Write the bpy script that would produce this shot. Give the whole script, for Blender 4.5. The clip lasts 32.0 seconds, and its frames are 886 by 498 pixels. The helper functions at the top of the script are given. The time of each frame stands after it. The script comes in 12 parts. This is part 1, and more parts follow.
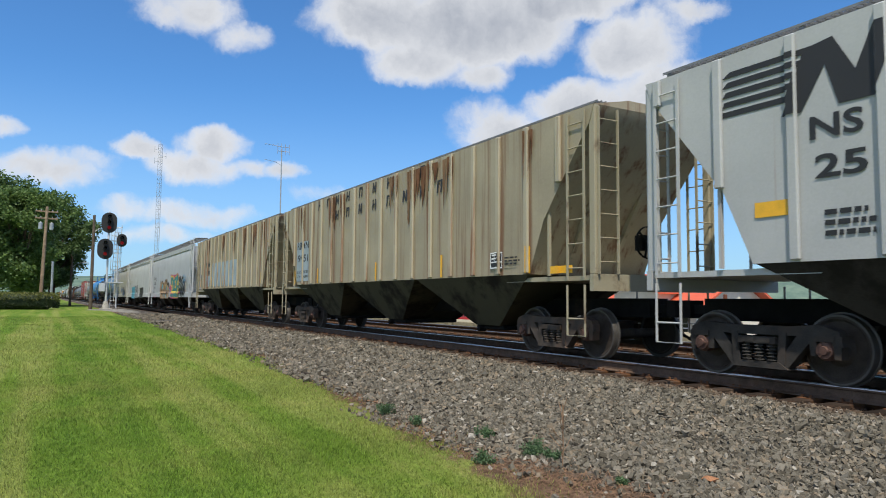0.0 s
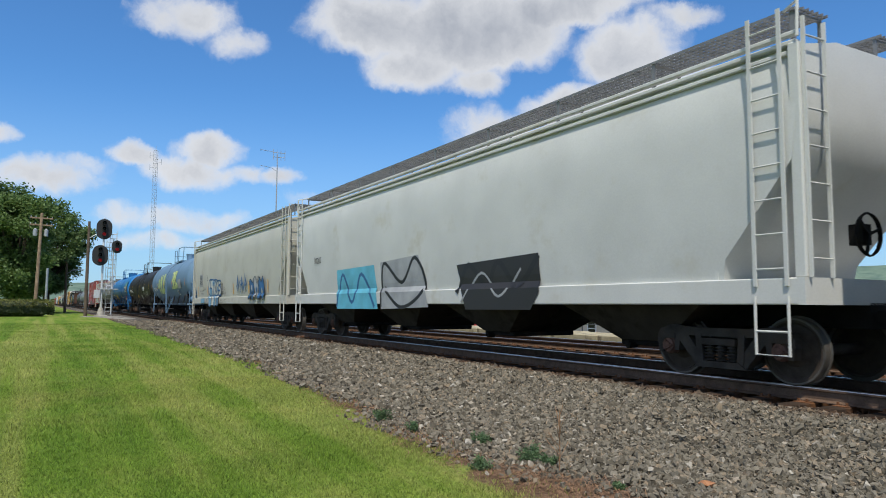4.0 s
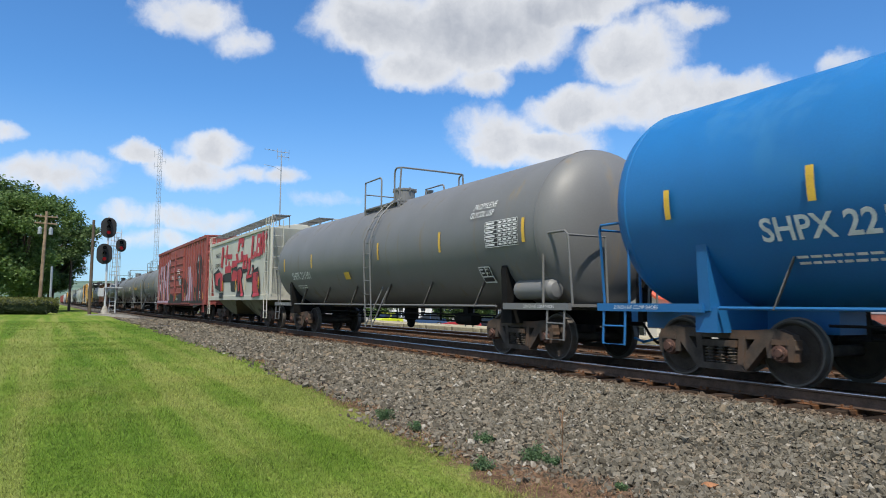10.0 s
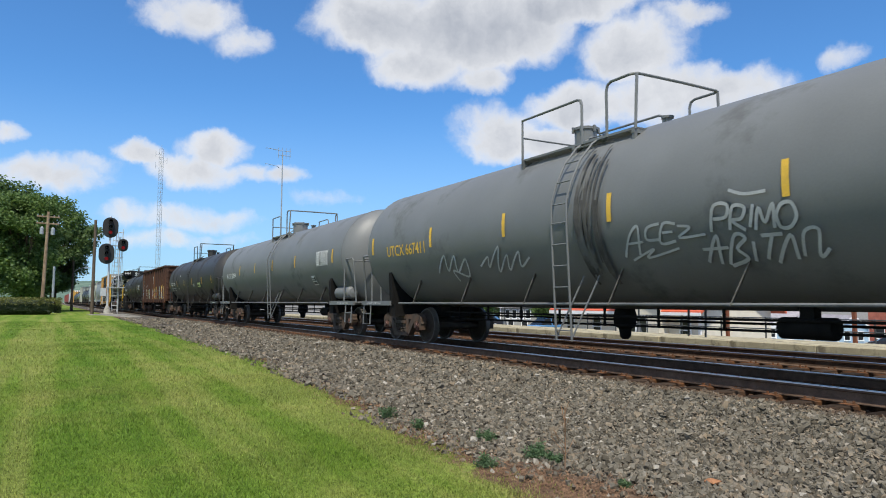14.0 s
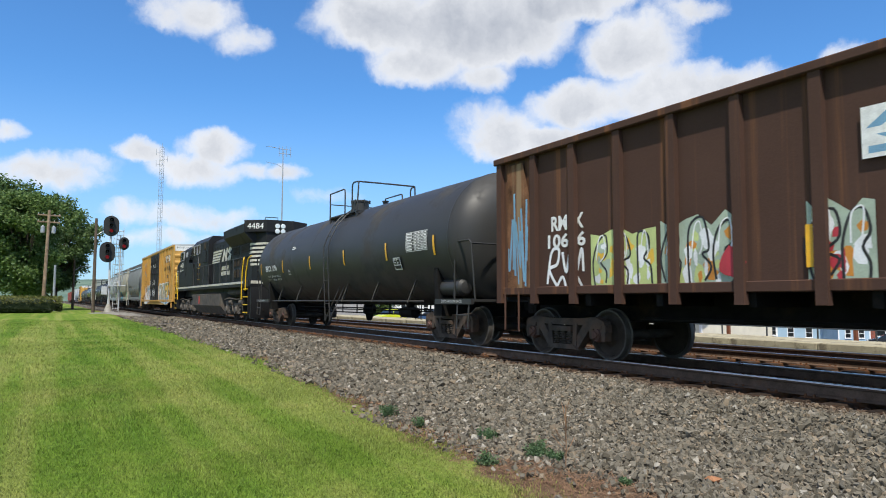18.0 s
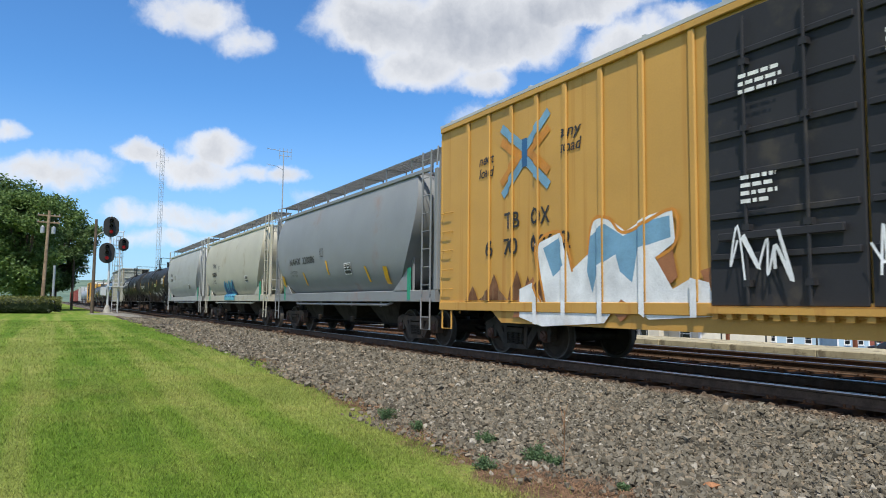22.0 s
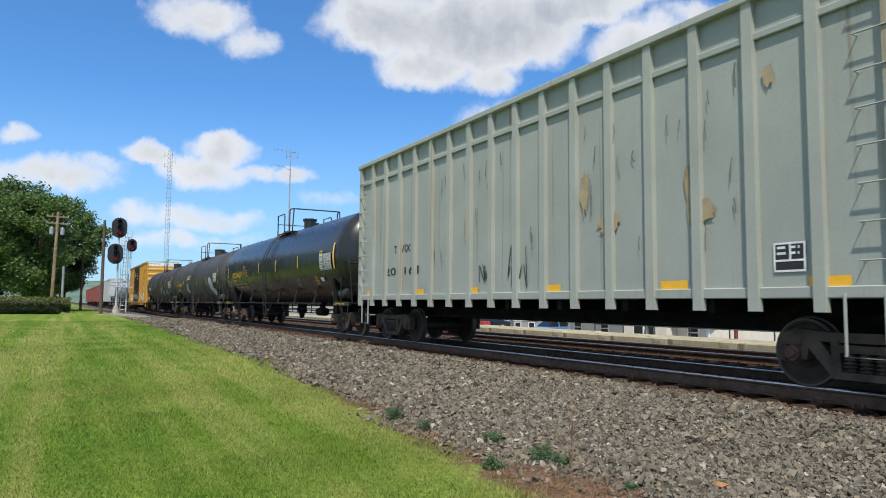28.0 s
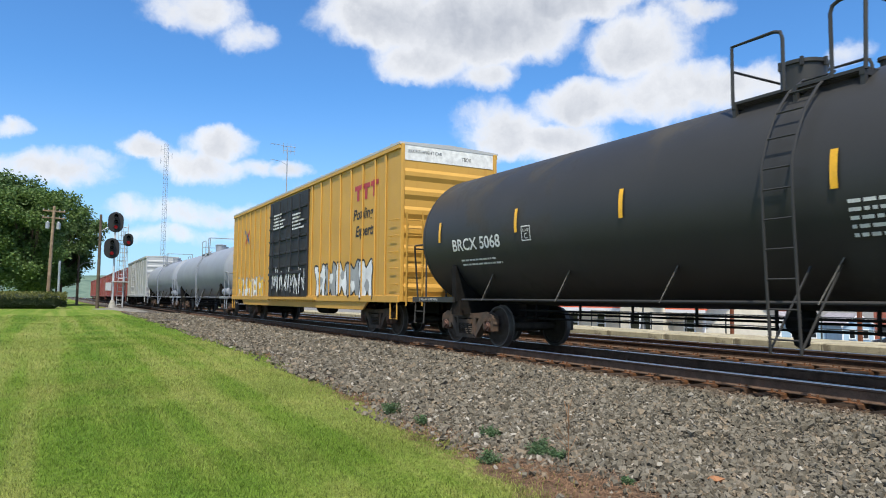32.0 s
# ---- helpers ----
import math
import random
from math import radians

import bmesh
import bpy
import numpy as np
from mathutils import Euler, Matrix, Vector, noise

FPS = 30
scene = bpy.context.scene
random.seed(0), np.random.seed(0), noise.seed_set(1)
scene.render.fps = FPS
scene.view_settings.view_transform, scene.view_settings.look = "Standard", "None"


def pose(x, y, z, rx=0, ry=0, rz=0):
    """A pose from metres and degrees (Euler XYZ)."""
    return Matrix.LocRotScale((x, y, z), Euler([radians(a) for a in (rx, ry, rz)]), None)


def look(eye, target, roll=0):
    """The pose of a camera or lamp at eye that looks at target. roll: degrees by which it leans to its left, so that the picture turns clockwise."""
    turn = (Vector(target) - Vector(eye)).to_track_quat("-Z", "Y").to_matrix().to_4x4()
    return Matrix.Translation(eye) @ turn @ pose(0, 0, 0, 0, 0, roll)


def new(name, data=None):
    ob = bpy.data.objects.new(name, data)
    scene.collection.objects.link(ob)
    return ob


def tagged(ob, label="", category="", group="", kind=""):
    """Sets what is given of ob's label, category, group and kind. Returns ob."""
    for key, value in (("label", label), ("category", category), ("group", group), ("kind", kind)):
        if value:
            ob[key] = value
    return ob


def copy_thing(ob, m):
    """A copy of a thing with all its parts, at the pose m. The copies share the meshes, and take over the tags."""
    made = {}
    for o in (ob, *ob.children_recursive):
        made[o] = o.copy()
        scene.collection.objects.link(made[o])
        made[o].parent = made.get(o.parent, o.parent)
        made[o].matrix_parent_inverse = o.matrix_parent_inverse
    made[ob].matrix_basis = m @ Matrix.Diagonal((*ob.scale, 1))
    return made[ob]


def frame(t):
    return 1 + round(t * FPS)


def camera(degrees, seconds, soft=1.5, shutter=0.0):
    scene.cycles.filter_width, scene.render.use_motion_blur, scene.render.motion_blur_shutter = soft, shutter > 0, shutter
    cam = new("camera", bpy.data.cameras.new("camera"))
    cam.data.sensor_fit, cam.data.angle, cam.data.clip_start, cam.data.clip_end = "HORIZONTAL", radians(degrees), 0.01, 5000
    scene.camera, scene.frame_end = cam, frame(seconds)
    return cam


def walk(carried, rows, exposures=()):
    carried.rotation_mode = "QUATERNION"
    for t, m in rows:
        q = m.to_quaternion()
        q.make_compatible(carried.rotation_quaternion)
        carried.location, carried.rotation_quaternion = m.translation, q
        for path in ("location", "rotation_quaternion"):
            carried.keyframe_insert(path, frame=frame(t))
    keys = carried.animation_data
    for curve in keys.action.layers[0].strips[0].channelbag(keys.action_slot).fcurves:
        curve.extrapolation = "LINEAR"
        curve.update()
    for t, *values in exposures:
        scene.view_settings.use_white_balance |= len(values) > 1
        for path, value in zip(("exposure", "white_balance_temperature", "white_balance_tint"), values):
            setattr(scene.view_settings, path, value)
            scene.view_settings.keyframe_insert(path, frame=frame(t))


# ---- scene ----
TURNS = [
    (0, 94.19, -0.48, 60.36), (0.5, 94.23, -0.49, 60.31), (1, 94.32, -0.44, 60.29), (1.5, 94.38, -0.31, 60.28),
    (2, 94.43, -0.26, 60.24), (2.5, 94.49, -0.39, 60.23), (3, 94.59, -0.29, 60.17), (3.5, 94.66, -0.26, 60.06),
    (5.5, 94.53, -0.28, 60.01), (6, 94.49, -0.47, 60.03), (6.5, 94.51, -0.53, 60.07), (7, 94.58, -0.45, 60.10),
    (7.5, 94.66, -0.53, 60.09), (8, 94.76, -0.54, 60.14), (8.5, 94.81, -0.45, 60.18), (9, 94.76, -0.51, 60.25),
    (9.5, 94.69, -0.50, 60.26), (10, 94.63, -0.53, 60.31), (10.5, 94.59, -0.44, 60.32), (11, 94.59, -0.47, 60.39),
    (11.5, 94.59, -0.44, 60.38), (12, 94.58, -0.26, 60.40), (12.5, 94.54, -0.22, 60.41), (13, 94.54, -0.22, 60.45),
    (13.5, 94.48, -0.13, 60.47), (14, 94.46, -0.22, 60.47), (14.5, 94.40, -0.22, 60.48), (16.5, 94.27, -0.29, 60.53),
    (17, 94.30, -0.31, 60.57), (17.5, 94.32, -0.21, 60.58), (18, 94.30, -0.16, 60.53), (18.5, 94.37, -0.29, 60.49),
    (19, 94.45, -0.30, 60.42), (19.5, 94.51, -0.28, 60.41), (20, 94.53, -0.19, 60.46), (20.5, 94.51, -0.28, 60.46),
    (21, 94.52, -0.45, 60.45), (21.5, 94.55, -0.52, 60.45), (22, 94.59, -0.61, 60.47), (22.5, 94.61, -0.52, 60.61),
    (23, 94.58, -0.52, 60.73), (23.5, 94.47, -0.55, 60.78), (24, 94.41, -0.60, 60.88), (24.5, 94.33, -0.62, 60.96),
    (25, 94.32, -0.60, 61.07), (25.5, 94.28, -0.54, 61.14), (27.5, 94.55, -0.44, 61.09), (28, 94.56, -0.47, 61.05),
    (28.5, 94.54, -0.57, 61.02), (29, 94.51, -0.63, 60.98), (29.5, 94.44, -0.67, 61.01), (30, 94.35, -0.67, 60.97),
    (30.5, 94.26, -0.71, 60.94), (31, 94.23, -0.69, 60.88), (31.5, 94.18, -0.59, 60.84), (32, 94.14, -0.51, 60.80),
]
EYE = (0.0, -9.126, 0.997)
# distance the train has covered at t seconds
def run(t):
    return 14.85 * (t - 16)


cam = camera(65.17, 32.0, soft=1.0, shutter=0.04)
walk(cam, [(t, pose(*EYE, a, b, c)) for t, a, b, c in TURNS], exposures=[(0, -0.08), (3, -0.14), (6, -0.14), (7.5, -0.08), (9, 0.06), (11, -0.05), (14, -0.02), (17, 0.06), (20, 0.14), (22, 0.06), (24, -0.06), (28, 0.04), (29, 0.06), (30, 0.18), (31, 0.17), (32, 0.16)])

# ---- daylight ----
SUN = Vector((0.43, -0.28, 0.86)).normalized()      # towards the sun
sun = new("sun", bpy.data.lights.new("sun", "SUN"))
sun.data.energy, sun.data.angle, sun.data.color = 5.0, radians(1.0), (1.0, 0.94, 0.82)
sun.matrix_world = look(SUN * 50, (0, 0, 0))


def sky():
    """Blue sky with fair-weather clouds. Clouds: bearing from the track's far end towards the other side, height, half width, half height, in degrees."""
    world = bpy.data.worlds.new("sky")
    scene.world = world
    world.use_nodes = True
    nt = world.node_tree
    nt.nodes.clear()

    def node(kind, **props):
        n = nt.nodes.new(kind)
        for k, v in props.items():
            if k == "op":
                n.operation = v
            else:
                n.inputs[k if not k.startswith("i") else int(k[1:])].default_value = v
        return n

    def link(a, b, i=0, o=0):
        nt.links.new(a.outputs[o], b.inputs[i])

    def math_node(op, a, b=None, c=None):
        n = node("ShaderNodeMath", op=op)
        for i, v in enumerate((a, b, c)):
            if v is None:
                continue
            if isinstance(v, (int, float)):
                n.inputs[i].default_value = v
            else:
                link(v, n, i)
        return n

    coord = node("ShaderNodeTexCoord")
    noise1 = node("ShaderNodeTexNoise", Scale=13.0, Detail=8.0, Roughness=0.60)
    link(coord, noise1, 0)
    shift = node("ShaderNodeVectorMath", op="SUBTRACT", i1=(0.5, 0.5, 0.5))
    nt.links.new(noise1.outputs["Color"], shift.inputs[0])
    scaled = node("ShaderNodeVectorMath", op="SCALE")
    scaled.inputs["Scale"].default_value = 0.052
    link(shift, scaled)
    warped = node("ShaderNodeVectorMath", op="ADD")
    link(coord, warped, 0)
    link(scaled, warped, 1)
    sep = node("ShaderNodeSeparateXYZ")
    link(warped, sep)
    minus_x = math_node("MULTIPLY", sep, -1.0)
    az = node("ShaderNodeMath", op="ARCTAN2")
    nt.links.new(sep.outputs[1], az.inputs[0])
    link(minus_x, az, 1)
    el = node("ShaderNodeMath", op="ARCSINE")
    nt.links.new(sep.outputs[2], el.inputs[0])
    clouds = CLOUDS
    total = None
    for a, e, ra, re, amount in clouds:
        da = math_node("MULTIPLY_ADD", az, 1 / radians(ra), -a / ra)
        de = math_node("MULTIPLY_ADD", el, 1 / radians(re), -e / re)
        d = math_node("ADD", math_node("MULTIPLY", da, da), math_node("MULTIPLY", de, de))
        bump = math_node("MULTIPLY_ADD", d, -amount, amount)      # amount at the heart, nought at the rim
        total = bump if total is None else math_node("SMOOTH_MAX", total, bump, 0.25)
    # beyond the view, unseen clouds of the same kind, thickened to whiten the skylight
    noise2 = node("ShaderNodeTexNoise", Scale=2.6, Detail=4.0, Roughness=0.55)
    link(coord, noise2, 0)
    sepz = node("ShaderNodeSeparateXYZ")
    link(coord, sepz)
    rest = math_node("MULTIPLY_ADD", noise2, 3.2, -1.45)
    away = node("ShaderNodeVectorMath", op="DOT_PRODUCT", i1=(-0.84, 0.50, 0.19))
    link(coord, away, 0)
    off = node("ShaderNodeMapRange")
    off.inputs["From Min"].default_value, off.inputs["From Max"].default_value = 0.80, 0.70
    nt.links.new(away.outputs["Value"], off.inputs[0])
    up = node("ShaderNodeMapRange")
    up.inputs["From Min"].default_value, up.inputs["From Max"].default_value = 0.03, 0.15
    nt.links.new(sepz.outputs[2], up.inputs[0])
    rest2 = math_node("SUBTRACT", math_node("MULTIPLY", math_node("MULTIPLY", math_node("ADD", rest, 1.0), off), up), 1.0)
    total = math_node("MAXIMUM", total, rest2)
    fluff = node("ShaderNodeTexNoise", Scale=17.0, Detail=9.0, Roughness=0.62)
    link(warped, fluff, 0)
    total = math_node("ADD", total, math_node("MULTIPLY_ADD", fluff, 1.7, -0.78))
    cover = node("ShaderNodeMapRange")
    cover.interpolation_type = "SMOOTHSTEP"
    cover.inputs["From Min"].default_value, cover.inputs["From Max"].default_value = -0.18, 0.90
    link(total, cover)
    # thick hearts of the clouds turn grey underneath
    grey = node("ShaderNodeMapRange")
    grey.inputs["From Min"].default_value, grey.inputs["From Max"].default_value = 0.45, 1.9
    link(math_node("ADD", total, math_node("MULTIPLY_ADD", noise1, 0.9, -0.45)), grey)
    tone = node("ShaderNodeMix")
    tone.data_type = "RGBA"
    tone.inputs["A"].default_value, tone.inputs["B"].default_value = (0.85, 0.87, 0.91, 1), (0.38, 0.42, 0.50, 1)
    nt.links.new(grey.outputs[0], tone.inputs["Factor"])
    air = node("ShaderNodeTexSky")
    air.sky_type, air.sun_disc = "NISHITA", False
    air.sun_elevation = math.asin(SUN.z)
    air.sun_rotation = math.atan2(SUN.x, SUN.y)
    air.air_density, air.dust_density, air.ozone_density = 1.0, 0.25, 3.0
    air_scaled = node("ShaderNodeVectorMath", op="MULTIPLY", i1=(SKY_GAIN * 0.64, SKY_GAIN * 1.12, SKY_GAIN * 1.53))
    link(air, air_scaled)
    haze = node("ShaderNodeMapRange")                # milky air low over the horizon
    haze.interpolation_type = "SMOOTHSTEP"
    for k, v in zip(("From Min", "From Max", "To Min", "To Max"), (0.30, -0.02, 0.0, 0.62)):
        haze.inputs[k].default_value = v
    nt.links.new(sepz.outputs[2], haze.inputs[0])
    milky = node("ShaderNodeMix")
    milky.data_type = "RGBA"
    milky.inputs["B"].default_value = (0.44, 0.62, 0.86, 1)
    nt.links.new(haze.outputs[0], milky.inputs["Factor"])
    nt.links.new(air_scaled.outputs[0], milky.inputs["A"])
    mix = node("ShaderNodeMix")
    mix.data_type = "RGBA"
    nt.links.new(cover.outputs[0], mix.inputs["Factor"])
    nt.links.new(milky.outputs["Result"], mix.inputs["A"])
    nt.links.new(tone.outputs["Result"], mix.inputs["B"])
    back = node("ShaderNodeBackground", Strength=1.0)
    nt.links.new(mix.outputs["Result"], back.inputs["Color"])
    out = node("ShaderNodeOutputWorld")
    link(back, out)


SKY_GAIN = 0.111
CLOUDS = [
    (8.8, 21.7, 4.4, 1.9, 0.85), (12.8, 20.0, 2.4, 1.4, 0.65), (24.9, 22.3, 7.1, 3.0, 1.3), (32.1, 22.1, 9.0, 3.6, 1.6),
    (27.4, 19.1, 4.5, 2.0, 1.1), (32.2, 18.2, 2.9, 1.2, 0.7), (38.8, 23.4, 8.4, 1.7, 1.3), (45.2, 20.0, 4.9, 2.9, 1.15),
    (49.2, 22.1, 3.4, 1.0, 0.7), (33.8, 14.0, 4.0, 2.5, 1.0), (37.3, 12.8, 6.5, 2.0, 1.0), (41.5, 15.7, 6.4, 2.0, 1.0),
    (47.7, 16.2, 6.4, 2.3, 1.0), (52.7, 16.1, 4.4, 1.7, 0.85), (56.3, 15.3, 2.3, 1.0, 0.5), (60.0, 17.5, 1.6, 0.8, 0.55),
    (5.3, 11.1, 1.8, 1.0, 0.9), (11.0, 12.0, 2.9, 1.5, 1.0), (9.8, 10.2, 4.2, 1.5, 0.95), (13.9, 10.3, 2.4, 0.9, 0.6),
    (16.7, 10.1, 1.7, 0.9, 0.8), (-0.8, 9.1, 4.4, 1.4, 0.9), (-3.2, 11.9, 1.4, 0.7, 0.7), (9.1, 6.6, 5.2, 1.0, 0.5),
    (4.9, 6.7, 1.7, 0.9, 0.45), (1.9, 10.1, 2.2, 0.7, 0.4), (19.1, 8.5, 2.7, 0.6, 0.3), (7.9, 4.9, 4.9, 0.6, 0.35),
    (-0.0, 3.8, 3.2, 0.6, 0.35),
]
sky()

# ---- building kit ----
class Mesh:
    """Gathers simple solids into one mesh."""

    def __init__(self):
        self.v, self.f, self.m = [], [], []
        self.slot = 0

    def add(self, verts, faces):
        n = len(self.v)
        self.v.extend(verts)
        self.f.extend(tuple(i + n for i in f) for f in faces)
        self.m.extend([self.slot] * len(faces))
        return self

    def box(self, x0, x1, y0, y1, z0, z1):
        v = [(x, y, z) for x in (x0, x1) for y in (y0, y1) for z in (z0, z1)]
        return self.add(v, [(0, 1, 3, 2), (4, 6, 7, 5), (0, 4, 5, 1), (2, 3, 7, 6), (0, 2, 6, 4), (1, 5, 7, 3)])

    def rbox(self, x0, x1, y0, y1, z0, z1, b=0.01):
        """A box with cut edges all round."""
        xs, ys, zs = (x0, x1), (y0, y1), (z0, z1)
        v, idx = [], {}
        for i in (0, 1):
            for j in (0, 1):
                for k in (0, 1):
                    sx, sy, sz = (1, -1)[i], (1, -1)[j], (1, -1)[k]
                    for n, d in enumerate(((0, 1, 1), (1, 0, 1), (1, 1, 0))):
                        idx[i, j, k, n] = len(v)
                        v.append((xs[i] + sx * b * d[0], ys[j] + sy * b * d[1], zs[k] + sz * b * d[2]))
        f = []
        for i in (0, 1):
            f.append([idx[i, 0, 0, 0], idx[i, 1, 0, 0], idx[i, 1, 1, 0], idx[i, 0, 1, 0]][:: 1 if i else -1])
            f.append([idx[0, i, 0, 1], idx[1, i, 0, 1], idx[1, i, 1, 1], idx[0, i, 1, 1]][:: -1 if i else 1])
            f.append([idx[0, 0, i, 2], idx[1, 0, i, 2], idx[1, 1, i, 2], idx[0, 1, i, 2]][:: 1 if i else -1])
        for a in (0, 1):
            for c in (0, 1):
                f.append([idx[a, c, 0, 0], idx[a, c, 1, 0], idx[a, c, 1, 1], idx[a, c, 0, 1]][:: 1 if a != c else -1])
                f.append([idx[a, 0, c, 0], idx[a, 1, c, 0], idx[a, 1, c, 2], idx[a, 0, c, 2]][:: -1 if a != c else 1])
                f.append([idx[0, a, c, 1], idx[1, a, c, 1], idx[1, a, c, 2], idx[0, a, c, 2]][:: 1 if a != c else -1])
                for k in (0, 1):
                    t = [idx[a, c, k, 0], idx[a, c, k, 1], idx[a, c, k, 2]]
                    f.append(t if (a + c + k) % 2 == 0 else t[::-1])
        return self.add(v, f)

    def prism(self, poly, a, b, axis="y"):
        """A polygon drawn in the plane across an axis, stretched from a to b along it."""
        def at(p, h):
            return {"y": (p[0], h, p[1]), "x": (h, p[0], p[1]), "z": (p[0], p[1], h)}[axis]
        n = len(poly)
        v = [at(p, a) for p in poly] + [at(p, b) for p in poly]
        return self.add(v, [tuple(range(n))[::-1], tuple(range(n, 2 * n))] + [(i, (i + 1) % n, n + (i + 1) % n, n + i) for i in range(n)])

    def tube(self, pts, r, n=6, closed=False):
        """A round bar along a line of points."""
        pts = [Vector(p) for p in pts]
        v, f = [], []
        m = len(pts)
        side = None
        for i, p in enumerate(pts):
            a, b = pts[(i - 1) % m if closed else max(i - 1, 0)], pts[(i + 1) % m if closed else min(i + 1, m - 1)]
            d = (b - a).normalized()
            if side is None:
                side = d.cross(Vector((0, 0, 1)))
                if side.length < 1e-3:
                    side = d.cross(Vector((0, 1, 0)))
            side = (side - d * side.dot(d)).normalized()
            up = d.cross(side)
            v += [tuple(p + r * (math.cos(6.2832 * k / n) * side + math.sin(6.2832 * k / n) * up)) for k in range(n)]
        for i in range(m if closed else m - 1):
            j = (i + 1) % m
            f += [(i * n + k, i * n + (k + 1) % n, j * n + (k + 1) % n, j * n + k) for k in range(n)]
        if not closed:
            f += [tuple(range(n))[::-1], tuple(range((m - 1) * n, m * n))]
        return self.add(v, f)

    def bar(self, p, q, w, h):
        """A flat bar from p to q: w across, h deep."""
        p, q = Vector(p), Vector(q)
        d = (q - p).normalized()
        s = d.cross(Vector((0, 0, 1)))
        if s.length < 1e-3:
            s = Vector((1, 0, 0))
        s.normalize()
        u = s.cross(d)
        v = [tuple(c + s * a * w / 2 + u * b * h / 2) for c in (p, q) for a, b in ((-1, -1), (1, -1), (1, 1), (-1, 1))]
        return self.add(v, [(0, 1, 2, 3), (7, 6, 5, 4), (0, 4, 5, 1), (1, 5, 6, 2), (2, 6, 7, 3), (3, 7, 4, 0)])

    def lathe(self, profile, n=20, axis="y", at=(0, 0, 0), caps=True):
        """Rings of (distance along the axis, radius)."""
        v, f = [], []
        for h, r in profile:
            for k in range(n):
                c, s = r * math.cos(6.28319 * k / n), r * math.sin(6.28319 * k / n)
                q = {"y": (c, h, -s), "x": (h, c, s), "z": (c, s, h)}[axis]
                v.append((q[0] + at[0], q[1] + at[1], q[2] + at[2]))
        for i in range(len(profile) - 1):
            f += [(i * n + k, i * n + (k + 1) % n, (i + 1) * n + (k + 1) % n, (i + 1) * n + k) for k in range(n)]
        if caps:
            f += [tuple(range(n))[::-1], tuple(range((len(profile) - 1) * n, len(profile) * n))]
        return self.add(v, f)

    def loft(self, rings, caps=True):
        """Rings of equal numbers of points, joined."""
        n = len(rings[0])
        v = [tuple(p) for ring in rings for p in ring]
        f = []
        for i in range(len(rings) - 1):
            f += [(i * n + k, i * n + (k + 1) % n, (i + 1) * n + (k + 1) % n, (i + 1) * n + k) for k in range(n)]
        if caps:
            f += [tuple(range(n))[::-1], tuple(range((len(rings) - 1) * n, len(rings) * n))]
        return self.add(v, f)

    def shell(self, path, t, y0, y1):
        """A bent strip: a line of (x, z) thickened by t, from y0 to y1."""
        for (xa, za), (xb, zb) in zip(path, path[1:]):
            d = Vector((xb - xa, zb - za)).normalized() * t / 2
            self.prism([(xa + d.y, za - d.x), (xb + d.y, zb - d.x), (xb - d.y, zb + d.x), (xa - d.y, za + d.x)], y0, y1)
        return self

    def data(self, name, mats, smooth=35):
        me = bpy.data.meshes.new(name)
        me.from_pydata(self.v, [], self.f)
        for m in mats if isinstance(mats, (list, tuple)) else [mats]:
            me.materials.append(m)
        if any(self.m):
            me.polygons.foreach_set("material_index", self.m)
        if smooth:
            me.shade_smooth()
            me.set_sharp_from_angle(angle=radians(smooth))
        me.update()
        return me


def fixed_normals(me):
    bm = bmesh.new()
    bm.from_mesh(me)
    bmesh.ops.recalc_face_normals(bm, faces=bm.faces)
    bm.to_mesh(me)
    bm.free()
    return me


def part(name, mesh, mats, parent, label="", smooth=35):
    """One mesh object under a thing or a part."""
    me = mesh if isinstance(mesh, bpy.types.Mesh) else fixed_normals(mesh.data(name, mats, smooth))
    ob = new(name, me)
    ob.parent = parent
    return tagged(ob, label)


def repeat(name, mesh, mats, parent, places, label="", smooth=35):
    """Alike parts that share one mesh, at a list of places."""
    me = fixed_normals(mesh.data(name, mats, smooth))
    for p in places:
        part(name, me, None, parent, label).location = p


def thing(name, label, category, at=None, group="", kind=""):
    ob = new(name)
    if at is not None:
        ob.matrix_basis = at
    return tagged(ob, label, category, group, kind)


def solid(name, mesh, mats, label, category, at=None, group="", kind="", smooth=35):
    """A thing of a single mesh."""
    ob = new(name, fixed_normals(mesh.data(name, mats, smooth)))
    if at is not None:
        ob.matrix_basis = at
    return tagged(ob, label, category, group, kind)


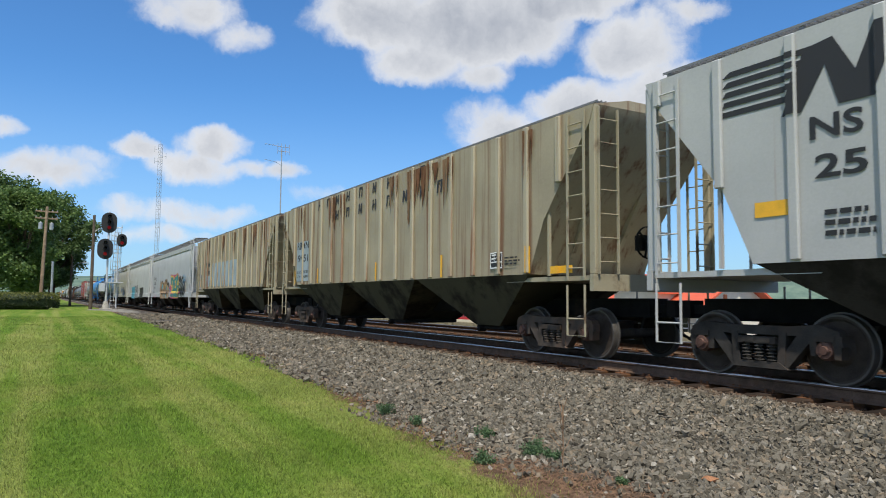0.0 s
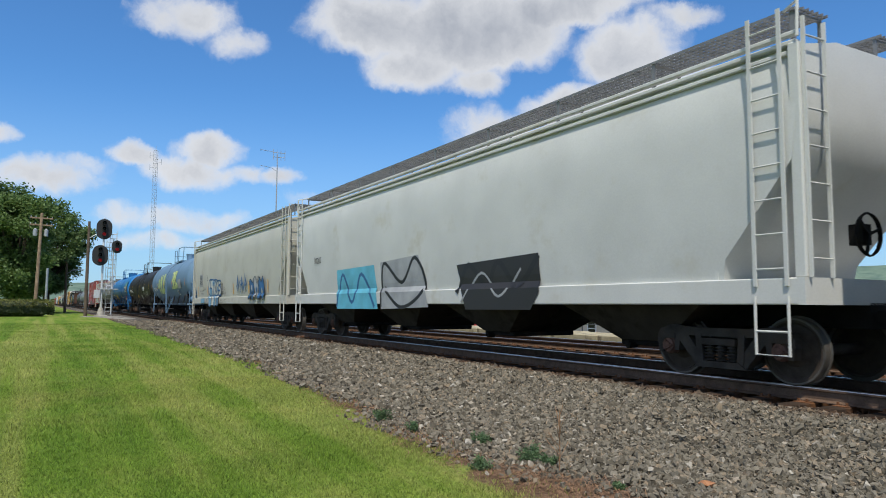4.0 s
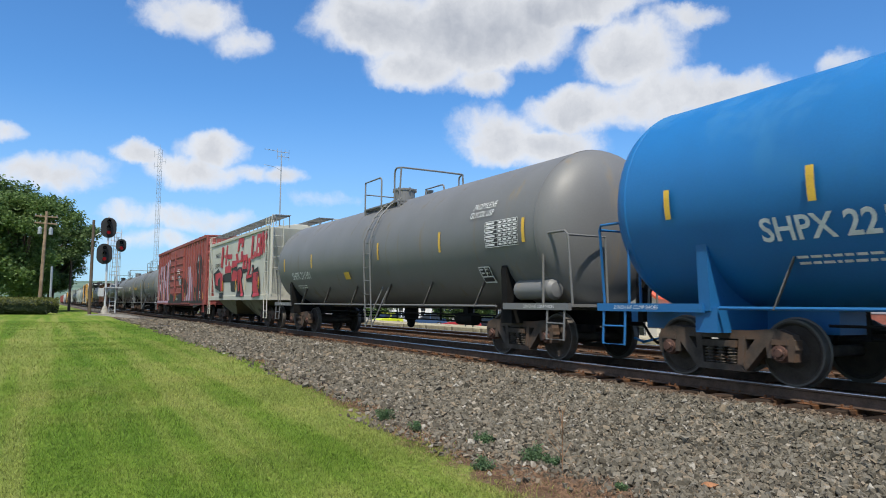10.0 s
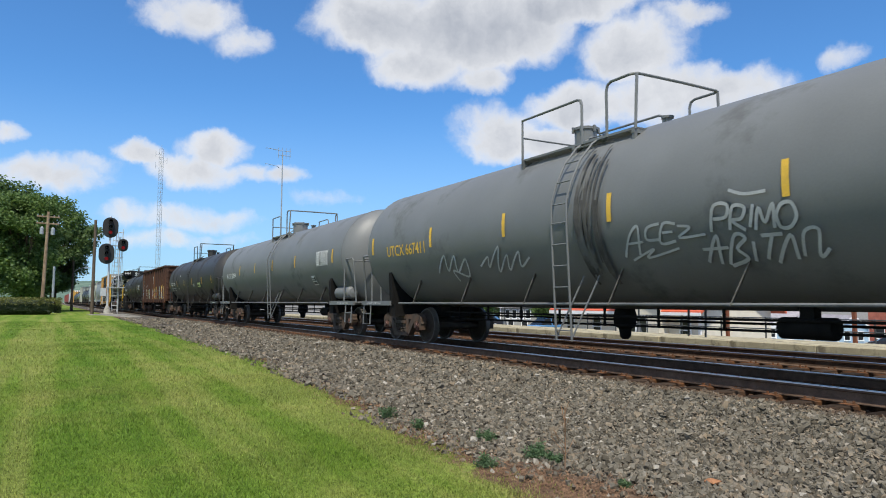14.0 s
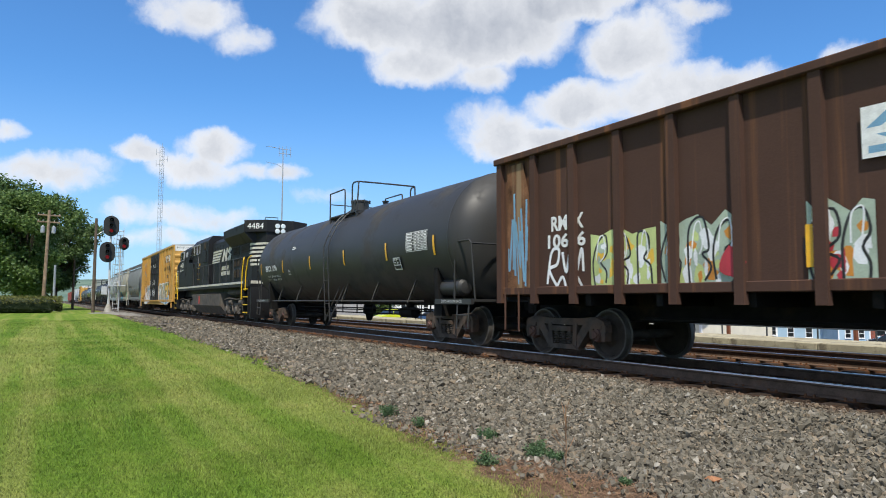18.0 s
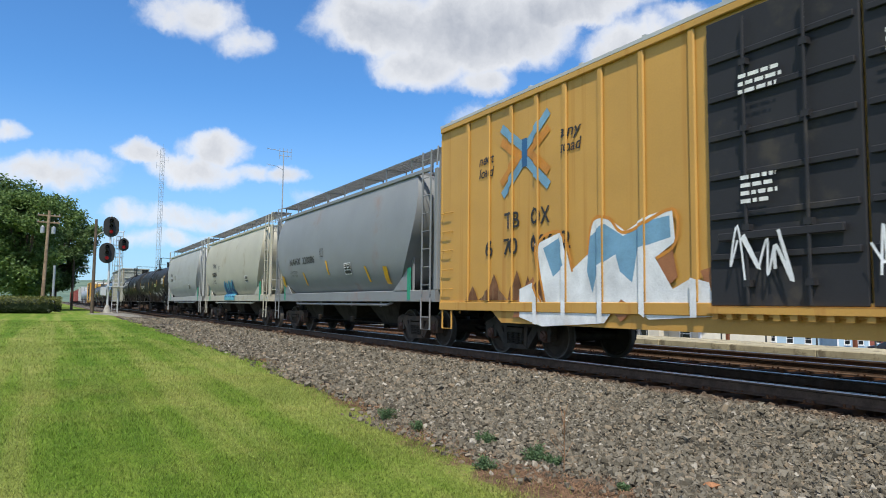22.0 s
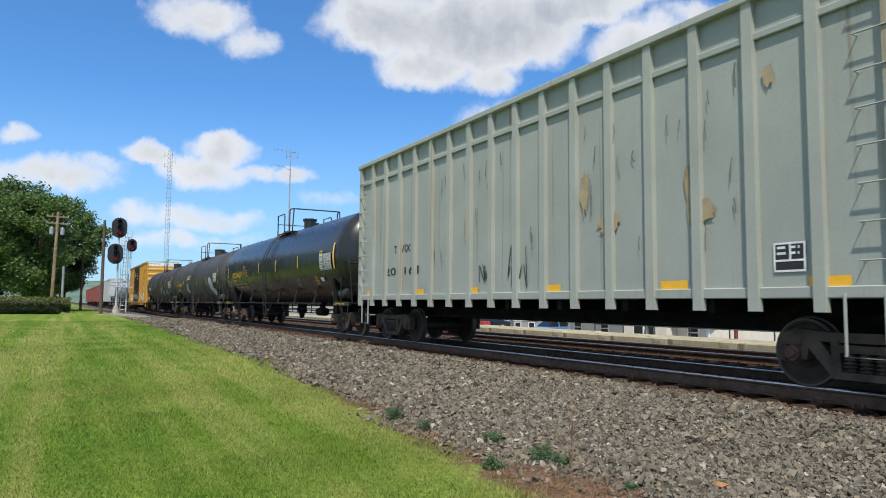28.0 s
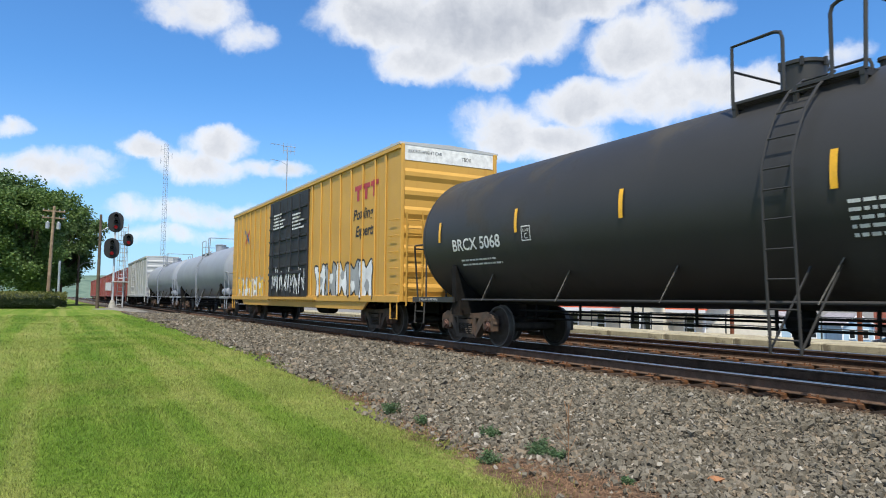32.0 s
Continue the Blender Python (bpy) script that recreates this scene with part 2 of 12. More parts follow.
# ---- materials ----
def material(name, colour, rough=0.6, metal=0.0, vary=0.12, scale=3.0, second=None, cover=0.0, streak=0.0, bump=0.0, grain=60.0, random_hue=0.0, second_rough=0.9, gloss_vary=0.1, patch=1.2, sheen=None):
    """A surface with broad blotches, fine grain, and a second colour (rust, dirt, wear) in patches or streaks that run down."""
    m = bpy.data.materials.new(name)
    m.use_nodes = True
    nt = m.node_tree
    b = nt.nodes["Principled BSDF"]
    N, L = nt.nodes.new, nt.links.new
    coord = N("ShaderNodeTexCoord")
    broad = N("ShaderNodeTexNoise")
    broad.inputs["Scale"].default_value, broad.inputs["Detail"].default_value = scale, 5.0
    fine = N("ShaderNodeTexNoise")
    fine.inputs["Scale"].default_value, fine.inputs["Detail"].default_value = grain, 3.0
    L(coord.outputs["Object"], broad.inputs["Vector"])
    L(coord.outputs["Object"], fine.inputs["Vector"])
    both = N("ShaderNodeMath")
    both.operation = "MULTIPLY_ADD"
    L(fine.outputs[0], both.inputs[0])
    both.inputs[1].default_value = 0.5
    L(broad.outputs[0], both.inputs[2])
    span = N("ShaderNodeMapRange")
    span.inputs["From Min"].default_value, span.inputs["From Max"].default_value = 0.45, 1.05
    span.inputs["To Min"].default_value, span.inputs["To Max"].default_value = 1 - vary * 1.6, 1 + vary * 1.6
    L(both.outputs[0], span.inputs[0])
    value = span.outputs[0]
    if random_hue:
        info = N("ShaderNodeObjectInfo")
        each = N("ShaderNodeMapRange")
        each.inputs["To Min"].default_value, each.inputs["To Max"].default_value = 1 - random_hue, 1 + random_hue
        L(info.outputs["Random"], each.inputs[0])
        times = N("ShaderNodeMath")
        times.operation = "MULTIPLY"
        L(value, times.inputs[0])
        L(each.outputs[0], times.inputs[1])
        value = times.outputs[0]
    tint = N("ShaderNodeVectorMath")
    tint.operation = "SCALE"
    tint.inputs[0].default_value = colour
    L(value, tint.inputs["Scale"])
    out = tint.outputs[0]
    rough_out = None
    if second is not None:
        spots = N("ShaderNodeTexNoise")
        spots.inputs["Detail"].default_value, spots.inputs["Roughness"].default_value = 6.0, 0.65
        place = N("ShaderNodeMapping")
        place.inputs["Scale"].default_value = (patch * (6 if streak else 1), patch * (6 if streak else 1), patch * (1 - 0.85 * streak))
        spots.inputs["Scale"].default_value = 1.0
        L(coord.outputs["Object"], place.inputs[0])
        L(place.outputs[0], spots.inputs["Vector"])
        mask = N("ShaderNodeMapRange")
        mask.interpolation_type = "SMOOTHSTEP"
        edge = 0.72 - 0.36 * cover
        mask.inputs["From Min"].default_value, mask.inputs["From Max"].default_value = edge - 0.06, edge + 0.10
        L(spots.outputs[0], mask.inputs[0])
        mix = N("ShaderNodeMix")
        mix.data_type = "RGBA"
        L(mask.outputs[0], mix.inputs["Factor"])
        L(out, mix.inputs["A"])
        mix.inputs["B"].default_value = (*second, 1)
        out = mix.outputs["Result"]
        rr = N("ShaderNodeMapRange")
        rr.inputs["To Min"].default_value, rr.inputs["To Max"].default_value = rough, second_rough
        L(mask.outputs[0], rr.inputs[0])
        rough_out = rr.outputs[0]
    L(out, b.inputs["Base Color"])
    if rough_out is None:
        rr = N("ShaderNodeMapRange")
        rr.inputs["To Min"].default_value, rr.inputs["To Max"].default_value = max(rough - gloss_vary, 0.02), min(rough + gloss_vary, 1.0)
        L(broad.outputs[0], rr.inputs[0])
        rough_out = rr.outputs[0]
    L(rough_out, b.inputs["Roughness"])
    b.inputs["Metallic"].default_value = metal
    b.inputs["Specular IOR Level"].default_value = sheen if sheen is not None else 0.5 if rough < 0.7 else 0.12
    if bump:
        bn = N("ShaderNodeBump")
        bn.inputs["Strength"].default_value, bn.inputs["Distance"].default_value = min(bump, 1.0), 0.01
        L(both.outputs[0], bn.inputs["Height"])
        L(bn.outputs[0], b.inputs["Normal"])
    return m


def paint(name, colour, **k):
    return material(name, colour, **{"rough": 0.5, "vary": 0.07, "scale": 0.9, "bump": 0.12, "grain": 35.0, **k})


RUST = (0.13, 0.055, 0.025)
DIRT = (0.075, 0.06, 0.045)
M = {}
M["rail_side"] = material("dark_rusty_rail", (0.115, 0.076, 0.055), 0.95, 0.0, 0.25, 6, (0.15, 0.080, 0.048), 0.35, bump=0.4)
M["plate_rust"] = material("rusty_tie_plate", (0.16, 0.075, 0.038), 0.95, 0.0, 0.3, 9, (0.09, 0.05, 0.03), 0.4, bump=0.5)
M["rail_top"] = material("polished_rail", (0.45, 0.45, 0.46), 0.30, 1.0, 0.08, 8)
M["tie"] = material("weathered_tie", (0.040, 0.028, 0.021), 0.92, 0, 0.4, 4, (0.15, 0.068, 0.030), 0.5, bump=1.0, grain=25, random_hue=0.45)
M["black_steel"] = material("grimy_black_steel", (0.011, 0.0105, 0.010), 0.85, 0.0, 0.3, 4, (0.035, 0.024, 0.016), 0.30, bump=0.3)
M["truck"] = material("grimy_truck_casting", (0.074, 0.061, 0.051), 0.88, 0.0, 0.3, 5, (0.115, 0.074, 0.052), 0.45, bump=0.5)
M["truck_dark"] = material("dark_truck_casting", (0.045, 0.041, 0.037), 0.8, 0.0, 0.3, 5, (0.065, 0.05, 0.04), 0.4, bump=0.5)
M["wheel"] = material("brown_wheel_steel", (0.060, 0.048, 0.040), 0.8, 0.0, 0.25, 6, bump=0.2)
M["tread"] = material("worn_wheel_rim", (0.105, 0.095, 0.085), 0.55, 0.5, 0.15, 9)
M["cap"] = material("bearing_cap_steel", (0.13, 0.075, 0.06), 0.7, 0.3, 0.25, 9)
M["yellow"] = material("yellow_reflective_strip", (0.80, 0.42, 0.02), 0.35, 0, 0.1, 6)
M["white_mark"] = material("white_stencil_paint", (0.72, 0.72, 0.70), 0.6, 0, 0.15, 8)
M["cream_mark"] = material("aged_cream_stripe_paint", (0.50, 0.48, 0.41), 0.6, 0, 0.18, 6)
M["black_mark"] = material("black_stencil_paint", (0.02, 0.02, 0.022), 0.6, 0, 0.1, 8)
M["gold_mark"] = material("yellow_stencil_paint", (0.75, 0.45, 0.04), 0.55, 0, 0.1, 8)
M["concrete"] = material("worn_concrete", (0.34, 0.32, 0.28), 0.9, 0, 0.2, 1.5, (0.2, 0.19, 0.14), 0.5, bump=0.6)

# ---- ground ----
def ramp(v, pts):
    return float(np.interp(v, [p[0] for p in pts], [p[1] for p in pts]))


LAWN = [(-60, -0.05), (-22, -0.27), (-8, -0.47), (-2, -0.56), (30, -0.70)]
EDGE = -5.45                     # where the lawn meets the ballast


def ground_height(x, y):
    lawn = ramp(x, LAWN)
    near = ramp(y, [(EDGE, lawn), (-3.6, min(-0.36, lawn + 0.12) if x > -40 else -0.22), (-2.0, -0.215), (-1.55, -0.215), (-1.15, -0.245), (-0.95, -0.27), (1.4, -0.27), (2.0, -0.22), (2.5, -0.27), (5.5, -0.27), (6.5, -0.24), (8.5, -0.12), (9.2, -0.22), (10, -0.42), (22, -1.5), (34, -1.9), (60, -3.2), (95, -5.0), (150, -6.5), (400, -8.0)])
    return near


def ground_material(blades=False):
    """The ground's surface, or, with blades, the same lawn colours for the grass that stands on it."""
    m = bpy.data.materials.new("grass_blades" if blades else "lawn_and_ballast")
    m.use_nodes = True
    nt = m.node_tree
    b = nt.nodes["Principled BSDF"]
    N, L = nt.nodes.new, nt.links.new
    coord = N("ShaderNodeTexCoord")
    sep = N("ShaderNodeSeparateXYZ")
    L(coord.outputs["Object"], sep.inputs[0])

    def tex(scale, detail=5, rough=0.6, stretch=None):
        n = N("ShaderNodeTexNoise")
        n.inputs["Scale"].default_value, n.inputs["Detail"].default_value, n.inputs["Roughness"].default_value = scale, detail, rough
        if stretch:
            mp = N("ShaderNodeMapping")
            mp.inputs["Scale"].default_value = stretch
            mp.inputs["Rotation"].default_value = (0, 0, radians(-6))
            L(coord.outputs["Object"], mp.inputs[0])
            L(mp.outputs[0], n.inputs["Vector"])
        else:
            L(coord.outputs["Object"], n.inputs["Vector"])
        return n

    def ramp_node(src, stops):
        r = N("ShaderNodeValToRGB")
        while len(r.color_ramp.elements) < len(stops):
            r.color_ramp.elements.new(0.5)
        for e, (p, c) in zip(r.color_ramp.elements, stops):
            e.position, e.color = p, (*c, 1)
        L(src, r.inputs[0])
        return r

    def mix(f, a, c):
        x = N("ShaderNodeMix")
        x.data_type = "RGBA"
        L(f, x.inputs["Factor"])
        L(a, x.inputs["A"])
        L(c, x.inputs["B"])
        return x.outputs["Result"]

    def span(src, a, c):
        r = N("ShaderNodeMapRange")
        r.interpolation_type = "SMOOTHSTEP"
        r.inputs["From Min"].default_value, r.inputs["From Max"].default_value = a, c
        L(src, r.inputs[0])
        return r.outputs[0]

    # mown lawn: blotches, mower stripes, dry patches, blade grain
    grass = ramp_node(tex(0.55, 6, 0.65).outputs[0], [(0.30, (0.082, 0.158, 0.018)), (0.5, (0.150, 0.228, 0.032)), (0.70, (0.290, 0.290, 0.085))])
    stripe = ramp_node(tex(1.0, 2, 0.5, (0.05, 1.5, 1)).outputs[0], [(0.38, (0.088, 0.175, 0.020)), (0.50, (0.160, 0.238, 0.036)), (0.62, (0.300, 0.310, 0.095))])
    half = N("ShaderNodeValue")
    half.outputs[0].default_value = 0.5
    lawn = mix(half.outputs[0], grass.outputs[0], stripe.outputs[0])
    blade = tex(55, 3, 0.7)
    grain = N("ShaderNodeMapRange")
    grain.inputs["From Min"].default_value, grain.inputs["From Max"].default_value = 0.25, 0.75
    grain.inputs["To Min"].default_value, grain.inputs["To Max"].default_value = 0.55, 1.35
    L(blade.outputs[0], grain.inputs[0])
    lawn2 = N("ShaderNodeVectorMath")
    lawn2.operation = "SCALE"
    L(lawn, lawn2.inputs[0])
    L(grain.outputs[0], lawn2.inputs["Scale"])
    if blades:
        geo = N("ShaderNodeNewGeometry")
        each = N("ShaderNodeMapRange")
        each.inputs["To Min"].default_value, each.inputs["To Max"].default_value = 0.55, 1.85
        L(geo.outputs["Random Per Island"], each.inputs[0])
        tone = N("ShaderNodeVectorMath")
        tone.operation = "SCALE"
        L(lawn, tone.inputs[0])
        L(each.outputs[0], tone.inputs["Scale"])
        L(tone.outputs[0], b.inputs["Base Color"])
        b.inputs["Roughness"].default_value = 0.55
        b.inputs["Specular IOR Level"].default_value = 0.25
        thin = N("ShaderNodeBsdfTranslucent")
        L(tone.outputs[0], thin.inputs["Color"])
        both = N("ShaderNodeMixShader")
        both.inputs[0].default_value = 0.45
        L(b.outputs[0], both.inputs[1])
        L(thin.outputs[0], both.inputs[2])
        L(both.outputs[0], nt.nodes["Material Output"].inputs["Surface"])
        return m
    # crushed stone
    cells = N("ShaderNodeTexVoronoi")
    cells.inputs["Scale"].default_value = 15
    L(coord.outputs["Object"], cells.inputs["Vector"])
    stone = ramp_node(cells.outputs["Color"], [(0.0, (0.075, 0.068, 0.060)), (0.5, (0.15, 0.138, 0.122)), (1.0, (0.26, 0.245, 0.225))])
    stain = mix(span(tex(0.7).outputs[0], 0.5, 0.75), stone.outputs[0], ramp_node(cells.outputs["Color"], [(0, (0.09, 0.06, 0.04)), (1, (0.22, 0.16, 0.12))]).outputs[0])
    gap = span(cells.outputs["Distance"], 0.75, 0.35)
    dark = N("ShaderNodeMix")
    dark.data_type = "RGBA"
    L(gap, dark.inputs["Factor"])
    dark.inputs["A"].default_value = (0.035, 0.03, 0.027, 1)
    L(stain, dark.inputs["B"])
    # bare soil with dead stems between the two
    soil = ramp_node(tex(9, 6, 0.7).outputs[0], [(0.3, (0.075, 0.045, 0.028)), (0.55, (0.165, 0.105, 0.068)), (0.8, (0.24, 0.17, 0.115))])
    # the lawn's wandering edge
    wander = tex(1.1, 5, 0.6)
    line = N("ShaderNodeMath")
    line.operation = "MULTIPLY_ADD"
    line.inputs[1].default_value = 1.3
    L(wander.outputs[0], line.inputs[0])
    L(sep.outputs[1], line.inputs[2])
    bend = N("ShaderNodeMapRange")                  # the lawn draws back from the track near the camera
    for k, v in zip(("From Min", "From Max", "To Min", "To Max"), (-15.0, -6.5, -0.55, 0.28)):
        bend.inputs[k].default_value = v
    L(sep.outputs[0], bend.inputs[0])
    rim = N("ShaderNodeMath")
    L(line.outputs[0], rim.inputs[0])
    L(bend.outputs[0], rim.inputs[1])
    on_stone = span(rim.outputs[0], EDGE + 0.95, EDGE + 1.5)
    on_soil = span(rim.outputs[0], EDGE + 0.62, EDGE + 0.72)
    col = mix(on_soil, lawn2.outputs[0], mix(on_stone, soil.outputs[0], dark.outputs["Result"]))
    # grass again on the far bank beyond the second track
    far = span(line.outputs[0], 6.9, 7.3)
    bank = ramp_node(tex(2.5, 6).outputs[0], [(0.3, (0.11, 0.15, 0.045)), (0.7, (0.25, 0.25, 0.12))])
    lot = ramp_node(tex(0.8, 6).outputs[0], [(0.3, (0.16, 0.155, 0.145)), (0.7, (0.26, 0.25, 0.235))])
    col = mix(far, col, mix(span(line.outputs[0], 19, 21), bank.outputs[0], lot.outputs[0]))
    # rust along both tracks; between the rails the train's shade is painted in
    for centre in (0.0, 4.03):
        off = N("ShaderNodeMath")
        off.operation = "SUBTRACT"
        off.inputs[1].default_value = centre
        L(sep.outputs[1], off.inputs[0])
        size = N("ShaderNodeMath")
        size.operation = "ABSOLUTE"
        L(off.outputs[0], size.inputs[0])
        rusty = mix(span(size.outputs[0], 1.65, 1.35), col, ramp_node(cells.outputs["Color"], [(0, (0.035, 0.018, 0.011)), (1, (0.115, 0.060, 0.035))]).outputs[0])
        bed_shade = mix(span(size.outputs[0], 1.25, 0.8), rusty, ramp_node(cells.outputs["Color"], [(0, (0.010, 0.008, 0.006)), (1, (0.034, 0.025, 0.018))]).outputs[0])
        col = bed_shade
    L(col, b.inputs["Base Color"])
    b.inputs["Roughness"].default_value = 0.95
    b.inputs["Specular IOR Level"].default_value = 0.08
    bn = N("ShaderNodeBump")
    bn.inputs["Strength"].default_value, bn.inputs["Distance"].default_value = 0.8, 0.03
    hsum = N("ShaderNodeMath")
    hsum.operation = "ADD"
    L(blade.outputs[0], hsum.inputs[0])
    L(gap, hsum.inputs[1])
    L(hsum.outputs[0], bn.inputs["Height"])
    L(bn.outputs[0], b.inputs["Normal"])
    return m


def ground():
    xs = [-4500, -2500, -1200, -700, -450, -300, -220, -170, -130] + [-110 + 5 * i for i in range(13)] + [-49 + 1.0 * i for i in range(66)] + [20, 30, 50, 90, 200, 500, 1500, 4500]
    ys = [-4500, -2000, -800, -300, -120, -60, -35, -22, -16, -13, -11, -10, -9, -8.2, -7.6, -7.2, -6.8, -6.4, -6.0, -5.7, EDGE, -5.2, -4.9, -4.5, -4.0, -3.6, -3.2, -2.8, -2.4, -2.0, -1.55, -1.15, -0.95, 0, 1.4, 2.0, 2.5, 4, 5.6, 6.5, 7.5, 8.4, 9.2, 10, 12, 14, 18, 22, 28, 34, 46, 60, 78, 95, 120, 150, 200, 400, 1200, 4500]
    v = []
    for x in xs:
        for y in ys:
            bumpy = 0.05 * noise.noise((x * 0.5, y * 0.5, 0)) if abs(x) < 60 and -14 < y < -2.2 else 0
            v.append((x, y, ground_height(x, y) + bumpy))
    n = len(ys)
    f = [(i * n + j, (i + 1) * n + j, (i + 1) * n + j + 1, i * n + j + 1) for i in range(len(xs) - 1) for j in range(n - 1)]
    mesh = Mesh().add(v, f)
    solid("ground", mesh, ground_material(), "mown green lawn and grey crushed-stone railway bed", "ground", kind="structure", smooth=60)


ground()


def rail(y, group, x0=-620.0, x1=60.0):
    ob = thing("rail", "long rusty steel rail with a polished top", "rail", pose(0, y, 0), group, "structure")
    web = [(-0.070, -0.172), (0.070, -0.172), (0.070, -0.160), (0.012, -0.140), (0.010, -0.045), (0.036, -0.035), (0.037, -0.012), (-0.037, -0.012), (-0.036, -0.035), (-0.010, -0.045), (-0.012, -0.140), (-0.070, -0.160)]
    part("rail_body", Mesh().prism(web, x0, x1, "x"), M["rail_side"], ob, smooth=0)
    part("rail_head", Mesh().prism([(-0.037, -0.012), (0.037, -0.012), (0.034, -0.003), (0.022, 0), (-0.022, 0), (-0.034, -0.003)], x0, x1, "x"), M["rail_top"], ob, "bright polished running surface", smooth=0)
    return ob


TRACK_2 = 4.03
for y in (-0.7525, 0.7525):
    rail(y, "rails of the near track")
for y in (TRACK_2 - 0.7525, TRACK_2 + 0.7525):
    rail(y, "rails of the far track")


def ties():
    rng = random.Random(5)
    first = None
    for track, y, x0, x1 in (("ties of the near track", 0, -52, 2.5), ("ties of the far track", TRACK_2, -60, 2.5)):
        n = int((x1 - x0) / 0.53)
        for i in range(n):
            m = pose(x0 + i * 0.53 + rng.uniform(-0.03, 0.03), y + rng.uniform(-0.06, 0.06), -0.260 + rng.uniform(-0.004, 0.004), 0, 0, rng.uniform(-1.5, 1.5))
            if first is None:
                first = thing("railroad_tie", "dark weathered wooden tie with rusty spiked plates", "railroad tie", m, track)
                part("timber", Mesh().rbox(-0.11, 0.11, -1.30, 1.30, -0.09, 0.082, 0.012), M["tie"], first)
                for s in (-1, 1):
                    plate = Mesh().rbox(-0.09, 0.09, s * 0.7525 - 0.17, s * 0.7525 + 0.17, 0.082, 0.090, 0.003)
                    for a in (-0.055, 0.055):
                        for c in (-0.1, 0.1):
                            plate.box(a - 0.012, a + 0.012, s * 0.7525 + c - 0.012, s * 0.7525 + c + 0.012, 0.088, 0.125)
                    part("tie_plate", plate, M["plate_rust"], first, "rusty tie plate with spikes")
                ob = first
            else:
                ob = copy_thing(first, m)
            ob["group"] = track


ties()

# ---- running gear, shared by the freight cars ----
WHEEL_R = 0.432


def wheelset_mesh():
    return Mesh().lathe([(-1.0, 0.075), (-0.80, 0.08), (0.80, 0.08), (1.0, 0.075)], 12)


def wheel_mesh(s):
    """One wheel: dished plate, bright rim and flange; s is the side."""
    R, y, n = WHEEL_R, s * 0.7525, 28
    ring = [(y + s * 0.075, 0.076), (y + s * 0.075, 0.10), (y + s * 0.07, 0.14), (y + s * 0.025, 0.20), (y + s * 0.03, R - 0.085), (y + s * 0.065, R - 0.055), (y + s * 0.066, R - 0.030),
            (y + s * 0.066, R - 0.006), (y + s * 0.055, R), (y - s * 0.035, R + 0.002), (y - s * 0.042, R + 0.025), (y - s * 0.064, R + 0.022), (y - s * 0.068, R - 0.03),
            (y - s * 0.068, R - 0.06), (y - s * 0.02, R - 0.09), (y - s * 0.02, 0.2), (y - s * 0.06, 0.12), (y - s * 0.06, 0.076)]
    m = Mesh().lathe(ring, n, caps=False)
    m.m = [1 if 6 <= i // n < 12 else 0 for i in range(len(m.f))]
    return m


def sideframe(m, s, wb=1.778):
    """One cast side frame; s is the side."""
    y0, y1 = s * 0.93, s * 1.08
    h = wb / 2
    top = [(-h - 0.22, 0.48), (-h - 0.17, 0.66), (-h + 0.05, 0.735), (-0.40, 0.70), (0.40, 0.70), (h - 0.05, 0.735), (h + 0.17, 0.66), (h + 0.22, 0.48), (h + 0.10, 0.48), (h + 0.05, 0.575), (h - 0.18, 0.600), (0.42, 0.585), (-0.42, 0.585), (-h + 0.18, 0.600), (-h - 0.05, 0.575), (-h - 0.10, 0.48)]
    # the arched top member in convex pieces
    for a, c in ((0, 15), (1, 14), (2, 13), (3, 12), (4, 11), (5, 10), (6, 9)):
        b = a + 1
        d = c - 1
        m.prism([top[a], top[b], top[d], top[c]] if c < 16 else [top[a], top[b], top[d]], y0, y1)
    for k in (-1, 1):
        m.prism([(k * (h - 0.10), 0.62), (k * (h - 0.30), 0.66), (k * 0.22, 0.185), (k * 0.40, 0.175)], y0, y1)        # diagonal
        m.prism([(k * 0.30, 0.62), (k * 0.40, 0.62), (k * 0.37, 0.22), (k * 0.27, 0.22)], y0 - s * 0.01, y1 + s * 0.015)    # column
        m.prism([(k * (h + 0.21), 0.60), (k * (h + 0.10), 0.62), (k * (h + 0.11), 0.33), (k * (h + 0.19), 0.33)], y0, y1)    # jaw
        m.prism([(k * (h - 0.21), 0.60), (k * (h - 0.10), 0.62), (k * (h - 0.11), 0.36), (k * (h - 0.18), 0.36)], y0, y1)
        m.box(k * h - 0.12, k * h + 0.12, y0 - s * 0.02, y1 + s * 0.02, 0.535, 0.60)                 # adapter
    m.prism([(-0.42, 0.16), (0.42, 0.16), (0.30, 0.245), (-0.30, 0.245)], y0 - s * 0.02, y1 + s * 0.03)   # spring seat
    m.box(-0.27, 0.27, s * 0.80, s * 1.13, 0.47, 0.56)                                             # bolster end
    m.box(-0.20, -0.04, s * 1.12, s * 1.135, 0.485, 0.545)
    m.box(0.04, 0.20, s * 1.12, s * 1.135, 0.485, 0.545)


def spring_mesh():
    m = Mesh()
    for k in range(5):
        z = 0.262 + k * 0.044
        m.lathe([(z - 0.013, 0.066), (z, 0.078), (z + 0.013, 0.066)], 10, "z", caps=False)
    return m.lathe([(0.245, 0.045), (0.47, 0.045)], 8, "z", caps=False)


TRUCK_MESH = {}


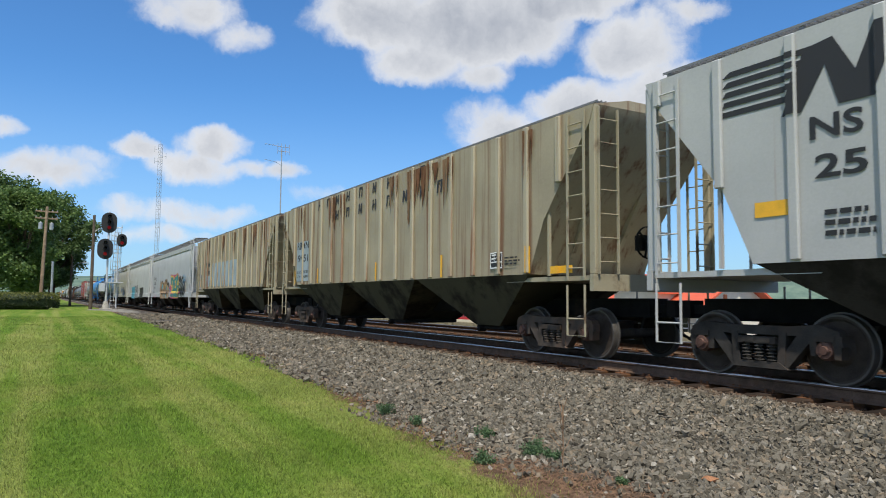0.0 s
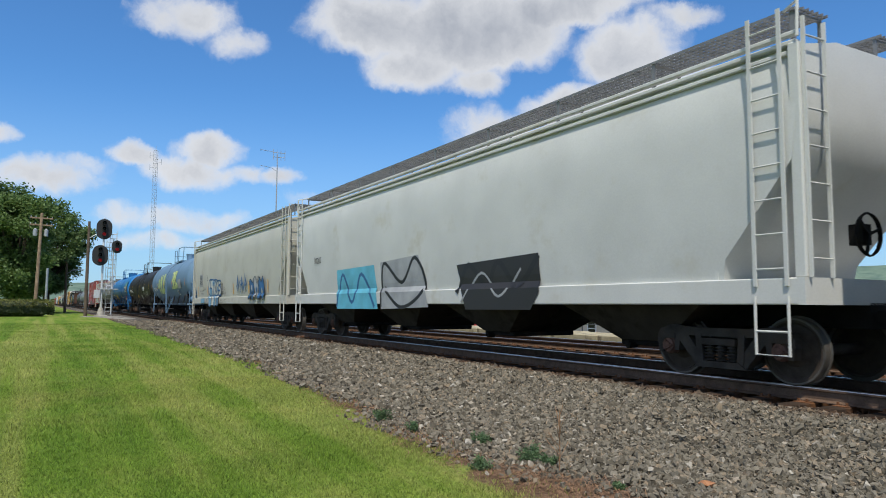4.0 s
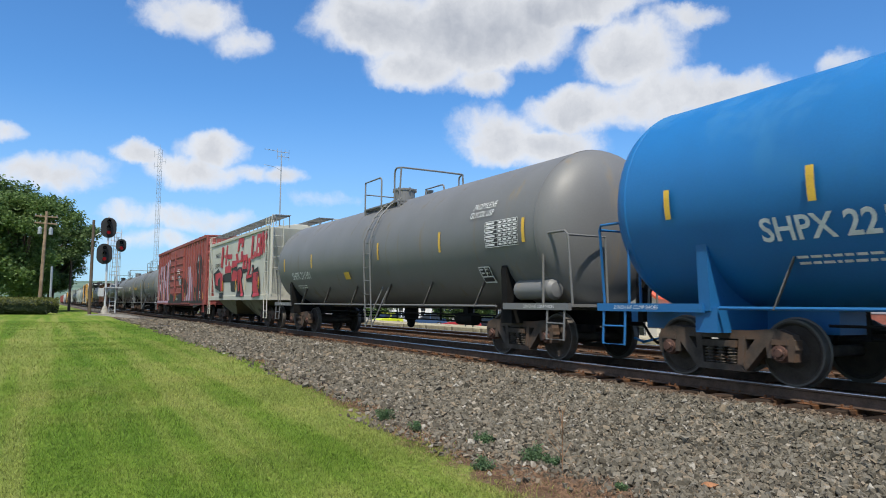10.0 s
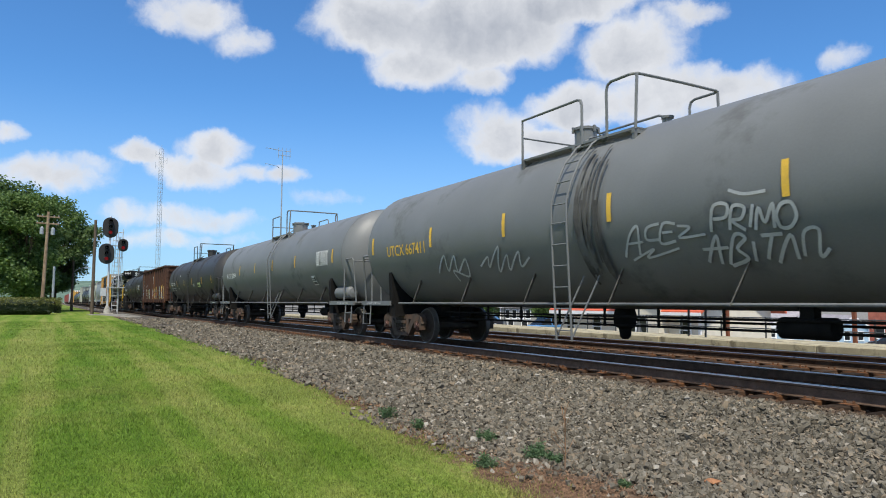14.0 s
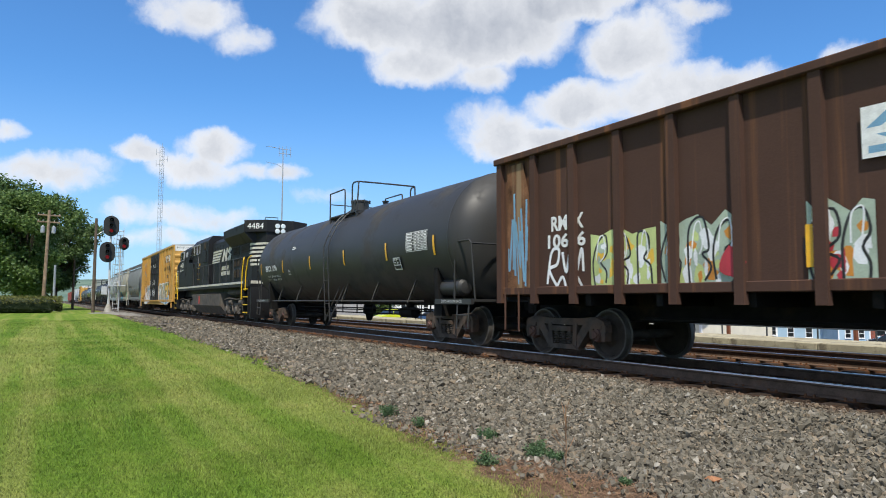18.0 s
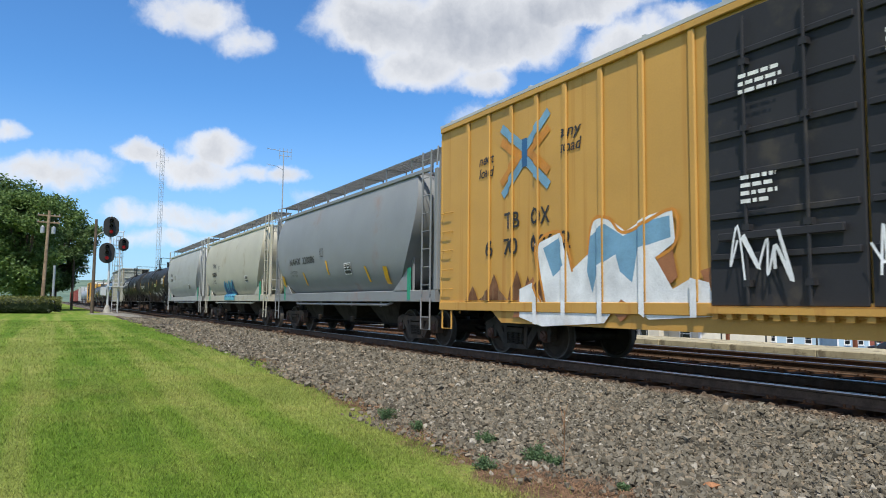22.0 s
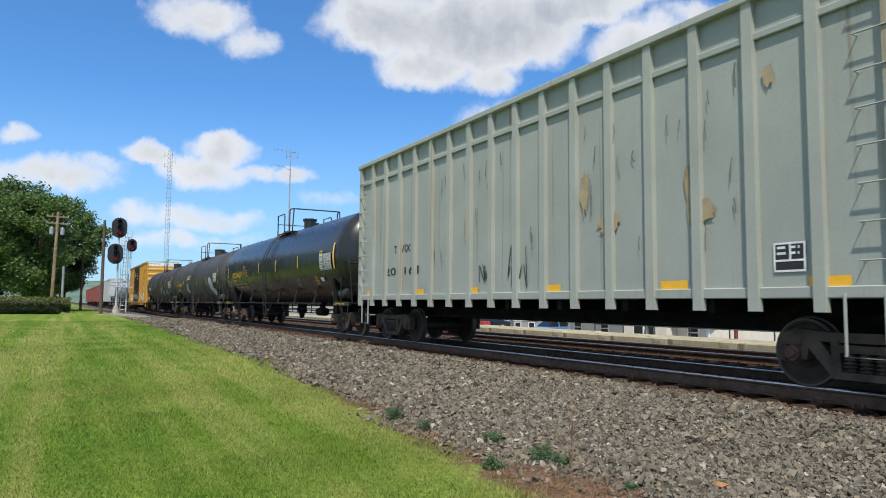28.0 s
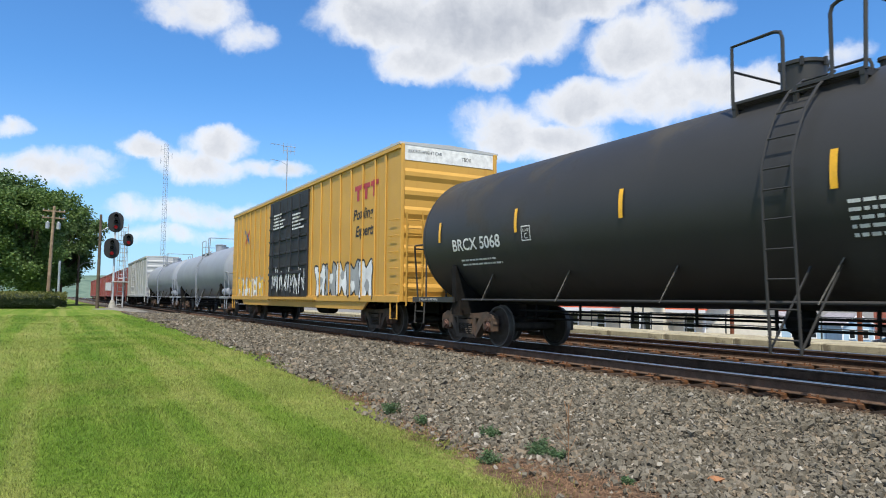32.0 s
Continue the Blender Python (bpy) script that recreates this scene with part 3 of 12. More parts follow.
def truck(parent, x, style="truck", wheel_keys=None, wb=1.778):
    """A two-axle truck under a car, with its two wheelsets."""
    if style not in TRUCK_MESH:
        f = Mesh()
        for s in (-1, 1):
            sideframe(f, s, wb)
        f.box(-0.16, 0.16, -0.9, 0.9, 0.42, 0.62)
        for k in (-1, 1):
            f.box(k * 0.45 - 0.04, k * 0.45 + 0.04, -0.85, 0.85, 0.30, 0.42)      # brake beam
            for s in (-1, 1):
                f.prism([(k * 0.40, 0.25), (k * 0.46, 0.25), (k * 0.47, 0.55), (k * 0.42, 0.55)], s * 0.70, s * 0.80)
        sp, sp2 = spring_mesh(), spring_mesh()
        cap = Mesh()
        cap.lathe([(0.0, 0.125), (-0.10, 0.125), (-0.12, 0.105), (-0.15, 0.10), (-0.155, 0.06), (-0.175, 0.05)], 16)
        for a in range(3):
            c = 6.2832 * a / 3
            cap.lathe([(-0.15, 0.018), (-0.172, 0.018)], 6, at=(0.07 * math.cos(c), 0, 0.07 * math.sin(c)))
        cap2 = Mesh()
        cap2.lathe([(0.0, 0.125), (0.10, 0.125), (0.12, 0.105), (0.15, 0.10), (0.155, 0.06), (0.175, 0.05)], 16)
        mat = M[style]
        TRUCK_MESH[style] = [fixed_normals(a.data(n, c)) for a, n, c in ((f, "truck", mat), (sp, "coil_spring", mat), (sp2, "coil_spring", mat), (cap, "bearing_cap", M["cap"]), (cap2, "bearing_cap", M["cap"]), (wheelset_mesh(), "wheelset", M["wheel"]), (wheel_mesh(-1), "wheel", [M["wheel"], M["tread"]]), (wheel_mesh(1), "wheel", [M["wheel"], M["tread"]]))]
    f, sp, sp2, cap, cap2 = TRUCK_MESH[style][:5]
    t = part("truck", f, None, parent)
    t.location = (x, 0, 0)
    for a in (-0.18, 0.0, 0.18):
        part("coil_spring", sp, None, t).location = (a, -1.05, 0)
    part("coil_spring", sp2, None, t).location = (0, 1.05, 0)
    for k in (-1, 1):
        wheelset(parent, x + k * wb / 2, style)
        for me, y in ((cap, -0.955), (cap2, 0.955)):
            c = part("bearing_cap", me, None, t)
            c.location = (k * wb / 2, y, WHEEL_R)
    return t


def wheelset(parent, x, style):
    """An axle with its two wheels, which turns."""
    w = part("wheelset", TRUCK_MESH[style][5], None, parent, "steel axle and wheels with shiny worn rims")
    w.location = (x, 0, WHEEL_R)
    for me in TRUCK_MESH[style][6:]:
        part("wheel", me, None, w)
    WHEELS.append((w, parent, x))


WHEELS = []
POSTS = {}          # thing: (from, to, how proud) of the posts on its side, which carry its paint too
TRAIN = []          # (thing, place along the train)


def coupler(m, x, s):
    """A knuckle coupler that sticks out of a car's end at x, towards s."""
    m.box(min(x - s * 0.3, x + s * 0.35), max(x - s * 0.3, x + s * 0.35), -0.075, 0.075, 0.80, 0.95)
    m.prism([(x + s * 0.33, -0.17), (x + s * 0.52, -0.19), (x + s * 0.62, -0.06), (x + s * 0.55, 0.02), (x + s * 0.50, 0.17), (x + s * 0.33, 0.15)], 0.74, 1.02, "z")
    m.tube([(x + s * 0.05, 0.22, 0.78), (x + s * 0.30, 0.24, 0.45), (x + s * 0.55, 0.12, 0.38), (x + s * 0.70, 0.05, 0.45)], 0.025)


def ladder(m, x, y, z0, z1, w=0.40, n=None, axis="x", r=0.012):
    """Stiles and rungs; axis is the way along which the rungs run."""
    n = n or max(2, round((z1 - z0) / 0.42))
    a = (1, 0) if axis == "x" else (0, 1)
    for s in (-0.5, 0.5):
        m.bar((x + s * w * a[0], y + s * w * a[1], z0), (x + s * w * a[0], y + s * w * a[1], z1), 0.05, 0.02)
    for i in range(n):
        z = z0 + (z1 - z0) * (i + 0.5) / n
        m.tube([(x - w / 2 * a[0], y - w / 2 * a[1], z), (x + w / 2 * a[0], y + w / 2 * a[1], z)], r, 6)
    return m


def grab(m, p, q, out=(0, -0.07, 0), r=0.011):
    """A bent grab iron."""
    p, q, o = Vector(p), Vector(q), Vector(out)
    m.tube([p, p + o, q + o, q], r, 6)


def car(name, label, category, s_left, s_right, group="cars of the freight train"):
    mid = (s_left + s_right) / 2
    ob = thing(name, label, category, pose(mid + run(0), 0, 0), group)
    TRAIN.append((ob, mid))
    return ob, (s_right - s_left) / 2


def motions():
    for ob, s in TRAIN:
        walk(ob, [(t, pose(s + run(t), 0, 0)) for t in [2.0 * i for i in range(17)]])
    for w, ob, dx in WHEELS:
        s = next(a for o, a in TRAIN if o == ob)
        rows, last, base = [], 0.0, None
        x0, z0 = w.location.x, WHEEL_R
        for k in range(0, 32 * FPS + 1):
            t = k / FPS
            at = s + run(t)
            if k in (0, 32 * FPS) or -42 < at < 14:
                if -42 < at < 14:
                    base = run(t) if base is None else base
                    last = (run(t) - base) / WHEEL_R
                rows.append((t, Matrix.Translation((x0, 0, z0)) @ Matrix.Rotation(last, 4, "Y")))
        walk(w, rows)

# ---- tank cars ----
def tank_surface(R, zc):
    """Places a point of the side drawing (x, z) on the near side of the shell; d is how far it stands off."""
    def on(x, z, d=0.006):
        v = max(-0.995, min(0.995, (z - zc) / R))
        return (x, -(R + d) * math.sqrt(1 - v * v), zc + (R + d) * v)
    return on


def plain_text(parent, body, at, right, h, mat, width=None, place=None):
    """A line of lettering on a flat face, or on a curved one that place() gives."""
    cu = bpy.data.curves.new("t", "FONT")
    cu.body, cu.size, cu.resolution_u = body, h / 0.69, 2
    tmp = bpy.data.objects.new("t", cu)
    me = bpy.data.meshes.new_from_object(tmp)
    bpy.data.objects.remove(tmp)
    bpy.data.curves.remove(cu)
    far = max(v.co.x for v in me.vertices)
    k = width / far if width else 1.0
    at, right = Vector(at), Vector(right)
    for v in me.vertices:
        p = at + right * (v.co.x * k) + Vector((0, 0, v.co.y))
        v.co = place(p) if place else p
    me.materials.clear()
    me.materials.append(mat)
    return part("lettering", me, None, parent)


def tank_car(name, label, s_left, s_right, mat, R=1.5, zc=2.5, fittings=None, style="truck", rail_mat=None, head=0.72, rail_x=(-1.0, 0.15, 1.0, 1.3), ladder_x=0.7, bands=(), ahead=0.0, head_text=(), belly=0.05, truck_in=(1.87, 1.87), mark="white_mark", drum=0.30, drum_x=None):
    ob, half = car(name, label, "tank car", s_left - 0.38, s_right + 0.38)
    half -= 0.38
    R, zc = R + belly, zc - belly
    fit = fittings or mat
    bar = rail_mat or fit
    cyl = half - head
    prof = [(-cyl - head * math.cos(a), R * math.sin(a) * (1 if a > 0 else 1)) for a in [radians(d) for d in (0.5, 12, 25, 38, 50, 62, 74, 84)]]
    prof += [(-cyl, R)] + [(-cyl + 2 * cyl * i / 10, R) for i in range(1, 10)] + [(cyl, R)]
    prof += [(-a, r) for a, r in prof[:8]][::-1]
    prof = [(a + (ahead if a > 5 else 0), r) for a, r in prof]
    part("tank_shell", Mesh().lathe(prof, 56, "x", (0, 0, zc)), mat, ob, smooth=50)
    # weld seams and head rings
    for x in (-cyl, cyl + ahead, *bands):
        seam = Mesh().lathe([(x - 0.03, R + 0.001), (x - 0.02, R + 0.007), (x + 0.02, R + 0.007), (x + 0.03, R + 0.001)], 56, "x", (0, 0, zc), False)
        part("weld_seam", seam, mat, ob, smooth=50)
    # sills, bolsters and saddles
    for s in (-1, 1):
        end = half + (ahead if s > 0 else 0)
        sill = Mesh()
        xb = end - truck_in[s > 0]
        sill.box(min(s * (end + 0.10), s * (xb - 1.2)), max(s * (end + 0.10), s * (xb - 1.2)), -0.30, 0.30, 0.66, 0.98)
        sill.prism([(s * xb - 0.18, 0.66), (s * xb + 0.18, 0.66), (s * xb + 0.18, 1.0), (s * xb - 0.18, 1.0)], -1.35, 1.35)
        for k in (-1, 1):
            sill.prism([(k * 0.25, 0.95), (k * 1.38, 0.95), (k * 1.42, zc - R * 0.50), (k * (R * 0.90), zc - R * 0.42), (k * 0.9, zc - R * 0.78), (k * 0.25, zc - R * 0.98)], s * xb - 0.09, s * xb + 0.09, "x")
        coupler(sill, s * (end + 0.05), s)
        part("end_sill", sill, M["black_steel"] if fit is mat else fit, ob)
        deck = Mesh()
        deck.box(min(s * (end - 0.42), s * (end + 0.08)), max(s * (end - 0.42), s * (end + 0.08)), -1.38, 1.38, 0.985, 1.03)
        deck.box(min(s * (end - 0.47), s * (end - 0.42)), max(s * (end - 0.47), s * (end - 0.42)), -1.40, 1.40, 0.93, 1.04)
        for k in (-1, 1):
            deck.box(min(s * xb, s * (end + 0.08)), max(s * xb, s * (end + 0.08)), min(k * 1.36, k * 1.43), max(k * 1.36, k * 1.43), 0.93, 1.05)
        part("end_platform", deck, fit, ob)
        for k in (-1, 1):
            x1, x2 = s * (end - 0.62), s * (end + 0.04)
            zr = 2.30
            rails = Mesh()
            rails.tube([(x1, k * 1.42, 1.0), (x1, k * 1.42, zr - 0.08), (x1 + s * 0.08, k * 1.42, zr), (x2 - s * 0.05, k * 1.42, zr), (x2, k * 1.40, zr - 0.07), (x2, k * 1.30, 1.0)], 0.022, 8)
            rails.tube([(x2, k * 1.40, zr - 0.07), (x2, k * 0.55, zr - 0.07), (x2, k * 0.50, 1.0)], 0.022, 8)
            part("end_handrail", rails, bar, ob)
            step = Mesh()
            step.tube([(s * (end - 0.05), k * 1.40, 1.0), (s * (end - 0.05), k * 1.43, 0.42), (s * (end - 0.52), k * 1.43, 0.42), (s * (end - 0.52), k * 1.40, 1.0)], 0.020, 6)
            step.tube([(s * (end - 0.05), k * 1.42, 0.70), (s * (end - 0.52), k * 1.42, 0.70)], 0.016, 6)
            part("hanging_step", step, bar, ob)
        plain_text(ob, "2 INCH HF COMP SHOES", (s * (end - 0.75) - 0.45, -1.434, 0.965), (1, 0, 0), 0.055, M[mark], 0.9)
        truck(ob, s * xb, style)
    # brake rigging under the tank, and the cylinder and reservoir
    repeat("brake_rod", Mesh().tube([(-half + 3.2, 0, 0), (half - 3.2, 0, 0)], 0.022, 6), M["black_steel"], ob, [(0, -0.35, 0.62), (0, 0.3, 0.70), (0, -0.55, 0.78)])
    repeat("rod_hanger", Mesh().bar((0, -0.4, zc - R + 0.03), (0, -0.4, 0.60), 0.05, 0.02), M["black_steel"], ob, [(-half + 3.6 + i * (2 * half - 7.2) / 8, 0, 0) for i in range(9)])
    res = Mesh()
    res.lathe([(-0.02, 0.05), (0.0, 0.15), (0.75, 0.15), (0.77, 0.05)], 14, "x", (half - 5.2, -0.40, 0.68))
    res.box(half - 4.9, half - 4.7, -0.48, -0.32, 0.75, zc - R + 0.1)
    part("air_reservoir", res, M["black_steel"], ob)
    valve = Mesh()
    valve.lathe([(0.36, 0.05), (0.40, 0.10), (0.55, 0.12), (0.60, 0.20), (0.75, 0.22), (zc - R + 0.1, 0.16)], 12, "z", (0.1, 0, 0))
    part("bottom_outlet", valve, M["black_steel"], ob)
    # long side rods with their struts
    for k in (-1, 1):
        rod = Mesh()
        y = k * 1.36
        rod.tube([(-half + 2.2, y, 0.99), (half - 2.2, y, 0.99)], 0.024, 8)
        n = 6
        for i in range(n):
            x = -half + 3.0 + i * (2 * half - 6.0) / (n - 1)
            # paler than the other fittings, in place of the light a strut catches
            part("side_strut", Mesh().bar((x, y, 0.97), (x + 0.24, k * (R * 0.80), zc - R * 0.585), 0.085, 0.014), M["lit_strut"], ob, "strut paled as if catching light")
        part("side_handrail", rod, bar, ob)
    # ladders up both flanks
    for k in (-1, 1) if ladder_x is not None else ():
        ld = Mesh()
        for s in (-0.2, 0.2):
            pts = [(ladder_x + s, k * y, z) for y, z in ((R + 0.04, 0.38), (R + 0.13, zc - 0.2), (R + 0.13, zc + 0.25))]
            pts += [(ladder_x + s, k * (R + 0.12) * math.cos(a), zc + (R + 0.12) * math.sin(a)) for a in (0.35, 0.6, 0.85, 1.1)]
            ld.tube(pts, 0.020, 6)
        zz = 0.55
        while zz < zc + 0.1:
            y = k * (R + 0.04 + 0.09 * min(1.0, (zz - 0.38) / (zc - 0.58)))
            ld.tube([(ladder_x - 0.2, y, zz), (ladder_x + 0.2, y, zz)], 0.013, 6)
            zz += 0.36
        for a in (0.12, 0.36, 0.60, 0.84, 1.05):
            y, z = (R + 0.12) * math.cos(a), zc + (R + 0.12) * math.sin(a)
            ld.tube([(ladder_x - 0.2, k * y, z), (ladder_x + 0.2, k * y, z)], 0.013, 6)
        ld.tube([(ladder_x + 0.2, k * (R + 0.04), 0.42), (ladder_x + 0.50, k * R * 0.8, zc - 0.64 * R)], 0.016, 6)
        ld.tube([(ladder_x - 0.2, k * (R + 0.04), 0.42), (ladder_x + 0.12, k * R * 0.8, zc - 0.64 * R)], 0.016, 6)
        part("ladder", ld, bar, ob)
    # top works: platform, railing, manway
    top = zc + R
    deck_z = top - 0.20
    a, b, c, d = rail_x
    for k in (-1, 1):
        deck = Mesh()
        for i in range(5):
            y = k * (0.72 + 0.065 * i)
            deck.box(a, d, min(y, y + k * 0.045), max(y, y + k * 0.045), deck_z - 0.03, deck_z + 0.01)
        for x in (a, (a + d) / 2, d - 0.06):
            deck.box(x, x + 0.06, min(k * 0.65, k * 1.05), max(k * 0.65, k * 1.05), deck_z - 0.09, deck_z - 0.02)
            deck.box(x + 0.002, x + 0.058, min(k * 0.98, k * 1.04), max(k * 0.98, k * 1.04), deck_z - 0.40, deck_z - 0.03)
        part("top_platform", deck, bar, ob)
    z1 = deck_z + 0.80
    for k in (-1, 1):
        y = k * 1.02
        part("railing_hoop", Mesh().tube([(a, y, deck_z - 0.03), (a, y, z1), (b - 0.12, y, z1), (b - 0.03, y, z1 - 0.03), (b, y, z1 - 0.12), (b, y, deck_z - 0.03)], 0.025, 8), bar, ob)
        part("railing_hoop", Mesh().tube([(c, y, deck_z - 0.03), (c, y, z1 - 0.03), (c + 0.03, y, z1 + 0.06), (c + 0.12, y, z1 + 0.10), (d - 0.1, y, z1 + 0.10), (d, y * 0.93, z1 + 0.10), (d + 0.02, 0.0, z1 + 0.10)], 0.025, 8).tube([(d, y, deck_z - 0.03), (d, y * 0.95, z1 + 0.10)], 0.025, 8), bar, ob)
    part("end_rail", Mesh().tube([(a, -1.02, deck_z + 0.45), (a, 1.02, deck_z + 0.45)], 0.018, 6), bar, ob)
    mx = (a + b) / 2 if drum_x is None else drum_x
    mw = Mesh()
    mw.lathe([(top - 0.12, drum), (top + 0.36, drum), (top + 0.37, drum + 0.025), (top + 0.42, drum + 0.025), (top + 0.44, drum - 0.06), (top + 0.45, 0.05)], 24, "z", (mx, 0, 0))
    hatch = part("manway", mw, fit, ob)
    repeat("lid_bolt", Mesh().box(-0.02, 0.02, -0.02, 0.02, -0.06, 0.06), fit, hatch, [(mx + (drum + 0.03) * math.cos(1.047 * i), (drum + 0.03) * math.sin(1.047 * i), top + 0.38) for i in range(6)])
    valve2 = Mesh().lathe([(top - 0.1, 0.08), (top + 0.16, 0.08), (top + 0.17, 0.11), (top + 0.21, 0.11), (top + 0.22, 0.04)], 12, "z", (d - 0.35, 0.1, 0))
    part("relief_valve", valve2, fit, ob)
    half += ahead
    if head_text:
        def on_head(p):
            r2 = min(0.97, (p.y * p.y + (p.z - zc) ** 2) / (R * R))
            return Vector((cyl + ahead + head * math.sqrt(1 - r2) + 0.008, p.y, p.z))
        for i, line in enumerate(head_text):
            plain_text(ob, line, (0, -0.75 + 0.12 * (i > 0), zc + 0.66 - 0.17 * i), (0, 1, 0), 0.14 if i == 0 else 0.08, M[mark], 1.2 if i == 0 else 0.9, on_head)
    # reservoir on the end platform
    part("end_reservoir", Mesh().lathe([(half - 1.72, 0.03), (half - 1.69, 0.14), (half - 1.62, 0.195), (half - 0.62, 0.195), (half - 0.55, 0.14), (half - 0.52, 0.03)], 16, "x", (0, -1.16, 1.30)), fit, ob)
    # brake stand at the forward end
    bs = Mesh()
    bs.box(half - 0.22, half - 0.12, 0.45, 0.75, 1.0, 1.65)
    bs.lathe([(half - 0.10, 0.26), (half - 0.07, 0.28), (half - 0.04, 0.26)], 20, "x", (0, 0.6, 1.55), False)
    for i in range(3):
        a = 2.094 * i
        bs.bar((half - 0.07, 0.6, 1.55), (half - 0.07, 0.6 + 0.27 * math.cos(a), 1.55 + 0.27 * math.sin(a)), 0.03, 0.03)
    part("brake_wheel", bs, M["black_steel"], ob)
    half -= ahead
    return ob, half, tank_surface(R, zc)

# ---- covered hoppers ----
def lofted_body(levels, half, name, mat, ob, inset_right=None):
    """levels: (z, half width, inset of the left end, inset of the right end)."""
    rings = [[(-half + a, -w, z), (half - b, -w, z), (half - b, w, z), (-half + a, w, z)] for z, w, a, b in levels]
    return part(name, Mesh().loft(rings), mat, ob, smooth=40)


def side_of(levels, sill=None):
    """Places a point of the side drawing on the body, or on the side sill that stands proud of it."""
    zs, ws = [l[0] for l in levels], [l[1] for l in levels]

    def on(x, z, d=0.006):
        w = float(np.interp(z, zs, ws))
        if sill and z <= sill[1] + 0.02:
            w = max(w, sill[2])
        return (x, -w - d, z)
    return on


def running_board(ob, half, z, y0, y1, mat, posts=9):
    m = Mesh()
    for s in (-1, 1):
        for i in range(7):
            y = s * (y0 + (y1 - y0) * i / 6)
            m.box(-half, half, y - 0.008, y + 0.008, z, z + 0.035)
        n = int(half * 2 / 0.09)
        for i in range(n):
            x = -half + 2 * half * (i + 0.5) / n
            m.box(x - 0.010, x + 0.010, min(s * y0, s * y1), max(s * y0, s * y1), z + 0.004, z + 0.03)
    part("running_board", m, mat, ob, "open steel grating roof walkway", smooth=0)
    xs = [-half + 0.1 + (2 * half - 0.2) * i / (posts - 1) for i in range(posts)]
    for s in (-1, 1):
        b = Mesh().bar((0, s * (y1 - 0.02), z - 0.42), (0, s * (y1 - 0.02), z + 0.03), 0.07, 0.02)
        b.bar((0, s * (y0 + 0.02), z - 0.45), (0, s * (y0 + 0.02), z), 0.05, 0.02)
        b.bar((0, s * (y0 + 0.02), z - 0.02), (0, s * (y1 - 0.02), z - 0.02), 0.05, 0.03)
        repeat("walkway_bracket", b, mat, ob, [(x, 0, 0) for x in xs])


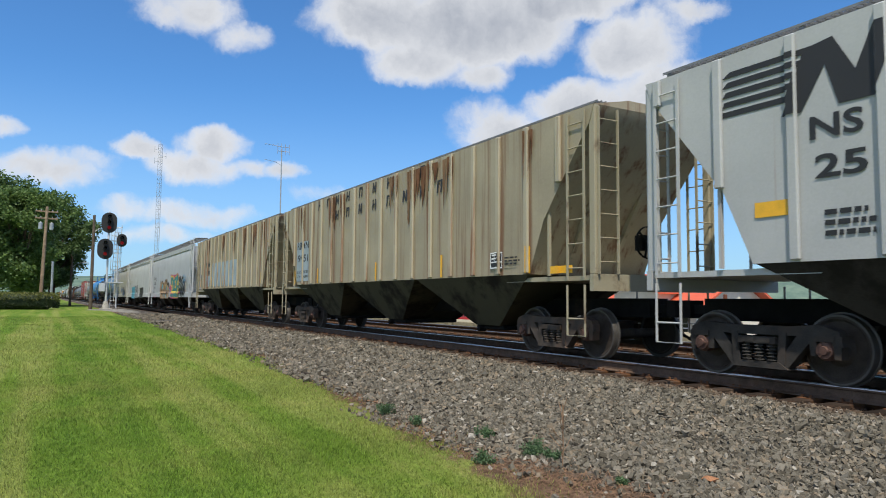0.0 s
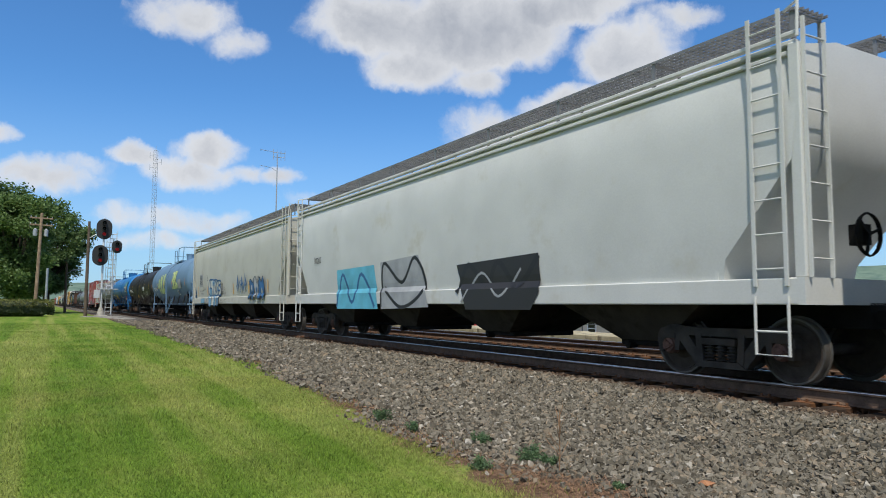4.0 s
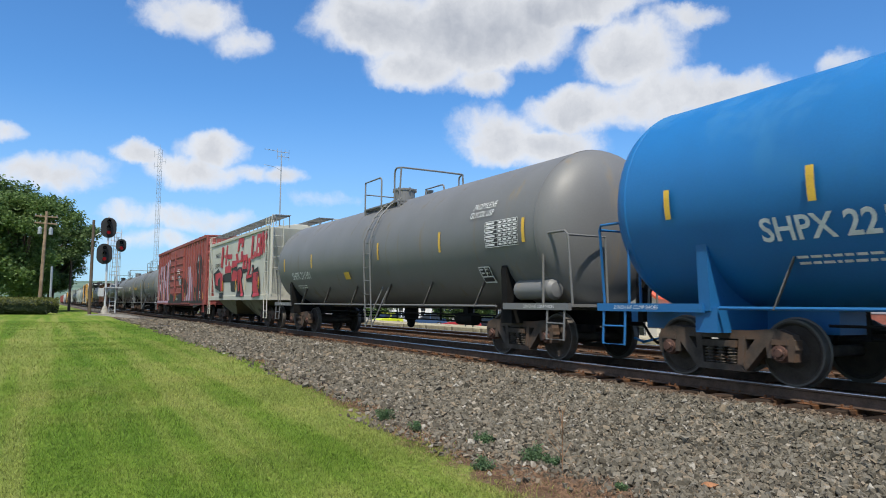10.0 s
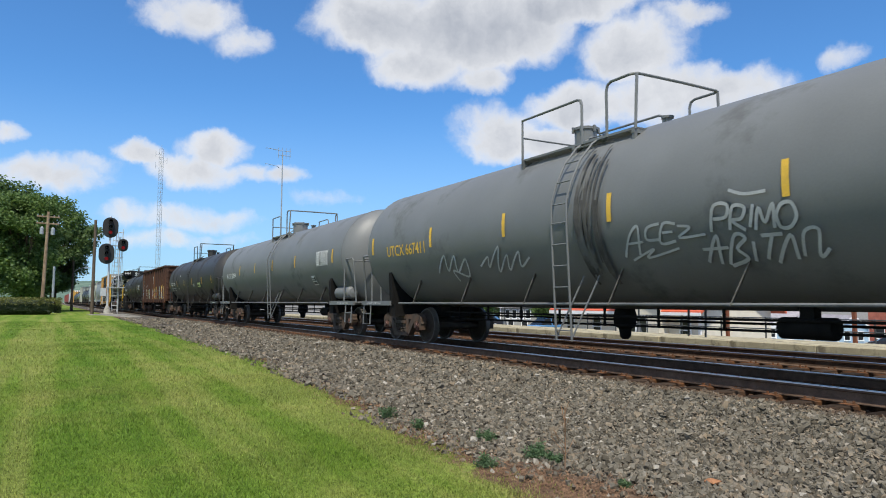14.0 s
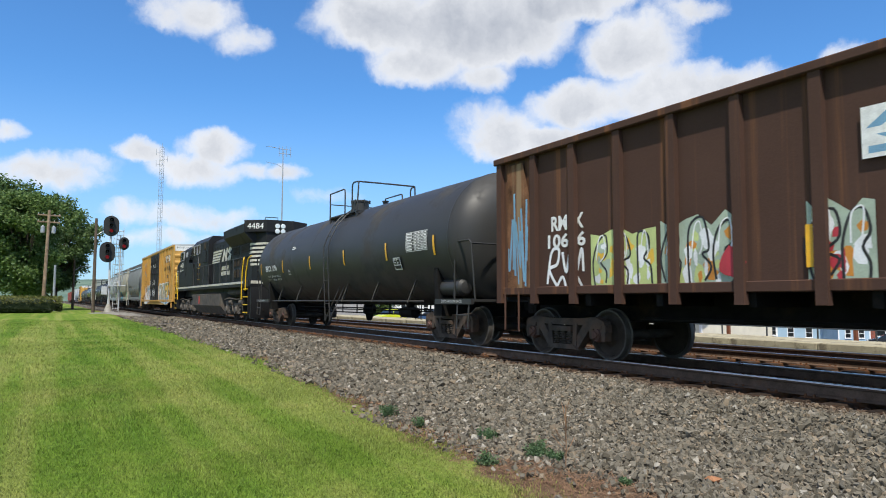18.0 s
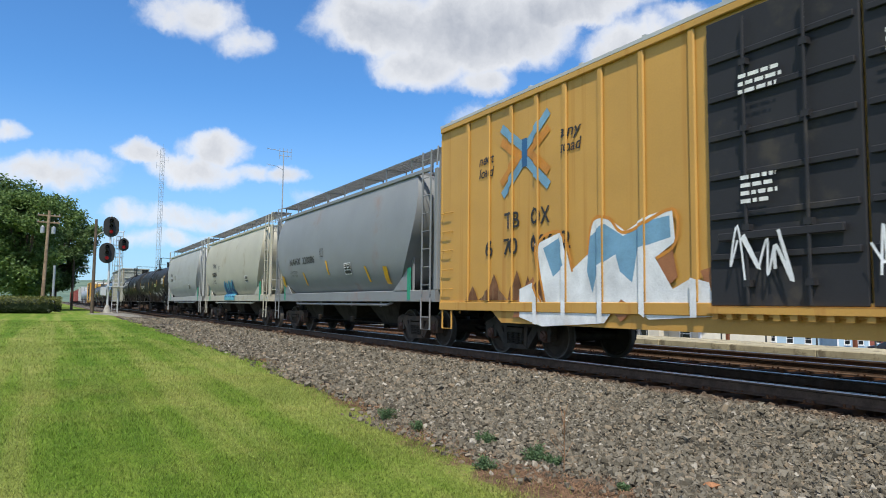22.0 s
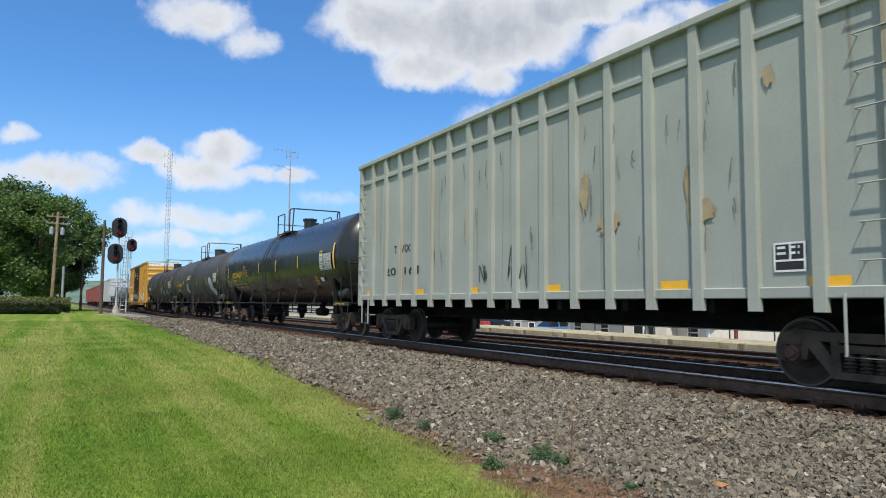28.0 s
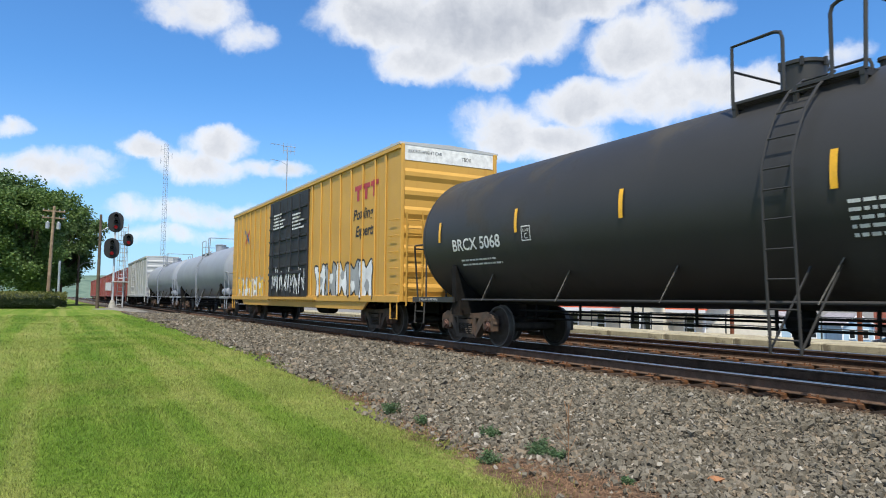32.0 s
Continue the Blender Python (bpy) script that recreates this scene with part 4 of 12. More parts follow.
def hopper(name, label, s_left, s_right, mat, levels, sill, chord, bays=3, ribs=0, rib_mat=None, post_inset=0.0, frame_mat=None, roof_z=None, grate=None, style="truck", bay_mat=None, ladder_out=True, end_posts=True, board=(0.62, 1.22), board_z=0.52, rib_shift=0.0, gusset=False):
    ob, half = car(name, label, "covered hopper car", s_left, s_right)
    fm = frame_mat or mat
    lofted_body(levels, half, "hopper_body", mat, ob)
    on = side_of(levels, None if ribs else sill)
    top = levels[-1][0]
    # roof with hatches
    w = levels[-1][1]
    rz = roof_z or top + 0.16
    roof = Mesh().prism([(-w, top), (w, top), (w * 0.45, rz), (-w * 0.45, rz)], -half + levels[-1][2], half - levels[-1][3], "x")
    part("roof", roof, mat, ob)
    repeat("roof_hatch", Mesh().rbox(-0.9, 0.9, -0.30, 0.30, rz - 0.02, rz + 0.10, 0.02), fm, ob, [(-half + 1.6 + i * (2 * half - 3.2) / 5, 0, 0) for i in range(6)])
    running_board(ob, half - 0.15, top + board_z, board[0], board[1], grate or M["grating"])
    # side sills and top chords
    z0, z1, wy = sill
    for k in (-1, 1):
        if not ribs:
            part("side_sill", Mesh().rbox(-half, half, min(k * wy, k * (wy - 0.12)), max(k * wy, k * (wy - 0.12)), z0, z1, 0.015), fm, ob)
        if chord:
            for a, b, d in chord:
                e = min(levels[-1][2], 0.35)
                c = Mesh().rbox(-half + e, half - e, min(k * (wy + d - 0.10), k * (wy + d)), max(k * (wy + d - 0.10), k * (wy + d)), a, b, 0.012)
                part("top_chord", c, fm, ob)
    part("centre_sill", Mesh().box(-half, half, -0.22, 0.22, 0.72, 1.05), M["black_steel"], ob)
    if ribs:
        for k in (-1, 1):
            lo, hi = levels[0], levels[-1]
            for i in range(ribs):
                x = -half + 0.25 + (2 * half - 0.5) * i / (ribs - 1) + rib_shift
                if abs(x) > half - 0.08:
                    continue
                inset = half - abs(x)
                zs = [l[0] for l in levels]
                zb = next((z for z in np.linspace(levels[0][0], top, 40) if np.interp(z, zs, [l[2] for l in levels]) <= inset + 0.02), top)
                if top - zb > 0.3:
                    y = k * (levels[1][1])
                    if k < 0:
                        POSTS.setdefault(ob, []).append((x - 0.05, x + 0.05, 0.061))
                    part("side_post", Mesh().rbox(x - 0.065, x + 0.065, min(y, y + k * 0.06), max(y, y + k * 0.06), zb + 0.02, top - 0.02, 0.015), rib_mat or mat, ob)
    # discharge bays; their paint also carries the shade beneath the car
    bm = bay_mat or M["bay_shaded_grime"]
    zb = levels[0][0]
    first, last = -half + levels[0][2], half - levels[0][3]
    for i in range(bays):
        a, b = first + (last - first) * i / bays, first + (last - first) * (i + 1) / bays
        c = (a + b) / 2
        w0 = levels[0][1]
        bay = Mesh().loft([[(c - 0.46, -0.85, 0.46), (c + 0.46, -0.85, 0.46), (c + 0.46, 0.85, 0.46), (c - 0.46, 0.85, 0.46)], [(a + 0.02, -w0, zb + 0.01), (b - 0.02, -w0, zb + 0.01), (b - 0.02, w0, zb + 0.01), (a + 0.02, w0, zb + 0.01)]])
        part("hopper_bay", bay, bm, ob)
        gate = Mesh().rbox(c - 0.52, c + 0.52, -0.80, 0.80, 0.37, 0.47, 0.02)
        gate.lathe([(-0.92, 0.06), (-0.75, 0.06)], 10, at=(c - 0.25, 0, 0.38))
        part("outlet_gate", gate, M["black_steel"], ob)
    # ends: floor, posts, ladders, steps
    for s in (-1, 1):
        e = Mesh()
        e.box(min(s * half, s * (half - 2.6)), max(s * half, s * (half - 2.6)), -wy + 0.1, wy - 0.1, z1 - 0.10, z1 - 0.02)
        e.box(min(s * half, s * (half - 0.10)), max(s * half, s * (half - 0.10)), -wy, wy, z0, z1)
        if end_posts:
            for k in (-1, 1):
                e.rbox(min(s * half, s * (half - 0.14)), max(s * half, s * (half - 0.14)), min(k * (wy - 0.03), k * (wy - 0.15)), max(k * (wy - 0.03), k * (wy - 0.15)), z1, top, 0.012)
                e.bar((s * (half - 1.9), k * 0.55, z1), (s * (half - 0.9), k * 0.55, z1 + 1.6), 0.1, 0.1)
                e.bar((s * (half - 1.25), k * (wy - 0.08), z1), (s * (half - 1.25), k * (wy - 0.08), z1 + 1.35), 0.05, 0.05)
        part("end_frame", e, fm, ob)
        for k in (-1, 1) if gusset else ():
            y = k * (wy + 0.01)
            a = half - 1.42
            g = part("gusset_plate", Mesh().prism([(s * a, z1), (s * a, 1.92), (s * (a - 0.12), 1.95), (s * (a - 0.34), 1.62), (s * (a - 0.78), z1)], y - k * 0.03, y), fm, ob, "pale triangular gusset above the side sill")
            part("green_plate", Mesh().box(min(s * (a + 0.002), s * (a + 0.16)), max(s * (a + 0.002), s * (a + 0.16)), min(y, y - k * 0.03), max(y, y - k * 0.03), z0 + 0.05, 1.90), ink("green"), g, "dark green end plate")
        for k in (-1, 1):
            y = k * (wy + 0.02)
            xo = s * (half - 0.42)
            part("ladder", ladder(Mesh(), xo, y, z1 - 0.1, top + (0.45 if ladder_out else -0.05), 0.42), fm, ob)
            part("end_ladder", ladder(Mesh(), s * (half + 0.03), k * (wy - 0.30), z1, top + (0.30 if ladder_out else -0.05), 0.42, axis="y"), fm, ob)
            step = Mesh().tube([(xo - 0.22, y, z0 + 0.1), (xo - 0.22, y, 0.42), (xo + 0.22, y, 0.42), (xo + 0.22, y, z0 + 0.1)], 0.02, 6)
            step.tube([(xo - 0.22, y, 0.70), (xo + 0.22, y, 0.70)], 0.016, 6)
            part("step", step, fm, ob)
            if ladder_out:
                part("roof_grab", Mesh().tube([(s * half, k * (wy - 0.02), top + 0.05), (s * half, k * (wy - 0.05), top + 0.50), (s * (half - 0.35), k * board[1], top + 0.54)], 0.02, 6), fm, ob)
        c = Mesh()
        coupler(c, s * half, s)
        part("coupler", c, M["black_steel"], ob)
        truck(ob, s * (half - 1.55), style)
    if gusset:
        # brake pipe, rods and levers hung below the side sill
        part("brake_pipe", Mesh().tube([(-half + 2.5, -1.30, z0 - 0.02), (-half + 2.7, -1.36, z0 - 0.08), (half - 2.7, -1.36, z0 - 0.08), (half - 2.5, -1.30, z0 - 0.02)], 0.035, 8), fm, ob)
        for x in (-half + 3.1, -half + 5.2, half - 5.2, half - 3.1):
            part("pipe_hanger", Mesh().bar((x, -1.36, z0 + 0.02), (x, -1.36, z0 - 0.14), 0.05, 0.02), fm, ob)
        for y, z in ((-0.95, 0.50), (-0.60, 0.72)):
            part("brake_rod", Mesh().tube([(-half + 2.3, y, z), (half - 2.3, y, z - 0.04)], 0.022, 6), M["black_steel"], ob)
        for x in (-1.4, 1.4):
            part("gate_shaft", Mesh().tube([(x, -1.38, 0.55), (x, 1.38, 0.55)], 0.03, 8).rbox(x - 0.09, x + 0.09, -1.40, -1.32, 0.46, 0.64, 0.02), M["black_steel"], ob)
    bw = Mesh().lathe([(half + 0.06, 0.26), (half + 0.09, 0.28), (half + 0.12, 0.26)], 20, "x", (0, -0.35, z1 + 0.55), False)
    for i in range(3):
        a = 2.094 * i + 0.3
        bw.bar((half + 0.09, -0.35, z1 + 0.55), (half + 0.09, -0.35 + 0.27 * math.cos(a), z1 + 0.55 + 0.27 * math.sin(a)), 0.03, 0.03)
    bw.box(half - 0.1, half + 0.07, -0.45, -0.25, z1 + 0.42, z1 + 0.68)
    part("brake_wheel", bw, M["black_steel"], ob)
    return ob, half, on

# ---- boxcars and gondolas ----
def boxcar(name, label, s_left, s_right, mat, top, sill, door, door_mat, ribs, end_mat=None, roof_mat=None, cap_mat=None, style="truck_dark", lip=0.06, rods=True):
    ob, half = car(name, label, "boxcar", s_left, s_right)
    w = 1.46
    em = end_mat or mat
    part("car_body", Mesh().box(-half, half, -w, w, sill, top), mat, ob, smooth=0)
    roof = Mesh().prism([(-w - lip, top - 0.02), (w + lip, top - 0.02), (w + lip, top + 0.04), (0.0, top + 0.10), (-w - lip, top + 0.04)], -half - 0.02, half + 0.02, "x")
    for i in range(14):
        x = -half + 0.5 + i * (2 * half - 1.0) / 13
        roof.prism([(-w - lip, top + 0.04), (0, top + 0.10), (w + lip, top + 0.04), (w + lip, top + 0.07), (0, top + 0.13), (-w - lip, top + 0.07)], x - 0.04, x + 0.04, "x")
    part("roof", roof, roof_mat or mat, ob, smooth=0)
    for k in (-1, 1):
        part("top_chord", Mesh().rbox(-half, half, min(k * w, k * (w + lip)), max(k * w, k * (w + lip)), top - 0.13, top - 0.022, 0.01), mat, ob)
        part("side_sill", Mesh().rbox(-half, half, min(k * w, k * (w + 0.05)), max(k * w, k * (w + 0.05)), sill - 0.02, sill + 0.16, 0.01), mat, ob)
        deep, inset = (0.24, 2.0) if cap_mat else (0.08, 2.9)
        fish = [(-half + inset, sill + 0.02), (half - inset, sill + 0.02), (half - inset - 0.4, sill - deep), (-half + inset + 0.4, sill - deep)]
        part("side_girder", Mesh().prism(fish, k * (w - 0.05), k * (w + 0.003)), mat, ob)
        POSTS[ob] = [(x - 0.055, x + 0.055, 0.046) for x in ribs] + ([(p, q, 0.092) for p, q in door] if not rods else [])
        for x in ribs:
            part("side_post", Mesh().rbox(x - 0.06, x + 0.06, min(k * w, k * (w + 0.045)), max(k * w, k * (w + 0.045)), sill + 0.16, top - 0.13, 0.02), mat, ob)
        # plug doors
        for n, (a, b) in enumerate(door):
            dm = Mesh().rbox(a, b, min(k * (w + 0.01), k * (w + 0.07)), max(k * (w + 0.01), k * (w + 0.07)), sill + 0.12, top - 0.20, 0.01)
            d = part("door", dm, door_mat, ob)
            hs = np.linspace(sill + 0.75, top - 0.75, 6)
            for z in hs:
                part("door_rib", Mesh().rbox(a + 0.05, b - 0.05, min(k * (w + 0.06), k * (w + 0.11)), max(k * (w + 0.06), k * (w + 0.088)), z - 0.04, z + 0.04, 0.009), door_mat, d)
            for f in ((0.30, 0.70) if b - a > 1.2 else (0.5,)) if rods else (0.97 if n == 0 else 0.02,):
                x = a + (b - a) * f
                rod = Mesh().tube([(x, k * (w + 0.14), sill + 0.15), (x, k * (w + 0.14), top - 0.3)], 0.022, 6)
                for z in (sill + 0.4, sill + 1.1, (sill + top) / 2 + 0.3, top - 0.9):
                    rod.box(x - 0.05, x + 0.05, min(k * (w + 0.06), k * (w + 0.16)), max(k * (w + 0.06), k * (w + 0.16)), z - 0.04, z + 0.04)
                part("locking_rod", rod, door_mat, d)
            bar = Mesh().rbox(b - 0.5 if not rods else a + 0.2, b - 0.2, min(k * (w + 0.10), k * (w + 0.16)), max(k * (w + 0.10), k * (w + 0.16)), sill + 0.95, sill + 1.05)
            part("door_bar", bar, door_mat, d)
        track = Mesh()
        a, b = min(d[0] for d in door) - (0.05 if rods else 2.6), max(d[1] for d in door) + (1.0 if rods else 2.6)
        track.box(a, b, min(k * (w + 0.03), k * (w + 0.14)), max(k * (w + 0.03), k * (w + 0.14)), sill + 0.02, sill + 0.10)
        for i in range(int((b - a) / 0.22)):
            x = a + 0.1 + i * 0.22
            track.box(x, x + 0.09, min(k * (w + 0.03), k * (w + 0.12)), max(k * (w + 0.03), k * (w + 0.12)), sill - 0.05, sill + 0.02)
        part("door_track", track, mat, ob)
        # side ladder, grab irons and step by each corner
        for s in (-1, 1):
            g = Mesh()
            x = s * (half - 0.30)
            grab(g, (x - 0.2, k * w, 0), (x + 0.2, k * w, 0), (0, k * 0.07, 0))
            repeat("grab_iron", g, mat, ob, [(0, 0, z) for z in np.arange(sill + 0.45, sill + 2.4, 0.42)])
            g = Mesh().tube([(x - 0.2, k * (w + 0.02), sill + 0.05), (x - 0.2, k * (w + 0.02), 0.48), (x + 0.2, k * (w + 0.02), 0.48), (x + 0.2, k * (w + 0.02), sill + 0.05)], 0.02, 6)
            part("step", g, mat, ob)
    # ends with deep horizontal corrugations
    for s in (-1, 1):
        e = Mesh()
        zs = np.linspace(sill + 0.35, top - (0.75 if cap_mat else 0.45), 7)
        e.prism([(s * half, -0.20), (s * (half + 0.045), -0.08), (s * (half + 0.045), 0.03), (s * half, 0.12)], -w + 0.10, w - 0.10)
        repeat("end_corrugation", e, em, ob, [(0, 0, z) for z in zs], smooth=20)
        for k in (-1, 1):
            fr = Mesh().rbox(min(s * (half - 0.02), s * (half + 0.05)), max(s * (half - 0.02), s * (half + 0.05)), min(k * (w - 0.09), k * (w + 0.01)), max(k * (w - 0.09), k * (w + 0.01)), sill, top, 0.01)
            part("corner_post", fr, em, ob)
        if cap_mat:
            part("white_end_band", Mesh().box(min(s * half, s * (half + 0.012)), max(s * half, s * (half + 0.012)), -w + 0.1, w - 0.1, top - 0.42, top), cap_mat, ob, "white band with black lettering")
            if s > 0:
                plain_text(ob, "EXCESS HEIGHT CAR", (half + 0.016, -w + 0.2, top - 0.22), (0, 1, 0), 0.09, M["black_mark"], 1.0)
                plain_text(ob, "TBOX 670062" if mat is M["ttx"] else "TBOX", (half + 0.016, 0.35, top - 0.30), (0, 1, 0), 0.11, M["black_mark"], 0.75 if mat is M["ttx"] else 0.3)
        l = Mesh()
        ladder(l, s * (half + 0.14), -w + 0.35, sill - 0.1, sill + 2.3, 0.45, axis="y")
        part("end_ladder", l, em, ob)
        l = Mesh()
        grab(l, (s * (half + 0.05), -0.2, sill + 2.1), (s * (half + 0.05), 1.2, sill + 2.1), (s * 0.1, 0, 0))
        part("end_grab", l, em, ob)
        l = Mesh()
        l.box(min(s * half, s * (half + 0.5)), max(s * half, s * (half + 0.5)), -0.75, 0.9, sill + 0.02, sill + 0.06)
        part("crossover_platform", l, em, ob)
        l = Mesh()
        l.lathe([(s * (half + 0.20), 0.25), (s * (half + 0.23), 0.28), (s * (half + 0.26), 0.25)], 20, "x", (0, 0.35, sill + 1.55), False)
        for i in range(5):
            a = 1.2566 * i
            l.bar((s * (half + 0.23), 0.35, sill + 1.55), (s * (half + 0.23), 0.35 + 0.26 * math.cos(a), sill + 1.55 + 0.26 * math.sin(a)), 0.03, 0.02)
        l.box(min(s * half, s * (half + 0.20)), max(s * half, s * (half + 0.20)), 0.2, 0.5, sill + 1.35, sill + 1.75)
        part("brake_wheel", l, em, ob)
        c = Mesh().box(min(s * (half - 2.5), s * (half + 0.1)), max(s * (half - 2.5), s * (half + 0.1)), -0.25, 0.25, 0.68, 1.0)
        coupler(c, s * (half + 0.25), s)
        c.tube([(s * (half + 0.10), -1.2, sill - 0.05), (s * (half + 0.12), -0.9, 0.95), (s * (half + 0.12), -0.2, 0.95)], 0.018, 6)
        part("coupler", c, M["black_steel"], ob)
        truck(ob, s * (half - 2.35), style)
    u = Mesh().box(-half, half, -0.3, 0.3, 0.62, sill + 0.01)
    u.tube([(-half + 3, -0.7, 0.72), (half - 3, -0.7, 0.72)], 0.03, 6)
    u.lathe([(-0.6, 0.2), (0.6, 0.2)], 12, "x", (1.8, -0.6, 0.66))
    for x in np.linspace(-half + 1, half - 1, 9):
        u.box(x - 0.06, x + 0.06, -w + 0.05, w - 0.05, 0.82, sill + 0.01)
    part("underframe", u, M["black_steel"], ob, smooth=0)

    def on(x, z, d=0.006):
        return (x, -w - d, z)
    return ob, half, on


def gondola(name, label, s_left, s_right, mat, top, sill, ribs, rib_mat=None, band=None, style="truck", rib_drop=0.22, trucks=None, side_ladder=None):
    ob, half = car(name, label, "gondola car", s_left, s_right)
    w = 1.44
    for k in (-1, 1):
        part("side_wall", Mesh().box(-half, half, min(k * w, k * (w - 0.05)), max(k * w, k * (w - 0.05)), sill, top), mat, ob, smooth=0)
        ch = Mesh().rbox(-half - 0.03, half + 0.03, min(k * (w - 0.09), k * (w + 0.12)), max(k * (w - 0.09), k * (w + 0.12)), top - 0.03, top + 0.09, 0.015)
        part("top_chord", ch, rib_mat or mat, ob)
        if band:
            part("side_rail", Mesh().rbox(-half, half, min(k * w, k * (w + 0.05)), max(k * w, k * (w + 0.05)), band - 0.05, band + 0.05, 0.012), mat, ob)
        part("side_sill", Mesh().rbox(-half, half, min(k * (w - 0.08), k * (w + 0.05)), max(k * (w - 0.08), k * (w + 0.05)), sill - 0.06, sill + 0.08, 0.012), mat, ob)
        for i in range(ribs):
            x = -half + 0.12 + (2 * half - 0.24) * i / (ribs - 1)
            r = Mesh().prism([(x - 0.075, sill - rib_drop), (x + 0.075, sill - rib_drop), (x + 0.075, top - 0.03), (x - 0.075, top - 0.03)], k * w, k * (w + 0.09))
            part("side_post", r, rib_mat or mat, ob)
    for s in (-1, 1):
        part("end_wall", Mesh().box(min(s * half, s * (half - 0.06)), max(s * half, s * (half - 0.06)), -w + 0.05, w - 0.05, sill - 0.1, top), mat, ob, smooth=0)
        e = Mesh()
        for z in np.linspace(sill + 0.45, top - 0.35, 5):
            e.rbox(min(s * half, s * (half + 0.08)), max(s * half, s * (half + 0.08)), -w, w, z - 0.06, z + 0.06, 0.015)
        for y in (-w + 0.02, -0.5, 0.5, w - 0.14):
            e.rbox(min(s * half, s * (half + 0.06)), max(s * half, s * (half + 0.06)), y, y + 0.12, sill - 0.1, top - 0.03, 0.012)
        part("end_corrugation", e, mat, ob)
        part("end_chord", Mesh().rbox(min(s * (half - 0.08), s * (half + 0.10)), max(s * (half - 0.08), s * (half + 0.10)), -w, w, top - 0.03, top + 0.09, 0.015), rib_mat or mat, ob)
        l = Mesh()
        ladder(l, s * (half + 0.11), -w + 0.38, sill + 0.1, top - 0.1, 0.42, axis="y")
        for k in (-1, 1):
            for z in np.arange(sill + 0.35, top - 0.2, 0.42) if side_ladder is None else ():
                grab(l, (s * (half - 0.50), k * w, z), (s * (half - 0.08), k * w, z), (0, k * 0.10, 0))
            l.tube([(s * (half - 0.72), k * (w + 0.05), sill), (s * (half - 0.72), k * (w + 0.05), 0.45), (s * (half - 0.28), k * (w + 0.05), 0.45), (s * (half - 0.28), k * (w + 0.05), sill)], 0.02, 6)
        l.lathe([(s * (half + 0.16), 0.25), (s * (half + 0.19), 0.28), (s * (half + 0.22), 0.25)], 20, "x", (0, 0.5, sill + 1.1), False)
        l.box(min(s * half, s * (half + 0.18)), max(s * half, s * (half + 0.18)), 0.35, 0.65, sill + 0.85, sill + 1.3)
        part("end_ladder", l, mat, ob)
        c = Mesh().box(min(s * (half - 2.5), s * (half + 0.1)), max(s * (half - 2.5), s * (half + 0.1)), -0.25, 0.25, 0.68, 1.0)
        coupler(c, s * (half + 0.15), s)
        part("coupler", c, M["black_steel"], ob)
        truck(ob, (trucks or (-half + 1.75, half - 1.75))[s > 0], style)
    if side_ladder:
        rng = random.Random(14)
        for z in (top - 0.42, top - 1.0, top - 1.5):
            pts = [(half + 0.092, -0.55 + 0.075 * i, z + 0.11 * math.sin(i * 1.9) + rng.uniform(-0.06, 0.06)) for i in range(19)]
            part("graffiti", Mesh().tube(pts, 0.018, 5), M["white_mark"], ob, "white scrawl across the end wall")
    for k in (-1, 1) if side_ladder else ():
        part("side_ladder", ladder(Mesh(), side_ladder, k * (w + 0.11), sill + 0.15, top - 0.05, 0.48), mat, ob)
    u = Mesh().box(-half, half, -w + 0.1, w - 0.1, sill - 0.06, sill + 0.05)
    u.box(-half, half, -0.3, 0.3, 0.66, sill)
    u.tube([(-half + 3, -0.7, 0.72), (half - 3, -0.7, 0.72)], 0.03, 6)
    for x in np.linspace(-half + 1, half - 1, 9):
        u.box(x - 0.06, x + 0.06, -w + 0.05, w - 0.05, sill - 0.25, sill)
    part("underframe", u, M["black_steel"], ob, smooth=0)

    def on(x, z, d=0.006):
        return (x, -w - d, z)
    return ob, half, on

